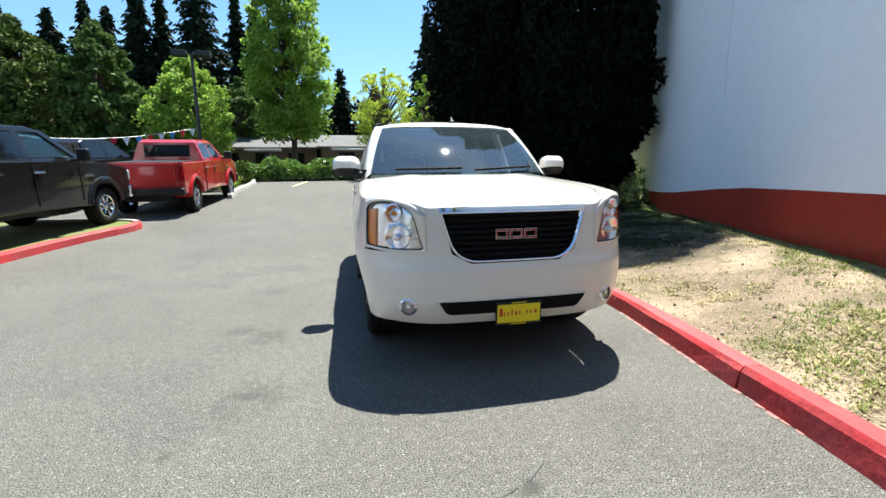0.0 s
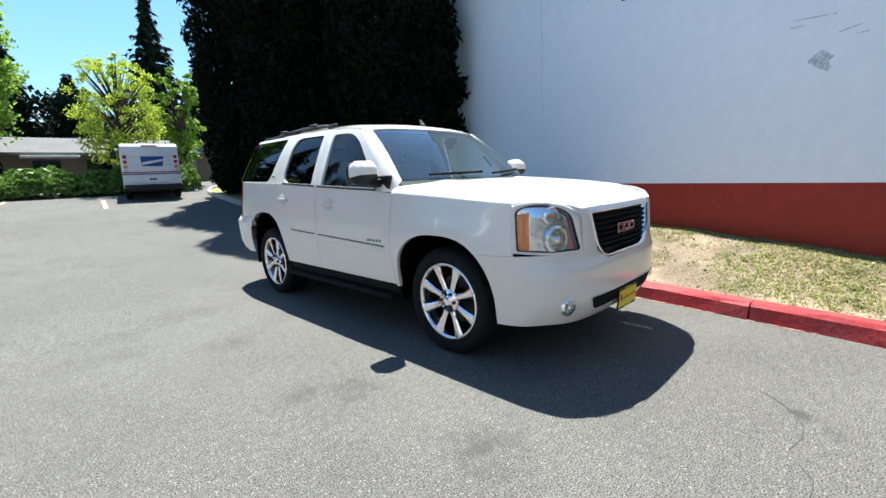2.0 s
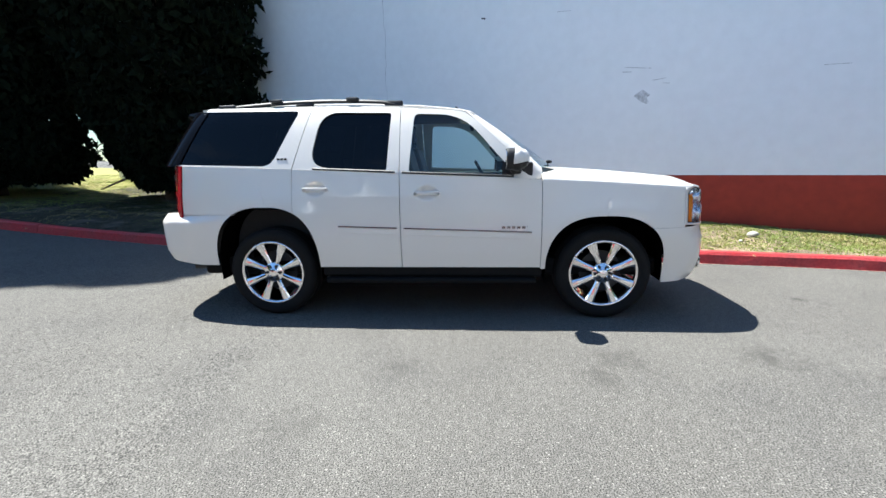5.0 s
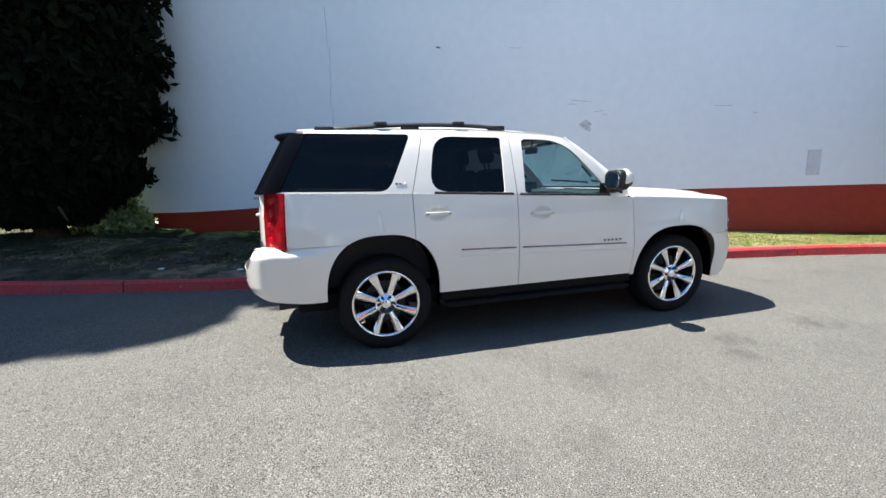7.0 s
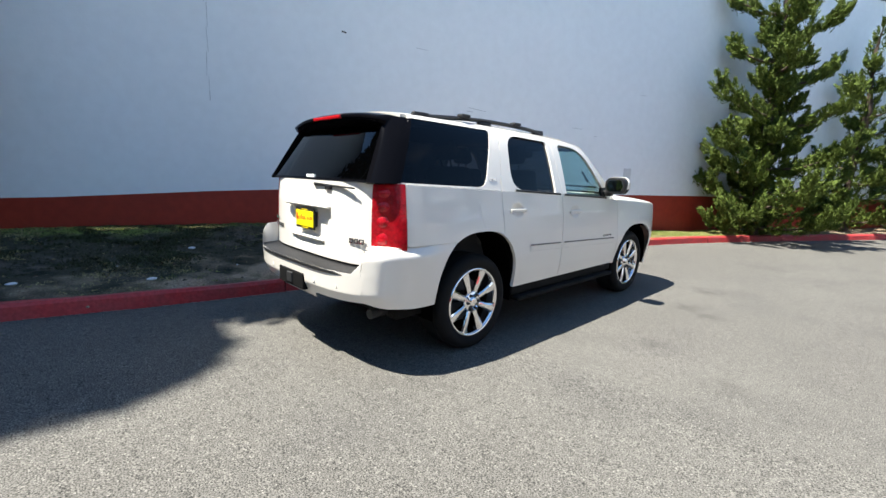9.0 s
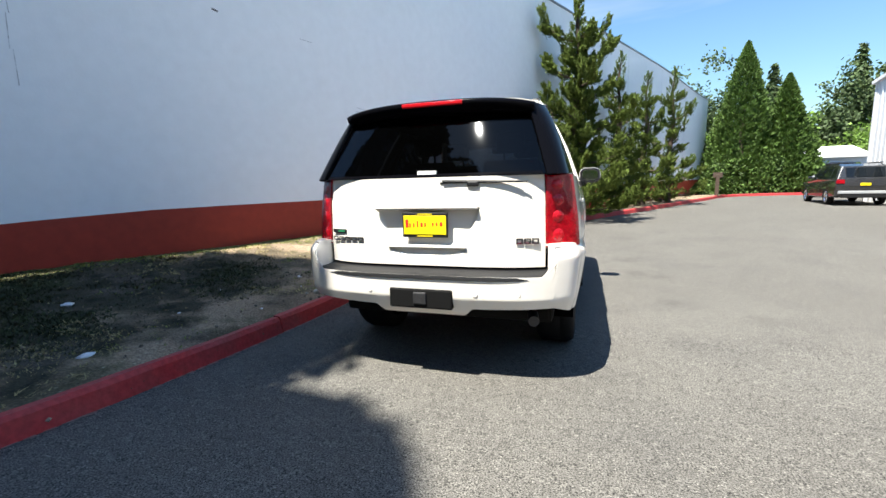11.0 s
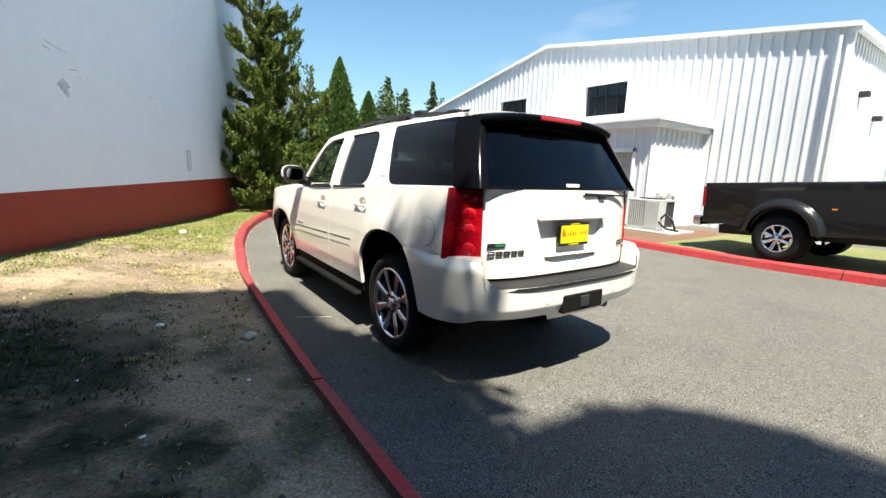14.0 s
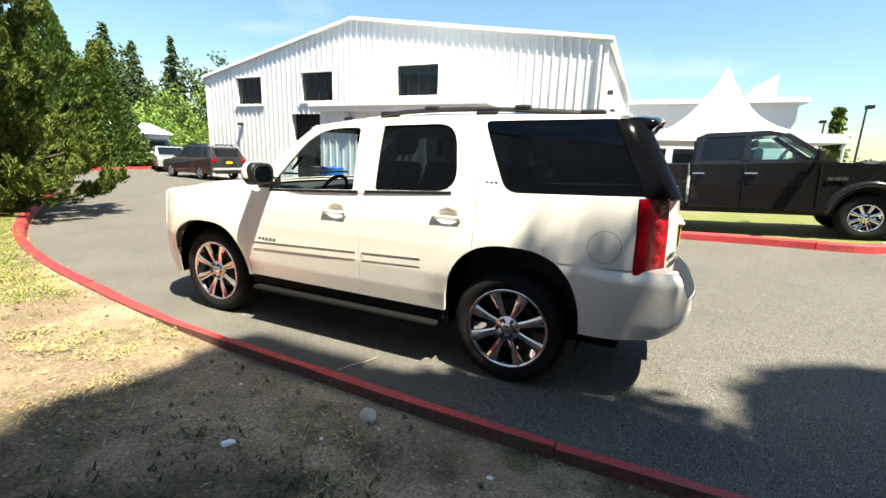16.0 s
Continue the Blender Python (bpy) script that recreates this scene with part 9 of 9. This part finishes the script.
def patch(x, y, s, o):
    return noise.noise(Vector((x * s + o, y * s - o, o)))


DRY = material("dry_grass_blade", (0.37, 0.31, 0.15), 0.8, glow=0.2, grain=4, vary=0.15, stain=1.5, stain_vary=0.25, bump=0, island=0.35, tint=(0.30, 0.25, 0.11))
GREEN = material("green_grass_blade", (0.20, 0.26, 0.06), 0.7, glow=0.25, grain=4, vary=0.15, stain=1.5, stain_vary=0.25, bump=0, island=0.4, tint=(0.22, 0.22, 0.05))
blades("dry_grass", 125000, 1, DRY, lambda x, y, u: max(0.02, smooth_step(0.02, 0.22, patch(x, y, 0.75, 5.0) + 0.45 * patch(x, y, 3.0, 2.0))) * (0.15 + 0.85 * smooth_step(0.06, 0.25, u)), 0.014, "dry yellow grass in patches on the verge", 0.7)
blades("green_grass", 180000, 2, GREEN, lambda x, y, u: max(smooth_step(0.80, 0.95, u) * 0.9, smooth_step(-1.8, -4.2, y) * 0.9 * smooth_step(0.02, 0.2, u), 0.5 * smooth_step(7.5, 9.0, y) * smooth_step(0.05, 0.3, u), (0.7 if y < 0.3 else 0.08) * smooth_step(0.22, 0.42, patch(x, y, 0.9, 11.0) + 0.4 * patch(x, y, 3.0, 8.0))), 0.018, "green grass along the wall and in tufts on the verge")

# blade colour taken down to near black to carry the cedars' shade
SHADED_LAWN = material("worn_shaded_lawn_blade", (0.036, 0.046, 0.013), 0.8, glow=0.15, grain=4, vary=0.2, stain=1.5, stain_vary=0.3, bump=0, island=0.45, tint=(0.055, 0.048, 0.019))
blades("lawn_grass", 90000, 3, SHADED_LAWN, lambda x, y, u: (0.4 + 0.6 * smooth_step(1.5, 2.9, y)) * smooth_step(-0.3, 0.5, y) * smooth_step(8.5, 7.0, y) * smooth_step(0.1, 0.5, u) * (0.1 + 0.9 * smooth_step(-0.05, 0.2, patch(x, y, 1.1, 21.0) + 0.4 * patch(x, y, 3.4, 4.0))), 0.022, "thin worn grass under the cedars, darkened in colour for their shade", 0.5)

# crumbs of soil and gravel on the bare verge
rg = np.random.default_rng(12)
vs_, fs_ = [], []
rows_ = [q for q in verge_rows if -8 < q[0].y < 6.5]
while len(fs_) < 2600 * 8:
    a, b = rows_[int(rg.random() * len(rows_))]
    u = rg.random() ** 1.4
    q = a.lerp(b, u)
    x, y = q.x + (rg.random() - 0.5) * 0.3, q.y + (rg.random() - 0.5) * 0.3
    if patch(x, y, 0.75, 5.0) > 0.12 and rg.random() < 0.8:
        continue
    z = verge_z(Vector((x, y, 0)), u)
    r = 0.004 + 0.016 * rg.random() ** 3
    k = len(vs_)
    j = 1 + 0.5 * (rg.random(6) - 0.5)
    vs_ += [(x + r * j[0], y, z), (x, y + r * j[1], z), (x - r * j[2], y, z), (x, y - r * j[3], z), (x, y, z + r * 0.8 * j[4]), (x, y, z - r)]
    fs_ += [(k, k + 1, k + 4), (k + 1, k + 2, k + 4), (k + 2, k + 3, k + 4), (k + 3, k, k + 4), (k + 1, k, k + 5), (k + 2, k + 1, k + 5), (k + 3, k + 2, k + 5), (k, k + 3, k + 5)]
CLOD = material("soil_clod", (0.19, 0.155, 0.115), 0.95, grain=60, vary=0.3, stain=3, stain_vary=0.3, bump=0.3, island=0.55, tint=(0.08, 0.06, 0.045))
tagged(mesh_object("soil_crumbs", vs_, fs_, CLOD), "loose crumbs of soil and gravel on the verge", "soil", kind="stuff")
